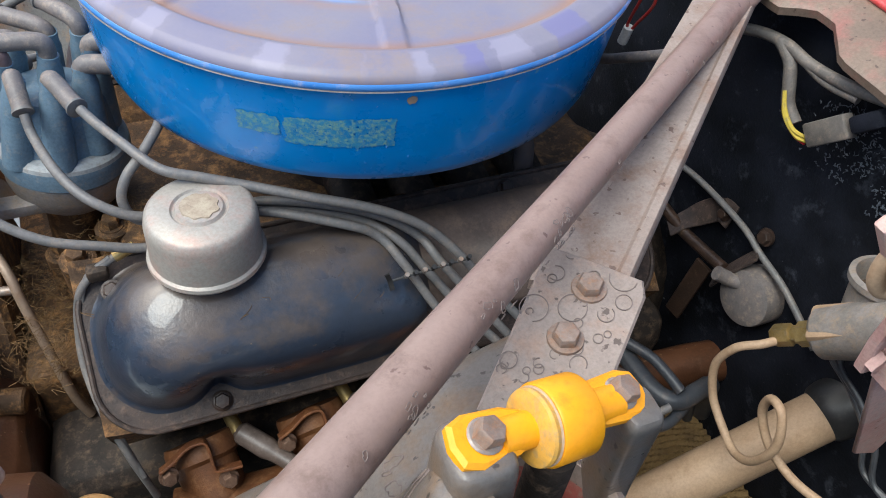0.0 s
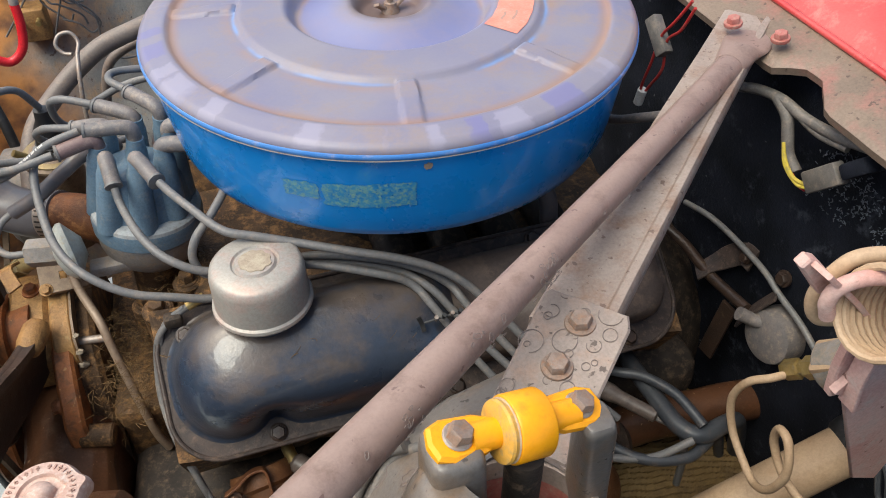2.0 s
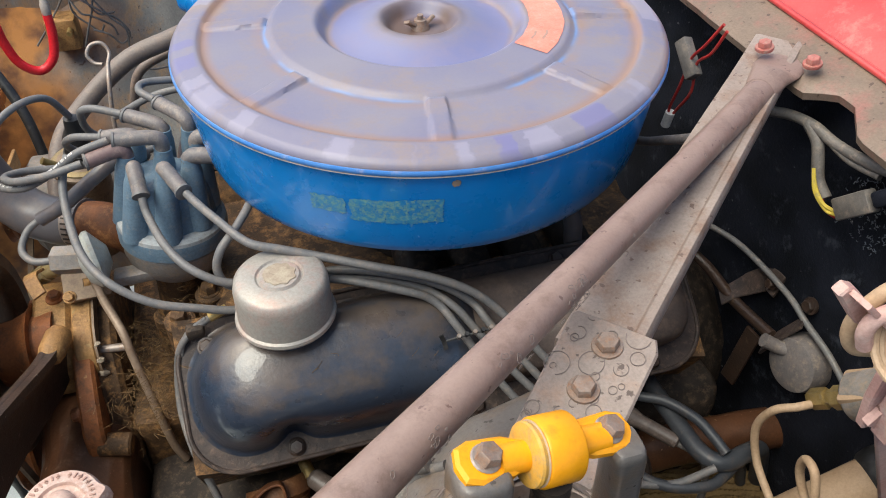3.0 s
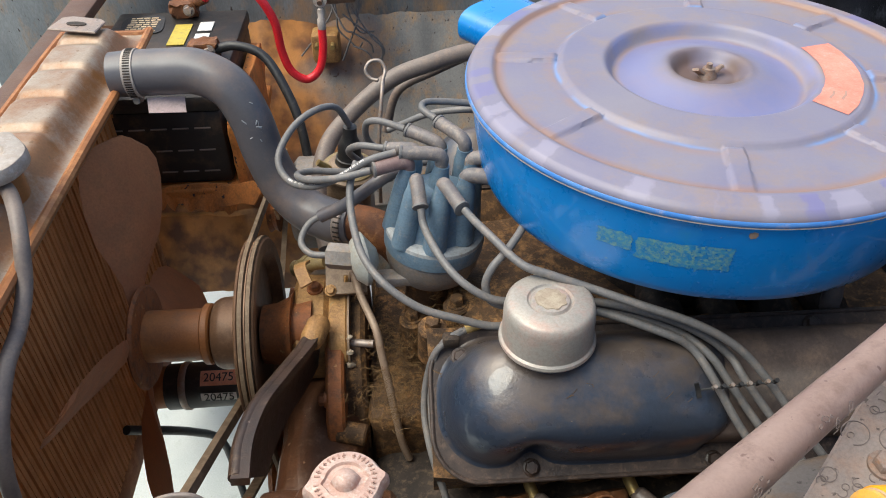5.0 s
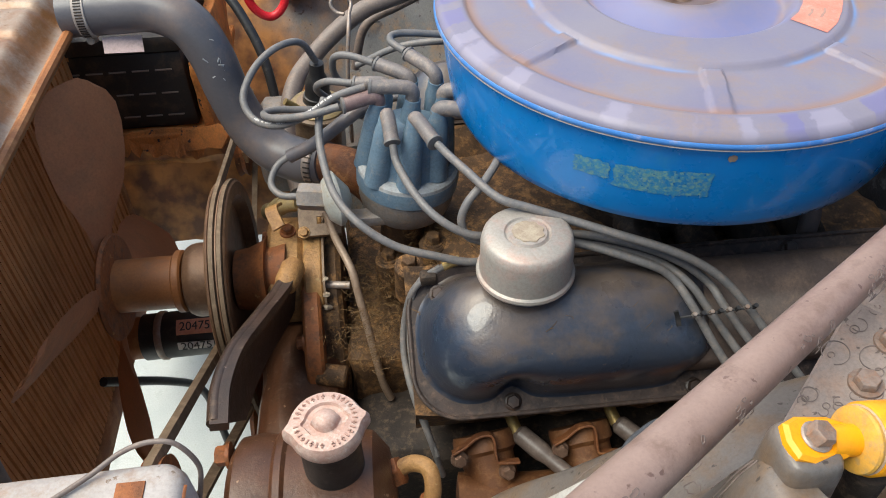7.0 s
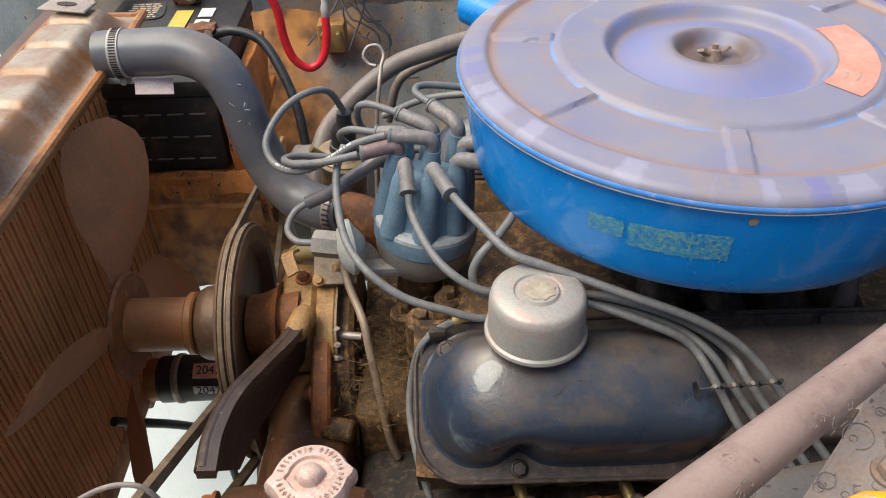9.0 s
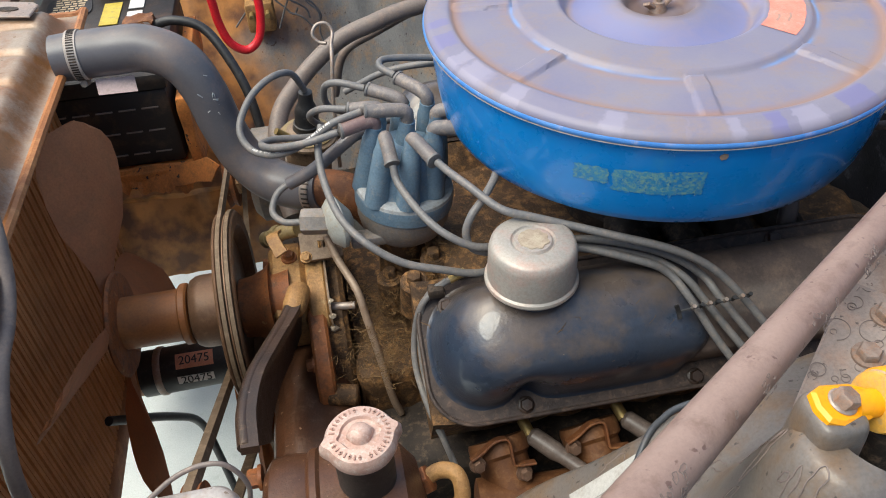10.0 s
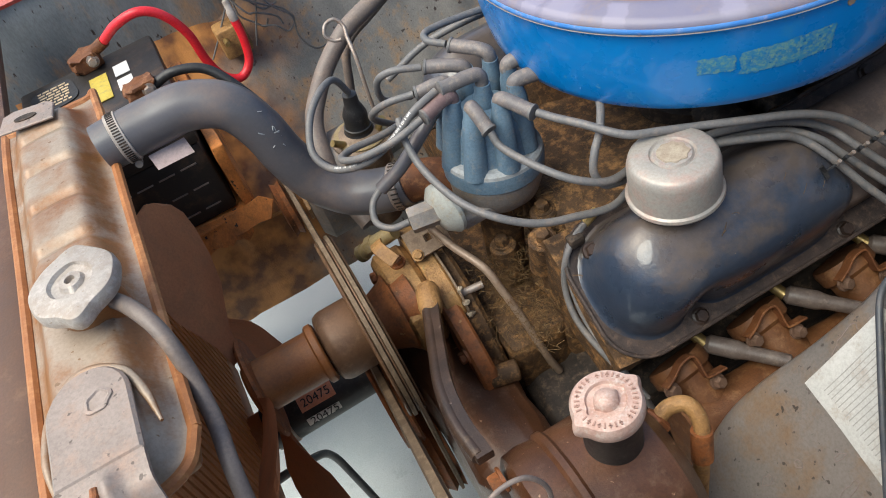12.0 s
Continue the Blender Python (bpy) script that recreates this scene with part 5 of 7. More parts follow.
# timing cover, water pump
pump = thing("water_pump", (-0.36, -0.02, 0.45), "dusty ochre cast water pump and timing cover", "water pump")
out = [(-0.150, 0.34), (0.120, 0.34), (0.085, 0.46), (0.095, 0.54), (0.075, 0.60), (0.03, 0.632), (-0.02, 0.628), (-0.060, 0.612), (-0.085, 0.575), (-0.110, 0.50)]
mx = Matrix(((0, 0, 1, -0.334), (1, 0, 0, 0), (0, 1, 0, 0), (0, 0, 0, 1)))
b = slab(out, 0.030, mx, 0.005)
part("timing_cover", b, GREASE, pump, "grease-caked timing cover")
def face_on(outline, x0, thick, bevel):
    """A plate across the engine: outline in y and z, its rear face at x0."""
    return slab(outline, thick, Matrix(((0, 0, 1, x0), (1, 0, 0, 0), (0, 1, 0, 0), (0, 0, 0, 1))), bevel)

b = face_on([(0.052, 0.53), (0.060, 0.60), (0.046, 0.636), (0.020, 0.644), (-0.012, 0.642), (-0.044, 0.634), (-0.063, 0.622), (-0.072, 0.604), (-0.070, 0.57), (-0.055, 0.53)], -0.3515, 0.0200, 0.0022)
part("volute", b, OCHRE, pump, "ochre dusted cast back plate")
b = face_on([(0.044, 0.54), (0.050, 0.60), (0.036, 0.630), (0.012, 0.638), (-0.014, 0.637), (-0.042, 0.629), (-0.060, 0.614), (-0.064, 0.594), (-0.058, 0.56), (-0.040, 0.54)], -0.3722, 0.0400, 0.0060)
part("housing", rough_up(subdivide(b, 1), 60, 0.0012), OCHRE, pump, "ochre dusted cast housing")
part("gasket", face_on([(0.054, 0.53), (0.062, 0.601), (0.047, 0.638), (0.020, 0.646), (-0.012, 0.644), (-0.045, 0.636), (-0.065, 0.624), (-0.0745, 0.604), (-0.072, 0.57), (-0.056, 0.53)], -0.3493, 0.0022, 0), WORNTAN, pump, "crusted gasket edge")
for y, z, s in ((-0.070, 0.612, 0.0035), (-0.0735, 0.596, 0.0045), (-0.062, 0.625, 0.0030), (-0.072, 0.580, 0.004)):
    part("crust", rough_up(lathe([(s * 0.5, -s), (s, 0), (s * 0.5, s)], (-0.3490, y, z), (1, 0, 0), 9), 300, 0.0022), LABELTAN, pump, "pale mineral crust")
part("nose_cone", lathe([(0.046, 0.0), (0.040, -0.006), (0.034, -0.020), (0.032, -0.034)], (-0.411, -0.026, 0.600), (1, 0, 0), 36), RUST, pump, "rust-brown bearing nose")
b = face_on([(-0.060, 0.617), (-0.078, 0.608), (-0.104, 0.590), (-0.128, 0.569), (-0.133, 0.545), (-0.10, 0.52), (-0.062, 0.54)], -0.3560, 0.0195, 0.0030)
part("rust_web", b, RUST, pump, "rusty cast inlet arm")
part("inlet_stub", rod((-0.366, -0.122, 0.548), (-0.335, -0.128, 0.545), 0.012, 16, None, None, 0.002), GREASE, pump)
b = box((-0.431, -0.235, 0.36), (-0.338, 0.030, 0.548), 0.03, seg=4)
bmesh.ops.subdivide_edges(b, edges=b.edges, cuts=6, use_grid_fill=True)
part("lower_casting", rough_up(b, 25, 0.008), PUMPBROWN, pump, "oily brown lower casting")
for p in ((-0.352, -0.056, 0.612),):
    part("stud", rod(p, (p[0] + 0.028, p[1] - 0.006, p[2] + 0.002), 0.0042, 10), STEEL, pump)
for p, ax in (((-0.413, -0.040, 0.618), (-1, -0.2, 0.2)), ((-0.413, 0.018, 0.618), (-1, 0, 0.2)), ((-0.388, 0.002, 0.639), (0, -0.1, 1)), ((-0.3765, -0.104, 0.578), (-1, 0, 0))):
    part("bolt", hexhead(p, ax, 0.0115, 0.007), RUST, pump)
# thermostat housing
part("outlet", pipe([(-0.352, 0.044, 0.696), (-0.325, 0.03, 0.70), (-0.298, 0.018, 0.690), (-0.275, 0.012, 0.655)], 0.022, 20, 6), EXRUST, pump, "rusty water outlet")
part("hose_clamp", lathe([(0.0245, -0.005), (0.0256, -0.004), (0.0256, 0.004), (0.0245, 0.005)], (-0.349, 0.042, 0.697), (0.85, -0.5, 0.1), 32), STEEL, pump)
b = bmesh.new()
for k in range(30):
    a = math.tau * k / 30
    hexm = Vector((-0.347, 0.041, 0.697))
    box((-0.004, -0.0008, 0.0254), (0.004, 0.0008, 0.0263), 0, axis_matrix(hexm, (0.85, -0.5, 0.1)) @ Matrix.Rotation(a, 4, "Z") @ Matrix.Rotation(math.pi / 2, 4, "Y"), b)
part("clamp_thread", b, DARK, pump)

# pulley, fan
fan = thing("cooling_fan", (-0.52, -0.020, 0.40), "brown rusty four-blade cooling fan on a spacer hub", "fan")
FC = Vector((0, -0.026, 0.605))
def fc(x):
    return (x, FC.y, FC.z)
part("pulley", lathe([(0.034, -0.010), (0.088, -0.014), (0.1015, -0.014), (0.1035, -0.0125), (0.1030, -0.011), (0.095, -0.008), (0.095, -0.0065), (0.1035, -0.0035), (0.1035, -0.0022), (0.095, 0.0), (0.095, 0.0015), (0.1035, 0.0045), (0.1015, 0.006), (0.088, 0.0055), (0.080, -0.006), (0.040, -0.006)], fc(-0.442), (1, 0, 0), 80), PULLEY, fan, "brown twin-groove pulley")
part("pump_nose", rod(fc(-0.445), fc(-0.39), 0.027, 28, None, 0.034), RUST, fan)
part("hub", lathe([(0.031, 0.0), (0.036, 0.002), (0.0388, 0.007), (0.0398, 0.012), (0.0398, 0.043), (0.038, 0.047)], fc(-0.497), (1, 0, 0), 44), PULLEY, fan)
part("collar", lathe([(0.031, 0), (0.0335, 0.002), (0.0335, 0.008), (0.031, 0.010)], fc(-0.509), (1, 0, 0), 44), FANRUST, fan)
part("spacer", lathe([(0.026, 0), (0.0285, 0.003), (0.0285, 0.077)], fc(-0.584), (1, 0, 0), 40), FANRUST, fan, "rusty fan spacer")
part("spider", lathe([(0.005, -0.003), (0.055, -0.003), (0.058, 0.0), (0.055, 0.003)], fc(-0.573), (1, 0, 0), 30), RUST, fan)
for k in range(4):
    a = radians(63 + 90 * k)
    rd, tg = Vector((0, math.cos(a), math.sin(a))), Vector((0, -math.sin(a), math.cos(a)))
    rings = []
    for s, w in ((0.040, 0.014), (0.062, 0.018), (0.085, 0.028), (0.110, 0.039), (0.140, 0.046), (0.172, 0.048), (0.196, 0.045), (0.210, 0.036), (0.217, 0.022), (0.219, 0.008)):
        ring = []
        turn = 0.30 + 0.34 * ease(0.04, 0.12, s)
        for u, t in ((-1, 0), (-0.5, 1), (0.0, 1), (0.5, 1), (1, 0), (0.5, -1), (0, -1), (-0.5, -1)):
            ring.append(Vector((-0.574, FC.y, FC.z)) + rd * (s - 0.006 * u * u * ease(0.15, 0.21, s)) + tg * (w * u * math.cos(turn)) + Vector((-w * u * math.sin(turn) - 0.005 * u * u + 0.0012 * t, 0, 0)))
        rings.append(ring)
    part("blade", loft(bmesh.new(), rings), BLADE, fan)

# belts
def belt(name, path, width, label, closed=True):
    pts = [Vector(p) for p in path]
    bm = bmesh.new()
    rings = []
    for i, p in enumerate(pts):
        d = (pts[(i + 1) % len(pts)] - pts[i - 1]).normalized()
        n = Vector((1, 0, 0)).cross(d).normalized()
        w = width / 2
        rings.append([p + Vector((w, 0, 0)) + n * 0.0035, p - Vector((w, 0, 0)) + n * 0.0035, p - Vector((w * 0.62, 0, 0)) - n * 0.0045, p + Vector((w * 0.62, 0, 0)) - n * 0.0045])
    rings.append(rings[0])
    return solo(name, loft(bm, rings, True, False), BELT, label, "belt", group="drive belts")

def belt_path(x, c0, r0, c1, r1, slope=0.0):
    (y0, z0), (y1, z1) = c0, c1
    d = Vector((y1 - y0, z1 - z0))
    base = math.atan2(d.y, d.x)
    off = math.asin((r0 - r1) / d.length)
    pts = []
    for k in range(25):
        a = base + math.pi / 2 - off + (math.pi + 2 * off) * k / 24
        pts.append((x, y0 + r0 * math.cos(a), z0 + r0 * math.sin(a)))
    for k in range(17):
        a = base - math.pi / 2 + off + (math.pi - 2 * off) * k / 16
        pts.append((x + slope, y1 + r1 * math.cos(a), z1 + r1 * math.sin(a)))
    return pts

belt("drive_belt", belt_path(-0.464, (-0.010, 0.454), 0.060, (-0.330, 0.664), 0.040), 0.011, "worn black drive belt round the pump pulleys")
belt("drive_belt", belt_path(-0.4412, (FC.y, FC.z), 0.1010, (0.0, 0.33), 0.080), 0.0062, "worn black drive belt down to the crank")
belt("drive_belt", belt_path(-0.4492, (FC.y, FC.z), 0.1010, (0.22, 0.62), 0.038), 0.0066, "worn black drive belt to the far side")
solo("idler_pulley", lathe([(0.02, -0.012), (0.062, -0.012), (0.064, -0.009), (0.058, -0.002), (0.058, 0.002), (0.064, 0.009), (0.062, 0.012), (0.02, 0.012)], (-0.464, -0.010, 0.454), (1, 0, 0), 48), RUST, "rusty pulley below the fan hub", "pulley")
solo("crank_pulley", lathe([(0.03, -0.02), (0.078, -0.02), (0.083, -0.014), (0.075, -0.006), (0.083, 0.002), (0.075, 0.010), (0.083, 0.018), (0.06, 0.02)], (-0.452, 0.0, 0.33), (1, 0, 0), 48), RUST, "rusty crank pulley low on the engine", "pulley")
alt = thing("alternator", (-0.43, 0.22, 0.53), "grimy alloy alternator on the far side", "alternator")
part("body", lathe([(0.05, 0.0), (0.062, 0.01), (0.062, 0.09), (0.05, 0.105)], (-0.435, 0.22, 0.60), (1, 0, 0), 36), ALLOY, alt)
part("pulley", lathe([(0.02, 0), (0.038, 0.002), (0.034, 0.008), (0.038, 0.014), (0.02, 0.018)], (-0.47, 0.22, 0.60), (1, 0, 0), 32), RUST, alt)
part("strap", strip([(-0.44, 0.12, 0.655), (-0.438, 0.17, 0.672), (-0.437, 0.23, 0.668)], 0.022, 0.004, (0, 0.1, 1)), OCHRE, alt, "ochre dusted adjusting strap")

# power steering bracket
br = thing("pump_bracket", (-0.41, -0.17, 0.60), "oily black curved steel pump bracket", "bracket")
part("arm", strip([(-0.378, -0.058, 0.640), (-0.392, -0.100, 0.646), (-0.406, -0.150, 0.664), (-0.418, -0.195, 0.679), (-0.423, -0.237, 0.686), (-0.421, -0.276, 0.688)], 0.015, 0.009, (0.9, 0.25, -0.1)), WORN, br)
down = Vector((0.07, 0.58, -0.81)).normalized()
arm = spline([(-0.384, -0.075, 0.642), (-0.392, -0.100, 0.646), (-0.406, -0.150, 0.664), (-0.418, -0.195, 0.679), (-0.423, -0.237, 0.686), (-0.421, -0.272, 0.688)], 4)
rings = []
for k, q in enumerate(arm):
    reach = 0.035 + 0.055 * math.sin(math.pi * k / (len(arm) - 1)) + 0.03 * k / (len(arm) - 1)
    rings.append([q + Vector((0.004, 0, -0.002)), q + Vector((-0.004, 0, -0.002)), q + down * reach + Vector((-0.003, 0, 0)), q + down * reach + Vector((0.003, 0, 0))])
part("web", loft(bmesh.new(), rings), WORN, br)
part("rolled_edge", pipe([Vector(q) + Vector((-0.004, 0.0, -0.001)) for q in arm], 0.0066, 14, 2), WORN, br, "rounded worn front edge")
part("eye", lathe([(0.004, -0.018), (0.0105, -0.014), (0.0125, -0.006), (0.0125, 0.012), (0.0095, 0.018), (0.004, 0.020)], (-0.383, -0.068, 0.640), (0.25, 0.75, 0.12), 20), OCHRE, br, "rounded dusty end of the bracket")

# power steering pump
ps = thing("power_steering_pump", (-0.35, -0.32, 0.48), "rust-brown power steering pump with a pink-white filler cap", "pump")
PY, PZ = -0.325, 0.612
b = lathe([(0.045, -0.002), (0.066, 0.0), (0.074, 0.006), (0.076, 0.02), (0.074, 0.034), (0.077, 0.037), (0.077, 0.042), (0.074, 0.045), (0.074, 0.092), (0.070, 0.110), (0.055, 0.122), (0.03, 0.126)], (-0.414, PY, PZ), (1, 0, 0), 56)
part("reservoir", b, PUMPBROWN, ps, "rust-brown pressed steel reservoir")
part("shaft", rod((-0.472, -0.330, 0.664), (-0.41, -0.330, 0.640), 0.012, 16), RUST, ps)
part("pulley", lathe([(0.02, 0), (0.042, 0.002), (0.037, 0.008), (0.042, 0.016), (0.02, 0.018)], (-0.472, -0.330, 0.664), (1, 0, 0), 40), RUST, ps)
part("bolt", hexhead((-0.418, -0.285, 0.662), (-1, 0, 0), 0.014, 0.010), RUST, ps)
part("neck", lathe([(0.0255, 0.660), (0.0225, 0.672), (0.0222, 0.726), (0.0235, 0.728)], (-0.332, -0.316, 0), seg=36), BLACK, ps, "black filler neck")
cap = part("filler_cap", lathe([(0.0225, 0.7265), (0.0258, 0.7270), (0.0268, 0.7300), (0.0265, 0.7370), (0.0245, 0.7405), (0.0150, 0.7418), (0.0138, 0.7395), (0.0092, 0.7395), (0.0088, 0.7425), (0.0075, 0.7448), (0.005, 0.7466), (0.001, 0.7474)], (-0.332, -0.316, 0), seg=80, wobble=lambda a, h: 1 + 0.17 * max(0, math.cos(a - 0.14 + math.pi)) ** 70 + 0.17 * max(0, math.cos(a - 0.14)) ** 70), PINKCAP, ps, "chalky pink cap with embossed print")
b = bmesh.new()
rng = random.Random(3)
for k in range(34):
    a = math.tau * k / 34
    if k % 9 == 8:
        continue
    r = 0.0205
    mm = Matrix.Translation((-0.332, -0.316, 0.7413)) @ Matrix.Rotation(a, 4, "Z") @ Matrix.Translation((r, 0, 0))
    box((-0.0022 * rng.uniform(0.7, 1), -0.0006, -0.0006), (0.0022 * rng.uniform(0.7, 1), 0.0006, 0.0006), 0, mm, b)
    if k % 2:
        box((-0.0004, -0.0013, -0.0006), (0.0004, 0.0013, 0.0006), 0, mm, b)
part("embossing", b, EMBOSS, cap, "worn embossed marks")
fit_ = part("fitting", lathe([(0.010, 0), (0.0125, 0.002), (0.0125, 0.018), (0.009, 0.02)], (-0.300, -0.306, 0.640), (0.85, 0.1, 0.35), 6), RUST, ps, "rusty hexagon union")
part("pipe", pipe([(-0.290, -0.305, 0.645), (-0.275, -0.304, 0.655), (-0.262, -0.312, 0.658), (-0.260, -0.325, 0.645), (-0.268, -0.335, 0.615), (-0.275, -0.34, 0.55)], 0.0068, 12), OCHRE, fit_, "tan steel pipe")
part("union", rod((-0.262, -0.328, 0.640), (-0.268, -0.336, 0.612), 0.009, 12), RUST, ps)

# exhaust manifold, plugs
ex = thing("exhaust_manifold", (0.0, -0.27, 0.46), "rust-brown cast iron exhaust manifold", "exhaust manifold")
b = pipe([(-0.235, -0.268, 0.505), (-0.15, -0.272, 0.500), (0.0, -0.278, 0.492), (0.075, -0.282, 0.487), (0.112, -0.283, 0.462), (0.122, -0.284, 0.40)], 0.036, 24, 8)
part("log", rough_up(b, 20, 0.003), PORT, ex)
for x in (-0.205, -0.110, 0.000, 0.105):
    port = part("port", rough_up(lathe([(0.0285, 0.0), (0.0300, 0.004), (0.0300, 0.016), (0.0260, 0.020), (0.0240, 0.050), (0.0270, 0.072)], (x, -0.213, 0.548), (0.010, -0.060, -0.042), 24), 30, 0.002), PORT, ex, "ochre rusted exhaust port")
    dn = Vector((0, -0.60, -0.78)).normalized()
    at = lambda u, v: Vector((x + u, -0.236, 0.575)) + dn * v
    part("lock_tab", strip([at(-0.032, 0.012), at(-0.020, 0.006), at(-0.008, -0.002), at(0.004, -0.003), at(0.0075, 0.004), at(0.0085, 0.020), at(0.012, 0.024), at(0.030, 0.025)], 0.012, 0.0022, (0, -0.75, 0.6), per=4), EXRUST, port, "bent rusty lock tab")
    part("bolt", hexhead(at(-0.026, 0.018), (0.1, -0.75, 0.5), 0.0105, 0.008), RUSTBROWN, port)
    part("bolt", hexhead(at(0.018, 0.034), (0.1, -0.75, 0.5), 0.0105, 0.008), RUSTBROWN, port)
for x in (-0.172, -0.075, 0.030, 0.130):
    plug = thing("spark_plug_lead", (x, -0.25, 0.53), "grey lead with a rubber boot on a spark plug", "plug lead", "plug leads")
    part("plug", rod((x - 0.004, -0.205, 0.560), (x, -0.222, 0.556), 0.006, 12), BRASS, plug)
    part("boot", lathe([(0.006, 0.0), (0.0094, 0.004), (0.0096, 0.030), (0.0080, 0.036), (0.0074, 0.040), (0.0070, 0.078), (0.0040, 0.080)], (x, -0.220, 0.556), (0.052, -0.060, -0.008), 18), PLUGBOOT, plug, "brown dusted rubber boot")
    away = [(x + 0.072, -0.294, 0.535), (x + 0.082, -0.300, 0.50), (x + 0.085, -0.302, 0.44)] if x > 0.1 else [(x + 0.085, -0.305, 0.546), (x + 0.125, -0.320, 0.548), (x + 0.165, -0.322, 0.56)]
    part("lead", pipe([(x + 0.050, -0.278, 0.548)] + away, 0.0040, 10), WIRE, plug)


# ---- distributor and leads ----
dist = thing("distributor", (-0.258, -0.005, 0.56), "blue-grey distributor with a ring of rubber boots", "distributor")
DB, DT = Vector((-0.2565, -0.005, 0.704)), Vector((-0.246, -0.004, 0.790))
DA = (DT - DB).normalized()
part("shaft_housing", lathe([(0.022, -0.13), (0.024, -0.05), (0.036, -0.035)], DB, DA, 28), GREASE, dist)
part("bowl", lathe([(0.034, -0.040), (0.044, -0.030), (0.0485, -0.016), (0.0492, -0.004), (0.0475, -0.002)], DB, DA, 56), ALLOY, dist, "dusty grey cast body")
part("base_ring", lathe([(0.0470, -0.001), (0.0515, 0.000), (0.0520, 0.012), (0.0512, 0.016)], DB, DA, 64), DISTCAP, dist, "blue-grey cap skirt")
part("dust_ledge", lathe([(0.0512, 0.016), (0.0505, 0.0195), (0.0470, 0.0225), (0.038, 0.0228)], DB, DA, 64, caps=False), CHALK, dist, "pale dust on the skirt")
part("cap", lathe([(0.0420, 0.020), (0.0405, 0.026), (0.0375, 0.046), (0.0350, 0.058), (0.0300, 0.066), (0.012, 0.070)], DB, DA, 64, wobble=lambda a, h: 1 + 0.035 * math.cos(8 * a + 0.6)), DISTCAP, dist, "blue-grey moulded cap")
towers = ((-0.2715, -0.028), (-0.2465, -0.037), (-0.2790, -0.003), (-0.2235, -0.025), (-0.2155, 0.001), (-0.2215, 0.026), (-0.2460, 0.033), (-0.2710, 0.024), (-0.2465, -0.003))
for k, (tx, ty) in enumerate(towers):
    low = Vector((tx, ty, 0)) + (Vector((tx, ty, 0)) - Vector((-0.246, -0.004, 0))) * 0.22 + Vector((-0.010, 0, 0.726))
    part("tower", lathe([(0.0122, -0.002), (0.0115, 0.02), (0.0104, 0.045), (0.0098, 0.058), (0.0082, 0.064), (0.0078, 0.072)], low, Vector((tx, ty, 0.794)) - low, 18), DISTCAP, dist)

def boot(a, b, c=None, r=0.0069, mat=BOOT):
    b = Vector(a).lerp(Vector(b), 0.86)
    pts = [Vector(a) - Vector((0, 0, 0.012)), Vector(a), (Vector(a) * 0.75 + Vector(b) * 0.25) + Vector((0, 0, 0.003)), Vector(b)]
    ob = part("boot", pipe(pts, r, 16, 6, radius=lambda u: 1.0 if u > 0.3 else 0.92 + 0.27 * u), mat, dist, "dusty rubber boot")
    d = (Vector(b) - Vector(a)).normalized()
    part("collar", lathe([(r * 0.9, -0.0016), (r * 1.13, -0.0012), (r * 1.13, 0.0010), (r * 0.5, 0.0016)], b, d, 18), WIRE, ob)
    return ob

boot((-0.2715, -0.028, 0.797), (-0.2685, -0.055, 0.781))
boot((-0.2465, -0.037, 0.797), (-0.2290, -0.076, 0.793))
boot((-0.2790, -0.003, 0.800), (-0.317, -0.012, 0.800), mat=BOOTRED)
boot((-0.2465, -0.003, 0.806), (-0.292, 0.000, 0.812))
boot((-0.2235, -0.025, 0.796), (-0.182, -0.034, 0.797), r=0.0076)
boot((-0.2155, 0.001, 0.798), (-0.172, -0.010, 0.803), r=0.0076)
boot((-0.2215, 0.026, 0.803), (-0.250, 0.060, 0.813))
boot((-0.2460, 0.033, 0.796), (-0.283, 0.056, 0.806))
boot((-0.2710, 0.024, 0.796), (-0.305, 0.034, 0.796))
part("vacuum_chamber", lathe([(0.005, -0.014), (0.020, -0.010), (0.0275, -0.002), (0.0275, 0.002), (0.018, 0.008), (0.009, 0.014)], (-0.328, -0.038, 0.712), (0.92, 0.25, 0.0), 36), SOLE, dist, "pale round vacuum diaphragm")
part("vacuum_arm", box((-0.318, -0.044, 0.676), (-0.262, -0.026, 0.688), 0.003), ALLOY, dist)
nut = part("hexagon", lathe([(0.0125, 0), (0.0135, 0.002), (0.0135, 0.030), (0.012, 0.032)], (-0.364, -0.030, 0.712), (1, -0.2, 0.0), 6), ALLOY, dist, "dusty hexagon union")
part("vacuum_pipe", pipe([(-0.365, -0.030, 0.712), (-0.382, -0.026, 0.712), (-0.392, -0.012, 0.716), (-0.385, 0.004, 0.726), (-0.368, 0.010, 0.735)], 0.0035, 10), WIRE, dist, "thin steel vacuum pipe")
part("vacuum_hose", pipe([(-0.372, 0.008, 0.733), (-0.345, 0.006, 0.748), (-0.315, 0.010, 0.768), (-0.295, 0.02, 0.775), (-0.27, 0.05, 0.76)], 0.0068, 12), HOSE, dist, "black vacuum hose")

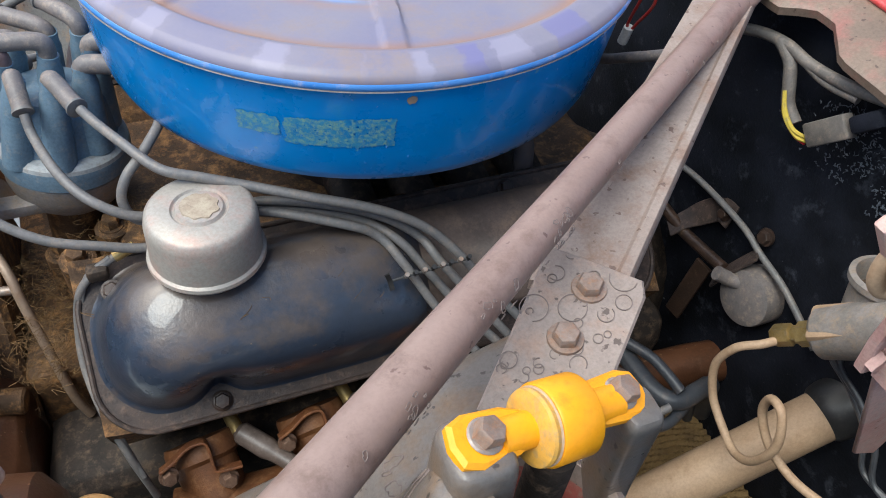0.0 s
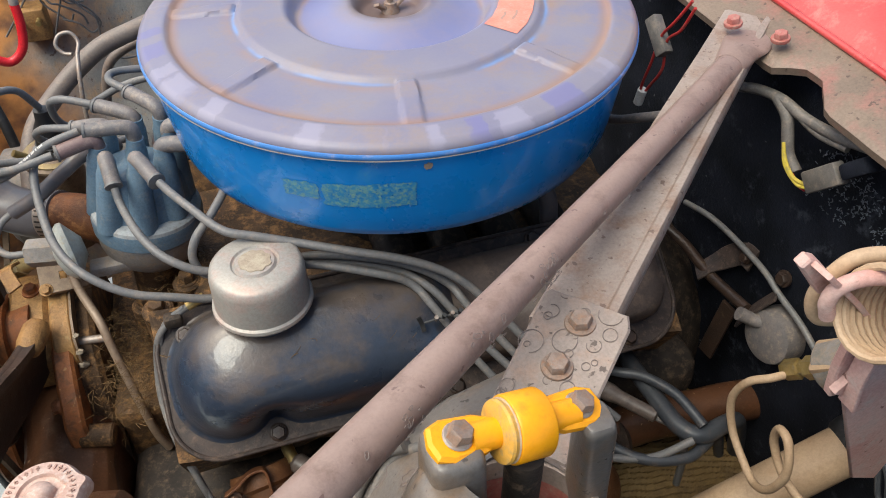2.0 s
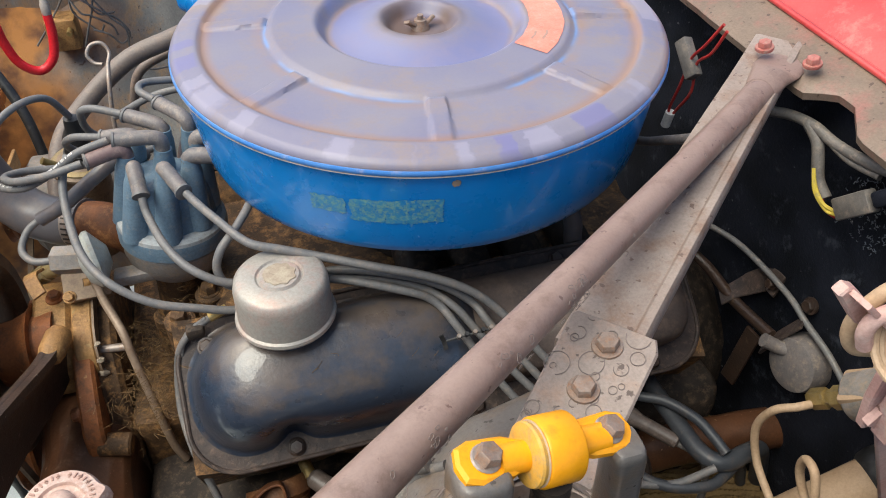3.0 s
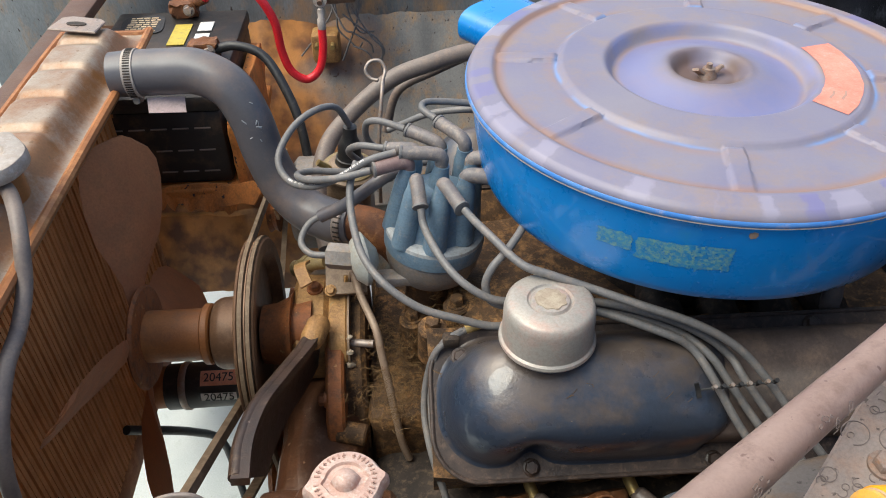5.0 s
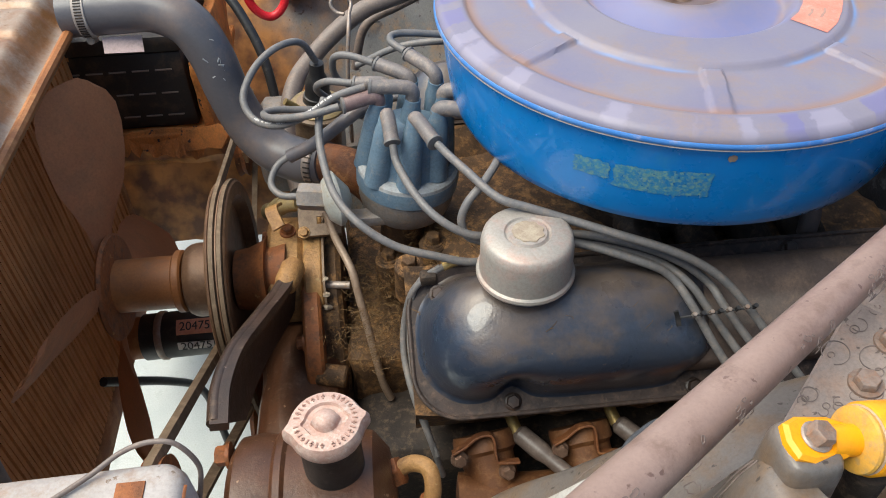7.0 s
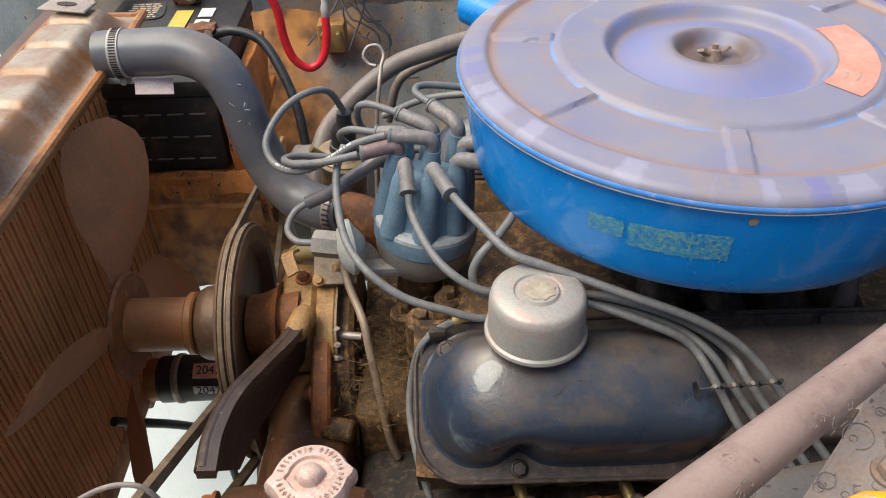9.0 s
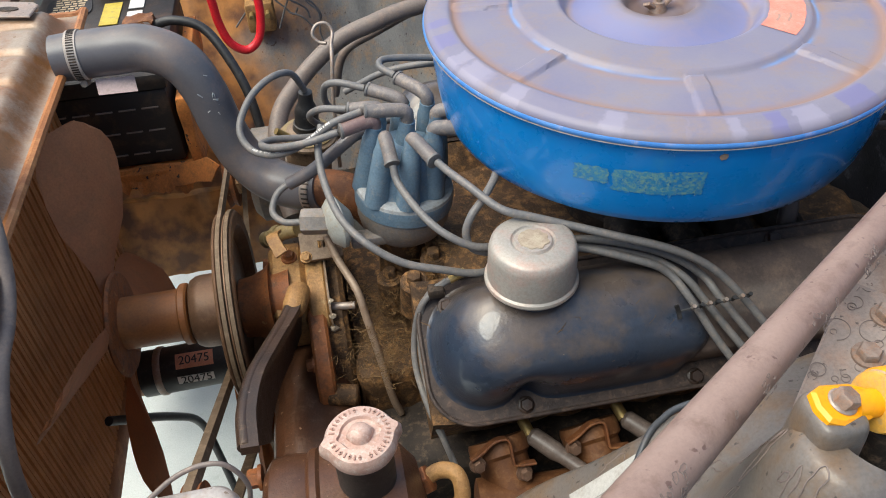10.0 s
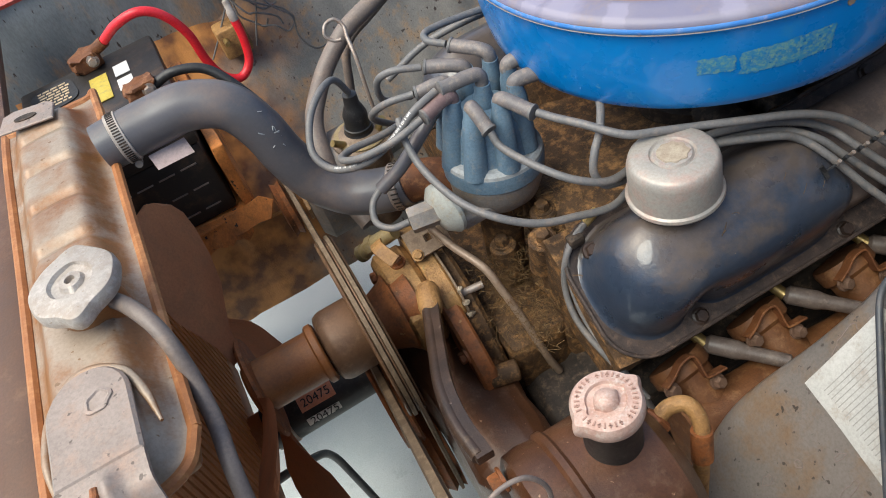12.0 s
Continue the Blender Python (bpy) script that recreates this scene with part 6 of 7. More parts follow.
leads = (
    [(-0.2685, -0.053, 0.782), (-0.266, -0.066, 0.770), (-0.253, -0.106, 0.766), (-0.234, -0.132, 0.757), (-0.205, -0.141, 0.743), (-0.165, -0.130, 0.732), (-0.128, -0.150, 0.738), (-0.081, -0.163, 0.734), (-0.045, -0.176, 0.724), (-0.024, -0.193, 0.713), (-0.009, -0.208, 0.695), (0.020, -0.238, 0.660), (0.055, -0.268, 0.625), (0.09, -0.30, 0.59)],
    [(-0.330, 0.010, 0.796), (-0.336, -0.012, 0.784), (-0.335, -0.040, 0.767), (-0.325, -0.082, 0.754), (-0.305, -0.112, 0.743), (-0.275, -0.128, 0.727), (-0.240, -0.134, 0.716), (-0.202, -0.136, 0.706), (-0.165, -0.128, 0.712), (-0.125, -0.158, 0.742), (-0.067, -0.181, 0.734), (-0.041, -0.188, 0.720), (-0.026, -0.208, 0.704), (-0.004, -0.236, 0.670), (0.028, -0.266, 0.63), (0.06, -0.29, 0.60)],
    [(-0.2290, -0.074, 0.794), (-0.221, -0.090, 0.793), (-0.208, -0.113, 0.792), (-0.186, -0.142, 0.785), (-0.162, -0.152, 0.780), (-0.142, -0.158, 0.775), (-0.093, -0.176, 0.765), (-0.044, -0.188, 0.750), (-0.008, -0.197, 0.730), (0.018, -0.212, 0.706), (0.050, -0.240, 0.668), (0.085, -0.27, 0.63), (0.12, -0.30, 0.60)],
    [(-0.186, -0.033, 0.797), (-0.176, -0.050, 0.797), (-0.176, -0.088, 0.790), (-0.193, -0.115, 0.781), (-0.209, -0.128, 0.770), (-0.215, -0.133, 0.752), (-0.205, -0.137, 0.735), (-0.165, -0.131, 0.722), (-0.122, -0.150, 0.744), (-0.076, -0.168, 0.745), (-0.035, -0.178, 0.730), (-0.007, -0.190, 0.711), (0.005, -0.209, 0.697), (0.036, -0.240, 0.660), (0.07, -0.27, 0.62), (0.105, -0.30, 0.59)],
)
for line in leads:
    solo("ignition_lead", pipe(line, 0.0037, 12, 8), WIRE, "dusty grey ignition lead across the rocker cover", "ignition lead", "ignition leads")
behind = (
    [(-0.302, 0.034, 0.796), (-0.33, 0.05, 0.79), (-0.34, 0.08, 0.76), (-0.30, 0.12, 0.70)],
    [(-0.281, 0.055, 0.805), (-0.308, 0.068, 0.808), (-0.322, 0.082, 0.795), (-0.318, 0.10, 0.76), (-0.28, 0.14, 0.72)],
    [(-0.249, 0.059, 0.813), (-0.262, 0.074, 0.817), (-0.252, 0.090, 0.816), (-0.20, 0.098, 0.806), (-0.12, 0.10, 0.79), (-0.05, 0.15, 0.75)],
    [(-0.176, -0.009, 0.803), (-0.14, 0.0, 0.80), (-0.10, 0.05, 0.77), (-0.05, 0.10, 0.74)],
    [(-0.315, -0.012, 0.800), (-0.345, -0.012, 0.793), (-0.378, 0.006, 0.780), (-0.392, 0.028, 0.772), (-0.378, 0.046, 0.764), (-0.33, 0.06, 0.752), (-0.25, 0.10, 0.735)],
    [(-0.30, 0.13, 0.76), (-0.25, 0.12, 0.785), (-0.19, 0.105, 0.795), (-0.10, 0.11, 0.78)],
)
for line in behind:
    solo("ignition_lead", pipe(line, 0.0037, 12, 8), WIRE, "dusty grey ignition lead leaving the distributor", "ignition lead", "ignition leads")
COIL_LINE = [(-0.290, 0.000, 0.812), (-0.318, -0.004, 0.806), (-0.345, -0.004, 0.789), (-0.375, 0.006, 0.772), (-0.402, 0.030, 0.764), (-0.413, 0.050, 0.778), (-0.400, 0.074, 0.797), (-0.378, 0.096, 0.806), (-0.356, 0.120, 0.797), (-0.344, 0.136, 0.765)]
cl = solo("ignition_lead", pipe(COIL_LINE, 0.0037, 12, 8), WIRE, "grey coil lead looping with worn print", "ignition lead", "ignition leads")

b = bmesh.new()
way = spline(COIL_LINE, 24)
rng = random.Random(17)
for k in range(26, 96):
    if rng.random() < 0.3:
        continue
    d = (way[k + 1] - way[k]).normalized()
    n = (Vector((0, -0.35, 1)) - d * d.dot(Vector((0, -0.35, 1)))).normalized()
    w = d.cross(n)
    c = way[k] + n * 0.0037
    half, tall = d * 0.0005, w * rng.uniform(0.0008, 0.0014)
    b.faces.new([b.verts.new(q) for q in (c - half - tall, c + half - tall, c + half + tall, c - half + tall)])
part("print_line", b, PAPER, cl, "worn white print")

# lead separator on the cover
sep = thing("lead_separator", (-0.005, -0.207, 0.69), "thin steel separator clip holding four leads", "clip")
SA, SB = Vector((-0.040, -0.220, 0.703)), Vector((0.021, -0.224, 0.713))
part("bar", strip([SA, (SA + SB) / 2, SB], 0.005, 0.0018, (0.1, 0.5, -0.6), per=3), BLACK, sep)
part("tail", strip([SA + Vector((-0.004, 0.002, 0.006)), SA + Vector((-0.002, 0.0, 0.0)), SA + Vector((-0.001, -0.004, -0.006))], 0.004, 0.002, (1, 0, 0.2), per=3), BLACK, sep)
for k in range(8):
    p = SA.lerp(SB, 0.17 + k * 0.115)
    part("pip", rod(p, p + Vector((0, -0.003, 0.006)), 0.0019, 8), BLACK if k % 2 else STEEL, sep)

# ignition coil
coil = thing("ignition_coil", (-0.348, 0.143, 0.58), "black ignition coil with a tall rubber boot", "coil")
CA = Vector((0.10, -0.06, 1)).normalized()
part("can", lathe([(0.024, -0.12), (0.027, -0.118), (0.027, -0.004), (0.034, 0.0), (0.034, 0.003), (0.026, 0.008), (0.019, 0.013)], (-0.350, 0.142, 0.700), CA, 40), WORNTAN, coil, "bronze-brown coil cap")
part("crimp", lathe([(0.027, 0.002), (0.0305, 0.003), (0.0305, 0.007), (0.027, 0.009)], (-0.350, 0.142, 0.700), CA, 40), BRASSDUST, coil, "bronze-dusted crimped rim")
part("tower", lathe([(0.022, 0.006), (0.015, 0.016), (0.0135, 0.028)], (-0.350, 0.142, 0.700), CA, 28), BLACK, coil)
part("boot", lathe([(0.0150, 0.010), (0.0158, 0.013), (0.0158, 0.020), (0.0138, 0.021), (0.0138, 0.036), (0.0105, 0.045), (0.0085, 0.049), (0.0078, 0.062), (0.0045, 0.063)], (-0.350, 0.142, 0.700), CA, 28), BLACK, coil)
part("terminal", rod((-0.372, 0.132, 0.71), (-0.384, 0.128, 0.722), 0.004, 10), BRASS, coil)
part("terminal", rod((-0.330, 0.132, 0.708), (-0.322, 0.128, 0.722), 0.004, 10), BRASS, coil)

# dipstick with ring
dip = thing("dipstick", (-0.315, 0.20, 0.60), "bare steel dipstick with a ring handle", "dipstick")
part("stem", pipe([(-0.318, 0.185, 0.62), (-0.314, 0.195, 0.71), (-0.309, 0.208, 0.752), (-0.306, 0.228, 0.772)], 0.0025, 10), STEEL, dip)
part("ring", pipe([(-0.306, 0.228, 0.772), (-0.303, 0.240, 0.780), (-0.309, 0.246, 0.789), (-0.321, 0.246, 0.788), (-0.327, 0.241, 0.779), (-0.321, 0.236, 0.771), (-0.312, 0.232, 0.770)], 0.0022, 10, 6), STEEL, dip)

# heater hoses at the far side
for line, r in (([(-0.12, 0.345, 0.760), (-0.203, 0.327, 0.756), (-0.248, 0.314, 0.749), (-0.290, 0.305, 0.738), (-0.330, 0.292, 0.715), (-0.362, 0.268, 0.694), (-0.382, 0.240, 0.680), (-0.392, 0.205, 0.660), (-0.395, 0.165, 0.63), (-0.385, 0.12, 0.60)], 0.0115), ([(-0.16, 0.36, 0.75), (-0.24, 0.34, 0.725), (-0.29, 0.335, 0.700), (-0.31, 0.33, 0.64)], 0.006)):
    solo("heater_hose", pipe(line, r, 14, 8), HEATER, "brown-dusted rubber heater hose", "hose", "heater hoses")

# fuel pipe on the front of the engine
pp = thing("steel_pipe", (-0.32, -0.08, 0.52), "bent dull steel pipe down the front of the engine", "pipe")
part("pipe", pipe([(-0.344, -0.010, 0.672), (-0.341, -0.016, 0.667), (-0.334, -0.038, 0.659), (-0.320, -0.072, 0.647), (-0.3145, -0.090, 0.625), (-0.3085, -0.106, 0.594), (-0.3035, -0.119, 0.562), (-0.2985, -0.128, 0.530), (-0.292, -0.130, 0.505)], 0.0042, 12), PIPEBROWN, pp)
BF = axis_matrix((-0.350, -0.008, 0.660), (0.0, -0.62, 0.78))
frame_ = bmesh.new()
for lo, hi in (((-0.023, -0.0145, -0.0015), (-0.004, 0.0145, 0.0015)), ((0.004, -0.0145, -0.0015), (0.021, 0.0145, 0.0015)), ((-0.0045, 0.0040, -0.0014), (0.0045, 0.0145, 0.0014)), ((-0.0045, -0.0145, -0.0014), (0.0045, -0.0040, 0.0014))):
    box(lo, hi, 0, BF, frame_)
br_ = part("bracket", frame_, WORNTAN, pp, "folded steel bracket with a square hole")
part("fold", box((-0.024, -0.0165, -0.012), (0.021, -0.0140, 0.0018), 0.0006, BF), WORNTAN, br_)
part("bolt", hexhead(BF @ Vector((-0.018, -0.012, 0.0016)), (0, -0.62, 0.78), 0.0085, 0.005), OCHRE, br_)
el = part("elbow", pipe([(-0.4125, 0.055, 0.625), (-0.396, 0.044, 0.640), (-0.374, 0.030, 0.654)], 0.0085, 14), BRASSDUST, pp, "dusty brass fitting")
part("collar", lathe([(0.008, -0.006), (0.0108, -0.005), (0.0108, 0.005), (0.008, 0.006)], (-0.400, 0.0465, 0.637), (0.018, -0.012, 0.014), 6), BRASSDUST, el)
part("end", lathe([(0.007, -0.004), (0.0100, -0.003), (0.0100, 0.004), (0.007, 0.005)], (-0.4130, 0.0553, 0.6245), (0.018, -0.012, 0.014), 14), BRASSDUST, el)
part("clip", strip([(-0.398, 0.02, 0.662), (-0.400, 0.0, 0.672), (-0.392, -0.02, 0.664)], 0.014, 0.003, (1, 0, 0.3)), OCHRE, pp)

# wiring over the front of the rocker cover
loom = thing("wiring_loom", (-0.265, -0.17, 0.56), "thin grey loom clipped to the rocker cover bolt", "wiring")
part("wire", pipe([(-0.222, -0.128, 0.701), (-0.245, -0.134, 0.692), (-0.262, -0.140, 0.677), (-0.271, -0.146, 0.645), (-0.274, -0.165, 0.618), (-0.268, -0.196, 0.594), (-0.256, -0.225, 0.565), (-0.246, -0.238, 0.52)], 0.0032, 10), WIRE, loom)
part("wire", pipe([(-0.235, -0.131, 0.699), (-0.256, -0.137, 0.686), (-0.2665, -0.150, 0.650), (-0.268, -0.172, 0.615), (-0.262, -0.205, 0.588), (-0.25, -0.235, 0.55)], 0.0022, 10), WIRE, loom)
part("clip", box((-0.254, -0.141, 0.684), (-0.238, -0.129, 0.696), 0.003), DARK, loom)
part("bolt", hexhead((-0.2385, -0.1490, 0.6815), (0, -0.604, 0.797), 0.0112, 0.0065), WORN, loom, "dull bolt through the clip")
part("ferrule", rod((-0.232, -0.131, 0.6985), (-0.216, -0.128, 0.703), 0.0045, 10), BRASS, loom)

# dry fluff caught on the castings
bm = bmesh.new()
rng = random.Random(5)
for k in range(760):
    c = Vector((rng.choice((rng.gauss(-0.305, 0.016), rng.gauss(-0.29, 0.02), rng.gauss(-0.225, 0.025))), rng.choice((rng.gauss(-0.115, 0.018), rng.gauss(-0.06, 0.02))), 0))
    c.z = 0.572 + 0.05 * rng.random() + (0.045 if c.x > -0.262 else 0)
    d = Vector((rng.uniform(-1, 1), rng.uniform(-1, 1), rng.uniform(-0.3, 0.5))) * rng.uniform(0.006, 0.014)
    e = [Vector((rng.uniform(-1, 1), rng.uniform(-1, 1), rng.uniform(-0.5, 0.6))) * 0.006 for n in range(3)]
    e[1] *= 1.5
    pipe([c, c + d * 0.3 + e[0], c + d * 0.6 + e[1], c + d + e[2]], rng.choice((0.00013, 0.00018, 0.00024)), 3, 4, bm)
for k in range(6):
    c = on_cover(rng.uniform(-0.15, -0.03), rng.uniform(0.045, 0.085), 0.0790)
    d = Vector((rng.uniform(-1, 1), rng.uniform(-0.8, 0.8) * 0.797, 0)) * 0.012
    d.z = d.y / 0.797 * 0.604
    pipe([c, c + d * 0.5 + Vector((0.002, 0.001, 0)), c + d], 0.00022, 3, 3, bm)
solo("dry_fluff", bm, STRAW, "dry straw-coloured fluff caught on the engine", "debris", kind="stuff")

# lower hose or filter with its stickers
low = thing("lower_hose", (-0.56, 0.10, 0.35), "black lower radiator hose with an orange and a white label", "hose")
LA = Vector((1, -0.02, 0.05)).normalized()
part("hose", rod((-0.625, 0.100, 0.380), (-0.44, 0.097, 0.390), 0.032, 32), BLACK, low)
part("outlet", rod((-0.652, 0.100, 0.379), (-0.615, 0.100, 0.381), 0.029, 28), BROWN, low, "brown outlet of the bottom tank")
part("end_ring", lathe([(0.0325, 0), (0.034, 0.002), (0.034, 0.008), (0.0325, 0.010)], (-0.605, 0.10, 0.381), LA, 32), STEEL, low)
def wrap(x0, x1, a0, a1, r, mat, label):
    rows = []
    for i in range(9):
        a = radians(a0 + (a1 - a0) * i / 8)
        rows.append([Vector((x, 0.099 + r * math.cos(a), 0.385 + r * math.sin(a))) for x in (x0, (x0 + x1) / 2, x1)])
    return part("label", loft(bmesh.new(), rows, False), mat, low, label)
o = wrap(-0.575, -0.525, 101, 138, 0.0330, ORANGELABEL, "orange label with printed numbers")
w = wrap(-0.575, -0.527, 156, 177, 0.0330, PAPER, "white label with printed numbers")
for a, r_, par in ((119.5, 0.0336, o), (166.5, 0.0336, w)):
    an = radians(a)
    nrm = Vector((0, math.cos(an), math.sin(an)))
    upv = Vector((0, -nrm.z, nrm.y))
    upv = upv if upv.z > 0 else -upv
    c = Vector((-0.550, 0.099, 0.385)) + nrm * (r_ + 0.0004)
    mm = Matrix(((1, upv.x, nrm.x, c.x), (0, upv.y, nrm.y, c.y), (0, upv.z, nrm.z, c.z), (0, 0, 0, 1)))
    part("number", text_mesh("20475", 0.0165, mm), INK, par)

solo("ground_cable", pipe([(-0.64, -0.02, 0.44), (-0.60, 0.06, 0.33), (-0.585, 0.115, 0.235), (-0.575, 0.11, 0.15), (-0.56, 0.08, 0.02)], 0.006, 10), BLACK, "black cable hanging below the radiator", "cable")

# ---- battery ----
bat = thing("battery", (-0.61, 0.38, 0.628), "black car battery with gold and yellow labels", "battery")
part("case", box((-0.695, 0.235, 0.628), (-0.512, 0.50, 0.735), 0.006), CASE, bat)
lid = part("lid", box((-0.698, 0.232, 0.735), (-0.509, 0.503, 0.757), 0.005), CASE, bat)
for z in (0.712, 0.680, 0.648):
    for k in range(6):
        x = -0.685 + k * 0.0275
        part("slot", box((x, 0.2335, z - 0.0008), (x + 0.020, 0.2352, z + 0.0008), 0), GREY, bat, "pale moulded slot")
out = [(0.030 * math.copysign(abs(math.cos(t)) ** 0.5, math.cos(t)), 0.033 * math.copysign(abs(math.sin(t)) ** 0.5, math.sin(t))) for t in [math.tau * k / 28 for k in range(28)]]
part("label", slab(out, 0.001, pose(-0.652, 0.452, 0.7585, 0, 0, 8), 0), BLACK, lid, "raised oval warning panel")
rng = random.Random(13)
b = bmesh.new()
for k in range(7):
    x = -0.674 + rng.uniform(0, 0.004)
    while x < -0.633:
        w = rng.uniform(0.004, 0.010)
        box((x, 0.428 + k * 0.0075, 0.7585), (min(x + w, -0.630), 0.4315 + k * 0.0075, 0.7592), 0, None, b)
        x += w + 0.002
part("print_line", b, GOLD, lid, "gold unreadable print")
b = bmesh.new()
for k in range(9):
    box((-0.657, 0.272 + k * 0.0085, 0.7585), (-0.622 - 0.008 * (k % 3), 0.2748 + k * 0.0085, 0.7592), 0, None, b)
part("print_line", b, GOLD, lid, "gold unreadable print")
part("yellow_mark", slab([(-0.012, -0.034), (0.012, -0.034), (0.012, 0.034), (-0.012, 0.034)], 0.001, pose(-0.592, 0.415, 0.7588, 0, 0, 0), 0), YPRINT, lid, "yellow printed bar")
part("white_mark", slab([(-0.010, -0.015), (0.010, -0.015), (0.010, 0.015), (-0.010, 0.015)], 0.001, pose(-0.560, 0.400, 0.7588, 0, 0, 0), 0), PAPER, lid, "white printed block")
part("white_mark", slab([(-0.010, -0.015), (0.010, -0.015), (0.010, 0.015), (-0.010, 0.015)], 0.001, pose(-0.560, 0.440, 0.7588, 0, 0, 0), 0), PAPER, lid, "white printed block")
for x, y in ((-0.598, 0.485), (-0.545, 0.345)):
    t = part("terminal", rough_up(subdivide(box((x - 0.018, y - 0.014, 0.757), (x + 0.020, y + 0.014, 0.780), 0.004), 3), 120, 0.005), EXRUST, bat, "corroded battery terminal")
    part("bolt", hexhead((x + 0.01, y - 0.014, 0.770), (0, -1, 0.2), 0.011, 0.008), STEEL, t)
tray = thing("battery_tray", (-0.60, 0.36, 0.50), "orange rusty battery tray with torn edges", "battery tray")
b = box((-0.70, 0.222, 0.612), (-0.495, 0.51, 0.626), 0.002)
part("floor", rough_up(subdivide(b, 8), 30, 0.004), ORANGERUST, tray)
b = box((-0.506, 0.228, 0.612), (-0.492, 0.46, 0.722), 0.002)
part("upright", rough_up(subdivide(b, 6), 30, 0.004), ORANGERUST, tray, "rusty upright flange")
rows = []
for i in range(41):
    u = i / 40
    x = -0.640 + 0.150 * u
    drop = 0.030 + 0.016 * noise.noise(Vector((u * 7, 0, 1))) + 0.010 * noise.noise(Vector((u * 22, 0, 4))) - 0.010 * ease(0.8, 1.0, u)
    rows.append([Vector((x, 0.226 - 0.012 * s - 0.004 * math.sin(u * 9 + s * 2), 0.630 - drop * s + 0.003 * noise.noise(Vector((u * 12, s * 3, 0))))) for s in (0.0, 0.3, 0.6, 0.85, 1.0)])
    rows[-1] += [q + Vector((0, 0.003, 0.001)) for q in reversed(rows[-1])]
part("torn_lip", loft(bmesh.new(), rows), ORANGERUST, tray, "torn rusty lip")
part("corner_flap", rough_up(subdivide(slab([(-0.03, -0.012), (0.02, -0.016), (0.034, 0.002), (0.022, 0.016), (-0.03, 0.012)], 0.003, pose(-0.505, 0.214, 0.622, 55, -12, -8), 0.0006), 2), 60, 0.003), ORANGERUST, tray, "bent rusty corner")
solo("battery_cable", pipe([(-0.590, 0.487, 0.772), (-0.565, 0.475, 0.785), (-0.537, 0.455, 0.806), (-0.505, 0.445, 0.813), (-0.480, 0.443, 0.797), (-0.463, 0.443, 0.760), (-0.459, 0.444, 0.715), (-0.449, 0.443, 0.683), (-0.428, 0.446, 0.667), (-0.408, 0.452, 0.680), (-0.400, 0.459, 0.710), (-0.399, 0.464, 0.740)], 0.0062, 14), REDCABLE, "bright red battery cable hanging in a loop", "cable")
fe = thing("cable_ferrule", (-0.399, 0.467, 0.735), "bare metal ferrule and strands above the red cable", "cable ferrule")
part("sleeve", lathe([(0.0050, 0.0), (0.0062, 0.002), (0.0062, 0.016), (0.0048, 0.018), (0.0048, 0.030), (0.0030, 0.032)], (-0.399, 0.463, 0.736), (0.02, 0.20, 1), 14), PALESTEEL, fe)
part("eye", lathe([(0.0095, -0.0012), (0.0100, 0.0), (0.0095, 0.0012), (0.0045, 0.0012), (0.0040, 0.0), (0.0045, -0.0012)], (-0.398, 0.471, 0.778), (0.1, -1, 0.2), 20), PALESTEEL, fe)
part("stud", rod((-0.398, 0.463, 0.777), (-0.397, 0.500, 0.784), 0.004, 12), RUSTBROWN, fe)
part("block", rough_up(subdivide(box((-0.405, 0.492, 0.762), (-0.350, 0.60, 0.798), 0.006), 3), 60, 0.003), RUSTBROWN, fe, "rusty terminal block on the far wing")
for dx in (-0.012, 0.010, 0.030):
    part("nut", hexhead((-0.385 + dx, 0.494, 0.782), (0, -1, 0.1), 0.010, 0.008), PALESTEEL, fe)
cb = thing("cable_lug", (-0.575, 0.478, 0.77), "brown corroded lug at the end of the red cable", "cable lug")
part("sleeve", pipe([(-0.597, 0.487, 0.770), (-0.580, 0.483, 0.777), (-0.562, 0.473, 0.7865)], 0.0078, 14), EXRUST, cb)
solo("battery_cable", pipe([(-0.53, 0.340, 0.768), (-0.50, 0.335, 0.775), (-0.465, 0.325, 0.765), (-0.44, 0.30, 0.735), (-0.42, 0.27, 0.69), (-0.41, 0.24, 0.62)], 0.0062, 12), BLACK, "black battery cable running down behind the hose", "cable")

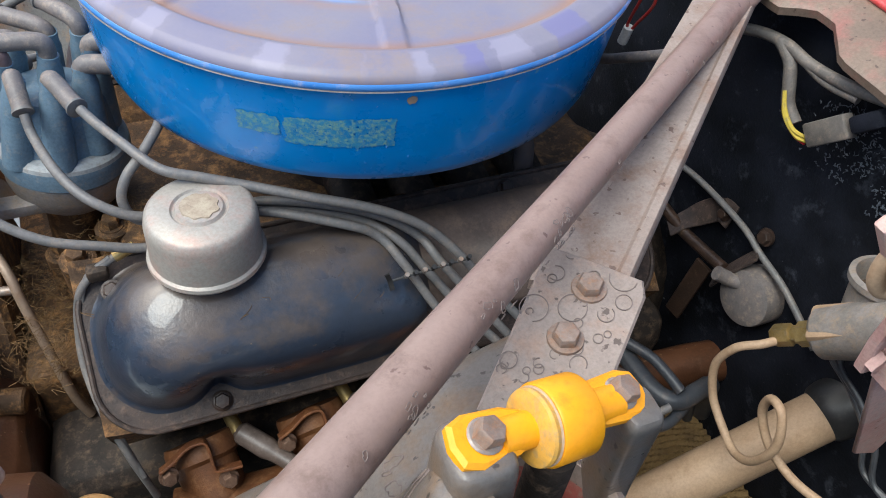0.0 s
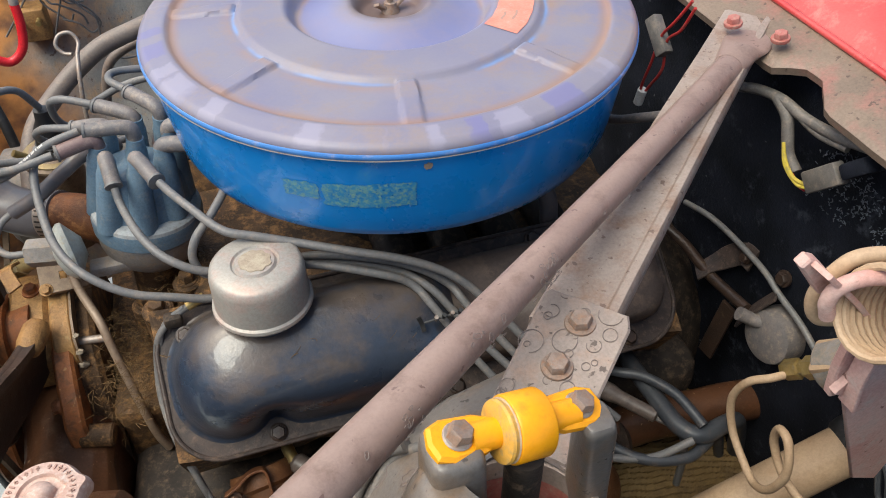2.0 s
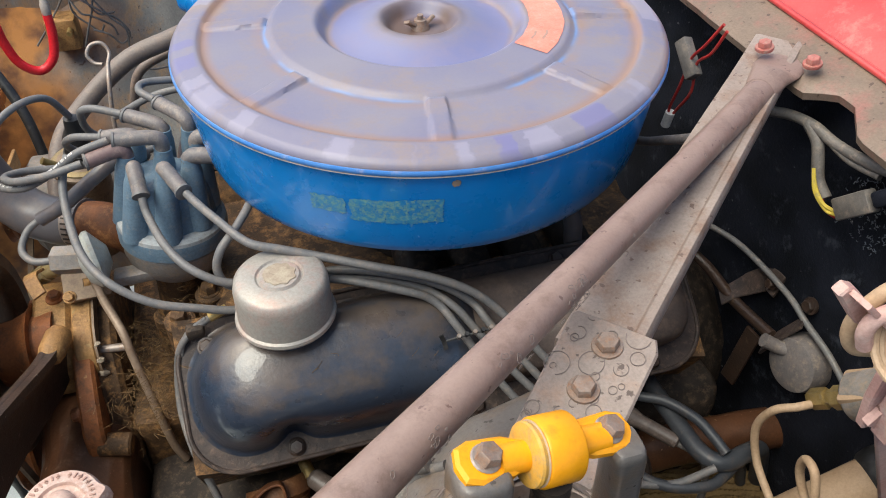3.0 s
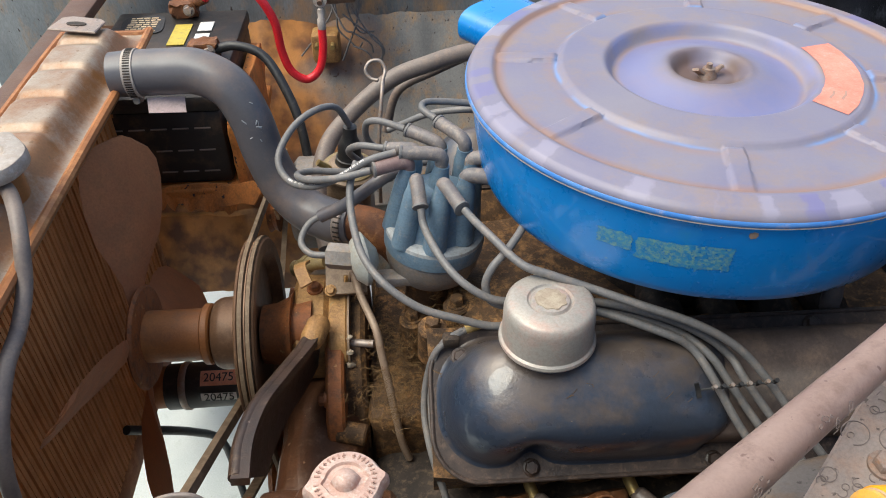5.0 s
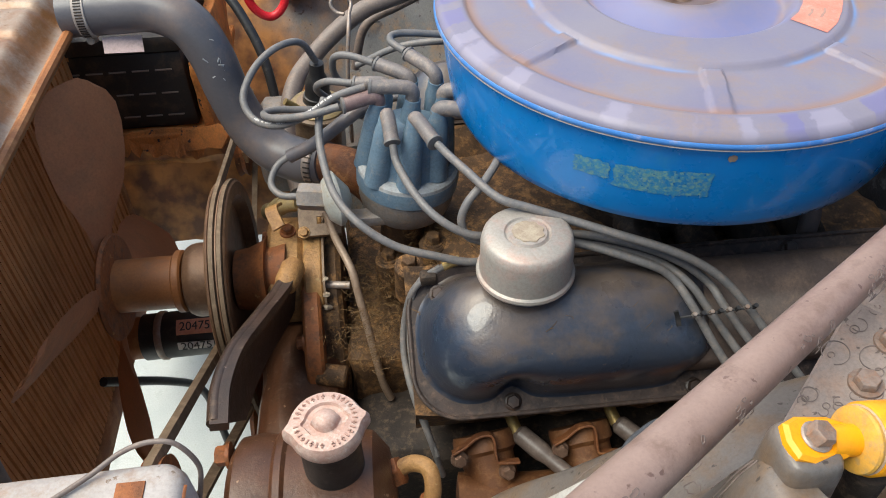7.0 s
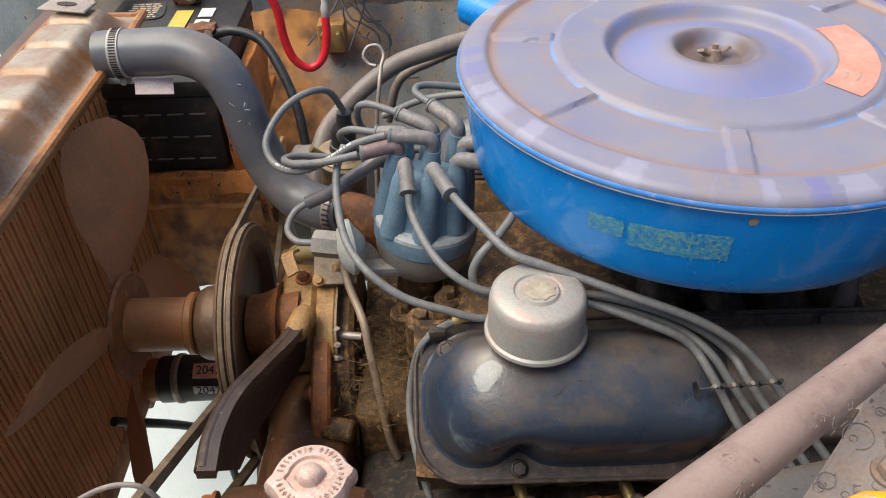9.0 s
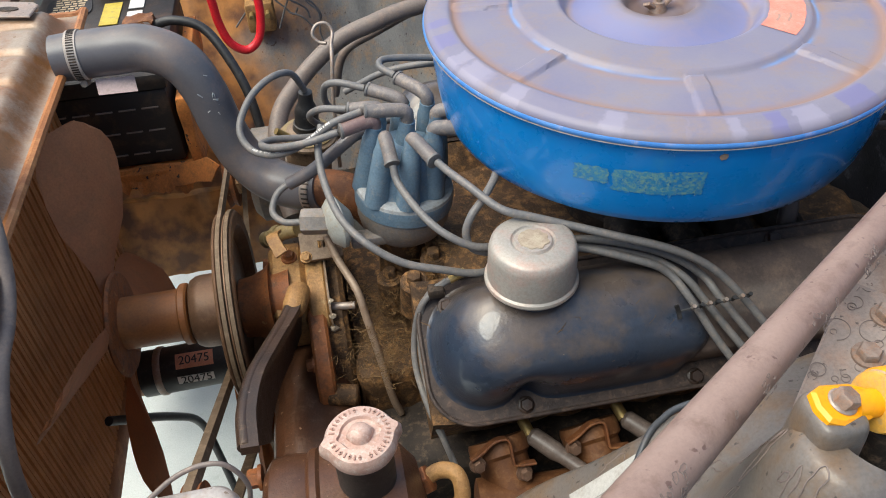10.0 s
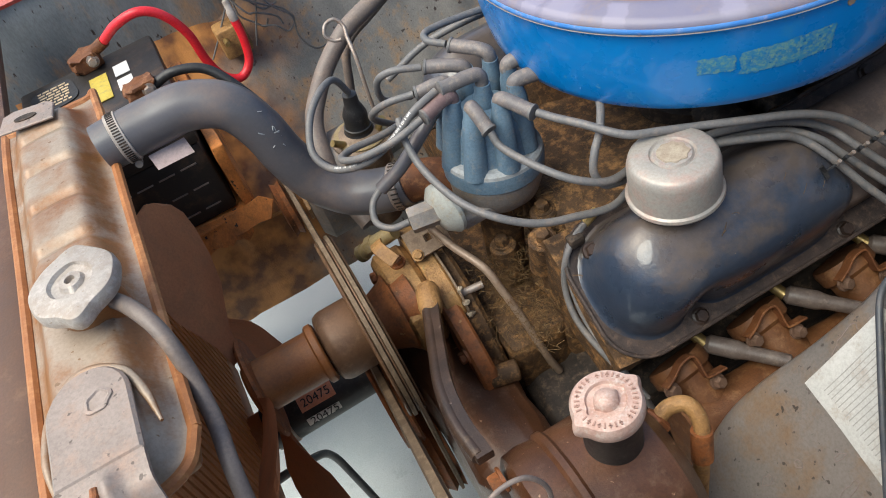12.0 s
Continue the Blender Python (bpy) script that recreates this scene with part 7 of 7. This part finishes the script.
# starter relay and wires on the far wing
rel = thing("starter_relay", (-0.40, 0.58, 0.62), "dusty relay on the far wing with loose wires", "relay")
part("body", box((-0.43, 0.560, 0.635), (-0.385, 0.60, 0.685), 0.006), OCHRE, rel)
part("stud", rod((-0.42, 0.545, 0.67), (-0.42, 0.56, 0.67), 0.004, 10), BRASS, rel)
part("stud", rod((-0.395, 0.545, 0.67), (-0.395, 0.56, 0.67), 0.004, 10), BRASS, rel)
for line in (
    [(-0.384, 0.59, 0.765), (-0.392, 0.575, 0.72), (-0.418, 0.575, 0.682), (-0.45, 0.575, 0.644)],
    [(-0.39, 0.58, 0.77), (-0.385, 0.567, 0.72), (-0.384, 0.567, 0.692), (-0.368, 0.567, 0.672), (-0.355, 0.567, 0.658), (-0.347, 0.567, 0.668)],
    [(-0.345, 0.57, 0.76), (-0.353, 0.559, 0.707), (-0.369, 0.559, 0.669), (-0.381, 0.559, 0.641)],
    [(-0.375, 0.56, 0.72), (-0.343, 0.551, 0.696), (-0.323, 0.551, 0.681), (-0.312, 0.551, 0.657), (-0.327, 0.551, 0.643), (-0.342, 0.551, 0.66), (-0.362, 0.555, 0.668)],
    [(-0.36, 0.55, 0.735), (-0.332, 0.543, 0.689), (-0.315, 0.543, 0.667), (-0.317, 0.543, 0.63), (-0.3, 0.543, 0.6), (-0.27, 0.56, 0.59)],
    [(-0.40, 0.58, 0.75), (-0.375, 0.555, 0.70), (-0.36, 0.555, 0.69), (-0.335, 0.555, 0.672), (-0.33, 0.555, 0.655)],
    [(-0.37, 0.585, 0.77), (-0.366, 0.57, 0.72), (-0.35, 0.56, 0.69), (-0.326, 0.558, 0.69)],
):
    solo("loose_wire", pipe(line, 0.0015, 8, 6), WIRE, "thin grey loose wire on the far wing", "wire", "loose wires")

# ---- rear: firewall fittings ----
cyl = thing("brake_valve", (0.29, -0.36, 0.66), "bare alloy brake valve with a brass union", "brake valve")
VA, VB = Vector((0.262, -0.346, 0.672)), Vector((0.300, -0.420, 0.760))
VDn = (VB - VA).normalized()
part("body", rod(VA + VDn * 0.018, VB, 0.021, 28, None, 0.026, 0.004), ALLOY, cyl)
part("flat", box((-0.016, -0.010, 0.018), (0.016, 0.018, 0.085), 0.004, axis_matrix(VA, VDn, 0.4)), TAN, cyl, "machined flat casting")
part("union", lathe([(0.0085, -0.020), (0.0095, -0.018), (0.0095, -0.004), (0.0075, -0.003), (0.0075, 0.002), (0.0105, 0.003), (0.0105, 0.018)], VA, VDn, 6), BRASS, cyl, "brass hexagon union")
part("brake_pipe", pipe([(0.250, -0.340, 0.660), (0.238, -0.338, 0.658), (0.226, -0.328, 0.645), (0.222, -0.322, 0.615), (0.222, -0.336, 0.585), (0.220, -0.362, 0.572), (0.216, -0.384, 0.572), (0.212, -0.402, 0.592), (0.212, -0.410, 0.628), (0.214, -0.398, 0.655), (0.218, -0.382, 0.652), (0.222, -0.380, 0.628), (0.224, -0.400, 0.606), (0.228, -0.43, 0.60), (0.24, -0.46, 0.60)], 0.0038, 12), TAN, cyl, "looped steel brake pipe")

cup = part("reservoir", lathe([(0.020, 0.0), (0.0265, 0.006), (0.0265, 0.060), (0.0300, 0.064), (0.0300, 0.069), (0.0255, 0.070), (0.0240, 0.066), (0.0240, 0.050), (0.002, 0.049)], (0.303, -0.376, 0.676), (0.0, 0.22, 1), 40), ALLOY, cyl, "dull round reservoir cup")
part("bore", lathe([(0.0236, 0.0505), (0.001, 0.0508)], (0.303, -0.376, 0.676), (0.0, 0.22, 1), 32), DARK, cup, "dark disc inside the cup")
part("pin", rod((0.303, -0.366, 0.725), (0.304, -0.361, 0.770), 0.006, 14, None, None, 0.001), PALESTEEL, cup)

col = thing("steering_column", (0.26, -0.35, 0.40), "tan painted steering column tube", "steering column")
CLA, CLB = Vector((0.104, -0.356, 0.418)), Vector((0.344, -0.371, 0.553))
part("tube", rod(CLA, CLB, 0.024, 40), TAN, col)
part("grommet", lathe([(0.0245, -0.012), (0.0275, -0.008), (0.029, 0.0), (0.029, 0.02)], CLB, CLB - CLA, 36), BLACK, col, "torn black rubber boot")

lk = thing("pedal_linkage", (0.31, -0.17, 0.55), "dark rusty throttle linkage on the firewall", "linkage")
part("rod", pipe([(0.300, -0.050, 0.592), (0.318, -0.090, 0.580), (0.320, -0.140, 0.577), (0.320, -0.180, 0.583), (0.320, -0.212, 0.589)], 0.0062, 14), WORN, lk)
part("bracket", strip([(0.312, -0.132, 0.572), (0.330, -0.140, 0.592), (0.341, -0.160, 0.618), (0.342, -0.178, 0.622)], 0.026, 0.003, (0.2, -0.7, 0.5)), FLANGE, lk, "dusty folded steel bracket")
part("bolt", hexhead((0.338, -0.170, 0.622), (-1, 0, 0.2), 0.010, 0.006), WORN, lk)
part("ear", strip([(0.316, -0.210, 0.570), (0.322, -0.220, 0.598), (0.332, -0.231, 0.626)], 0.020, 0.003, (0.6, 0.5, 0)), FLANGE, lk, "bent steel ear")
part("bolt", hexhead((0.340, -0.224, 0.640), (-1, 0, 0.2), 0.012, 0.006), WORN, lk)
part("lever", strip([(0.318, -0.190, 0.572), (0.316, -0.186, 0.530), (0.314, -0.182, 0.486)], 0.020, 0.004, (0.2, -0.9, 0.1)), WORN, lk)
plug = part("dome", lathe([(0.030, 0), (0.030, 0.020), (0.0285, 0.026), (0.020, 0.029), (0.008, 0.030)], (0.345, -0.246, 0.580), (-1, -0.1, 0.15), 36), BOOT, lk, "dusty rubber dust cover")
part("snout", pipe([(0.322, -0.236, 0.592), (0.312, -0.228, 0.594), (0.300, -0.222, 0.600)], 0.0075, 14), BOOT, plug)
solo("firewall_cable", pipe([(0.330, -0.060, 0.616), (0.335, -0.100, 0.625), (0.335, -0.143, 0.631), (0.335, -0.200, 0.632), (0.335, -0.231, 0.625), (0.335, -0.266, 0.620), (0.335, -0.291, 0.612), (0.332, -0.33, 0.60)], 0.0034, 10), WIRE, "grey cable run along the firewall", "cable")

for dy in (0.0, 0.012):
    solo("firewall_cable", pipe([(0.318, -0.345 - dy, 0.640), (0.300, -0.362 - dy, 0.644), (0.300, -0.390 - dy, 0.636), (0.300, -0.420 - dy, 0.617), (0.300, -0.438 - dy, 0.587), (0.302, -0.465 - dy, 0.585)], 0.0026, 8), REARHOSE, "thin dark wire beside the steering column", "cable")
har = thing("wiring_harness", (0.31, -0.21, 0.76), "taped harness with yellow wires and a grey connector", "wiring")
part("trunk", pipe([(0.305, -0.11, 0.806), (0.312, -0.14, 0.818), (0.315, -0.170, 0.824), (0.318, -0.20, 0.822), (0.32, -0.24, 0.828), (0.325, -0.28, 0.838)], 0.0050, 12), TAPE, har)
part("branch", pipe([(0.314, -0.165, 0.824), (0.314, -0.182, 0.815), (0.313, -0.192, 0.800), (0.313, -0.200, 0.785), (0.314, -0.214, 0.775)], 0.0056, 12), TAPE, har, "taped branch")
part("yellow_wire", pipe([(0.310, -0.192, 0.800), (0.307, -0.203, 0.785), (0.307, -0.219, 0.775), (0.311, -0.232, 0.774)], 0.0018, 8), YPRINT, har)
part("yellow_wire", pipe([(0.308, -0.195, 0.796), (0.306, -0.207, 0.780), (0.308, -0.224, 0.771), (0.311, -0.234, 0.772)], 0.0018, 8), YPRINT, har)
part("red_wire", pipe([(0.312, -0.206, 0.777), (0.312, -0.220, 0.768), (0.313, -0.232, 0.768)], 0.0018, 8), REDCABLE, har)
part("connector", box((-0.006, -0.021, -0.010), (0.006, 0.021, 0.010), 0.002, Matrix.Translation((0.312, -0.247, 0.793)) @ Matrix.Rotation(radians(-48), 4, "X")), TAPE, har, "grey plastic connector")
part("sleeve", box((-0.012, -0.015, -0.007), (0.012, 0.015, 0.007), 0.003, Matrix.Translation((0.318, -0.274, 0.822)) @ Matrix.Rotation(radians(-48), 4, "X")), FIREWALL, har)
part("side_wire", pipe([(0.315, -0.175, 0.826), (0.318, -0.215, 0.818), (0.322, -0.250, 0.822)], 0.0035, 10), TAPE, har)

rc_ = thing("wire_connector", (0.25, -0.06, 0.76), "red and grey wire pair with an inline connector", "wiring")
part("connector", box((-0.007, -0.020, -0.006), (0.007, 0.020, 0.006), 0.002, axis_matrix((0.250, -0.058, 0.842), (-1, -0.2, 0.3), 0.9)), TAPE, rc_)
part("red_wire", pipe([(0.250, -0.098, 0.895), (0.248, -0.082, 0.868), (0.248, -0.065, 0.845), (0.246, -0.060, 0.815), (0.247, -0.050, 0.785), (0.249, -0.047, 0.766)], 0.0015, 8), DARKRED, rc_)
part("red_wire", pipe([(0.252, -0.102, 0.890), (0.252, -0.088, 0.862), (0.252, -0.070, 0.842), (0.253, -0.070, 0.812), (0.252, -0.056, 0.785), (0.250, -0.048, 0.768)], 0.0015, 8), DARKRED, rc_)
part("end", rod((0.249, -0.050, 0.778), (0.249, -0.046, 0.760), 0.005, 10), PAPER, rc_, "pale plastic end")
solo("control_rod", pipe([(0.170, 0.02, 0.735), (0.20, -0.07, 0.766), (0.205, -0.12, 0.797), (0.21, -0.168, 0.830)], 0.0045, 10), BOOT, "thin steel control rod behind the air cleaner", "rod")
solo("breather_hose", pipe([(0.105, -0.075, 0.742), (0.118, -0.092, 0.728), (0.127, -0.102, 0.705), (0.130, -0.104, 0.675), (0.140, -0.104, 0.630), (0.150, -0.104, 0.60)], 0.0095, 14), HOSE, "grey breather hose behind the rocker cover", "hose")

for line, r in (([(0.180, -0.150, 0.566), (0.184, -0.179, 0.557), (0.186, -0.221, 0.555), (0.188, -0.252, 0.555), (0.193, -0.299, 0.555), (0.208, -0.316, 0.555), (0.236, -0.312, 0.553), (0.262, -0.302, 0.535), (0.285, -0.290, 0.49), (0.30, -0.285, 0.44)], 0.0092), ([(0.150, -0.215, 0.560), (0.164, -0.232, 0.568), (0.182, -0.247, 0.572), (0.199, -0.274, 0.573), (0.206, -0.297, 0.570), (0.210, -0.314, 0.566)], 0.0052), ([(0.105, -0.262, 0.540), (0.117, -0.282, 0.545), (0.134, -0.308, 0.546), (0.156, -0.323, 0.546), (0.186, -0.330, 0.546), (0.207, -0.324, 0.545), (0.226, -0.314, 0.538), (0.246, -0.303, 0.515), (0.262, -0.298, 0.47)], 0.0054)):
    solo("rear_hose", pipe(line, r, 14), REARHOSE, "black rubber hose low at the back of the bay", "hose", "rear hoses")
solo("gearbox_bell", rough_up(lathe([(0.17, 0.0), (0.16, 0.05), (0.13, 0.12), (0.10, 0.16)], (0.245, 0.0, 0.42), (1, 0, -0.05), 40), 25, 0.005), DARK, "oily dark bell housing behind the engine", "bell housing")
sv = thing("steering_linkage", (0.25, -0.225, 0.42), "grimy brown steering link with a ribbed boot", "steering linkage")
part("link", rough_up(pipe([(0.135, -0.222, 0.440), (0.20, -0.224, 0.448), (0.26, -0.228, 0.450), (0.350, -0.238, 0.452)], 0.024, 18, 6), 30, 0.002), PUMPBROWN, sv)
rings = [(0.020 + 0.006 * (k % 2), 0.006 * k) for k in range(9)]
part("boot", lathe(rings, (0.140, -0.232, 0.442), (1, 0, 0.06), 24), FLANGE, sv, "ribbed rubber boot")

# crusted dust on the firewall
bm = bmesh.new()
rng = random.Random(31)
for k in range(1700):
    y = -0.20 - 0.12 * rng.random() ** 0.7
    z = 0.735 + 0.10 * rng.random()
    if rng.random() > 0.25 + 4.5 * (-0.20 - y) * (0.4 + 0.6 * ease(0.735, 0.80, z)) or noise.noise(Vector((0, y * 45, z * 45))) < -0.12:
        continue
    c = Vector((0.3435 + 0.008 * noise.noise(Vector((0.345, y, z)) * 9), y, z))
    p = [c]
    for n in range(3):
        p.append(p[-1] + Vector((rng.uniform(-0.0012, 0.0006), rng.uniform(-0.0018, 0.0018), rng.uniform(-0.0018, 0.0018))))
    pipe(p, rng.uniform(0.00025, 0.0005), 4, 2, bm)
solo("dust_crust", bm, CRUST, "blue-grey crusted dust on the black firewall", "debris", kind="stuff")

# hood hinge
hg = thing("hood_hinge", (0.15, -0.48, 0.70), "dusty pink hood hinge with a coil spring", "hinge")
def plate_y(pts, y, t):
    return slab([(x, z) for x, z in pts], t, Matrix(((1, 0, 0, 0), (0, 0, -1, y), (0, 1, 0, 0), (0, 0, 0, 1))), 0.001)
bar = [(0.0880, 0.9385), (0.0920, 0.9430), (0.0980, 0.9400), (0.1260, 0.9100), (0.1590, 0.8700), (0.1610, 0.8610), (0.1600, 0.8350), (0.1740, 0.8390), (0.1640, 0.8050), (0.1570, 0.8050), (0.1520, 0.8310), (0.1510, 0.8630), (0.1180, 0.9000)]
part("arm", plate_y(bar, -0.4470, 0.0075), PINK, hg, "folded pink hinge arm")
part("arm_flange", strip([(0.0940, -0.4530, 0.9410), (0.1260, -0.4530, 0.9085), (0.1560, -0.4530, 0.8710), (0.1595, -0.4540, 0.8590), (0.1580, -0.4550, 0.8350), (0.1610, -0.4560, 0.8080)], 0.013, 0.003, (0.0, -1, 0.1)), PINK, hg)
part("side_plate", plate_y([(0.1535, 0.817), (0.170, 0.842), (0.215, 0.870), (0.262, 0.80), (0.245, 0.672), (0.219, 0.686), (0.1625, 0.806)], -0.4520, 0.0035), PINK, hg, "dusty pink side plate")
part("plate_ridge", strip([(0.153, -0.4495, 0.8165), (0.170, -0.4495, 0.8420), (0.205, -0.4495, 0.866)], 0.006, 0.004, (0, 1, 0.0)), PINK, hg)
# the side plate is solid; the slot's shade is a dark sheet on it
part("slot", plate_y([(0.200, 0.768), (0.216, 0.772), (0.222, 0.742), (0.212, 0.738)], -0.4482, 0.0006), DARK, hg, "dark sheet for the shade in an oblong slot")
part("rivet", lathe([(0.0055, -0.001), (0.005, 0.002), (0.002, 0.0035)], (0.186, -0.4485, 0.826), (0, 1, 0.1), 14), PALESTEEL, hg)
pts = []
for k in range(20 * 12 + 1):
    a = math.tau * k / 20
    s = k / 20
    pts.append(Vector((0.115 + 0.0052 * s + 0.008 * math.cos(a), -0.474 + 0.022 * math.sin(a), 0.925 - 0.0022 * s + 0.022 * math.cos(a))))
part("spring", pipe(pts, 0.0023, 8, 1), TAN, hg, "dusty steel coil spring")
part("hook", pipe([(0.1470, -0.4580, 0.9380), (0.1340, -0.4500, 0.9370), (0.1220, -0.4460, 0.9340), (0.1150, -0.4440, 0.9250), (0.1100, -0.4430, 0.9130), (0.1115, -0.4430, 0.9000), (0.1170, -0.4450, 0.8910), (0.1230, -0.4500, 0.8930)], 0.0042, 14), TAN, hg, "dusty spring end hook")
part("hook", pipe([(0.1420, -0.4680, 0.9320), (0.1250, -0.4620, 0.9350), (0.1130, -0.4590, 0.9340), (0.1050, -0.4570, 0.9290), (0.1035, -0.4560, 0.9190), (0.1080, -0.4560, 0.9070)], 0.0042, 14), PINK, hg, "dusty pink spring end hook")

# front corner of the near apron with its cable
ap = thing("apron_corner", (-0.48, -0.52, 0.745), "pale grey dusty apron corner with a rusty slot and edge", "car body")
def apron_ring(z, grow, r):
    x0, x1, y0, y1 = -0.585 - grow, -0.409 + grow, -0.672, -0.3655 + grow
    pts = [(x0, y0), (x1, y0)]
    pts += [(x1 - r + r * math.cos(radians(9 * k)), y1 - r + r * math.sin(radians(9 * k))) for k in range(11)]
    pts += [(x0, y1 - 0.004)]
    return [Vector((x, y, z + 0.0012 * noise.noise(Vector((x * 30, y * 30, 0))))) for x, y in pts]
part("panel", loft(bmesh.new(), [apron_ring(0.735, 0.002, 0.016), apron_ring(0.776, 0.001, 0.016), apron_ring(0.7835, -0.001, 0.015), apron_ring(0.7872, -0.004, 0.013), apron_ring(0.7885, -0.009, 0.010)]), PALEGREY, ap)
part("slot", box((-0.4480, -0.425, 0.7880), (-0.4310, -0.3800, 0.7894), 0.0005), RUST, ap, "rusty oblong slot")
part("rust_edge", strip([(-0.4110, -0.382, 0.778), (-0.4105, -0.41, 0.779), (-0.4105, -0.46, 0.779)], 0.011, 0.0022, (0.35, 0, 1), per=4), RUST, ap, "rust along the folded edge")
part("wire", pipe([(-0.520, -0.408, 0.790), (-0.492, -0.394, 0.7905), (-0.465, -0.376, 0.792), (-0.447, -0.365, 0.797), (-0.431, -0.3615, 0.8005), (-0.4165, -0.3625, 0.800), (-0.4080, -0.3645, 0.790), (-0.4045, -0.3660, 0.776), (-0.4060, -0.3690, 0.764), (-0.409, -0.372, 0.752)], 0.0017, 10), HEATER, ap, "thin brown wire looped over the panel")
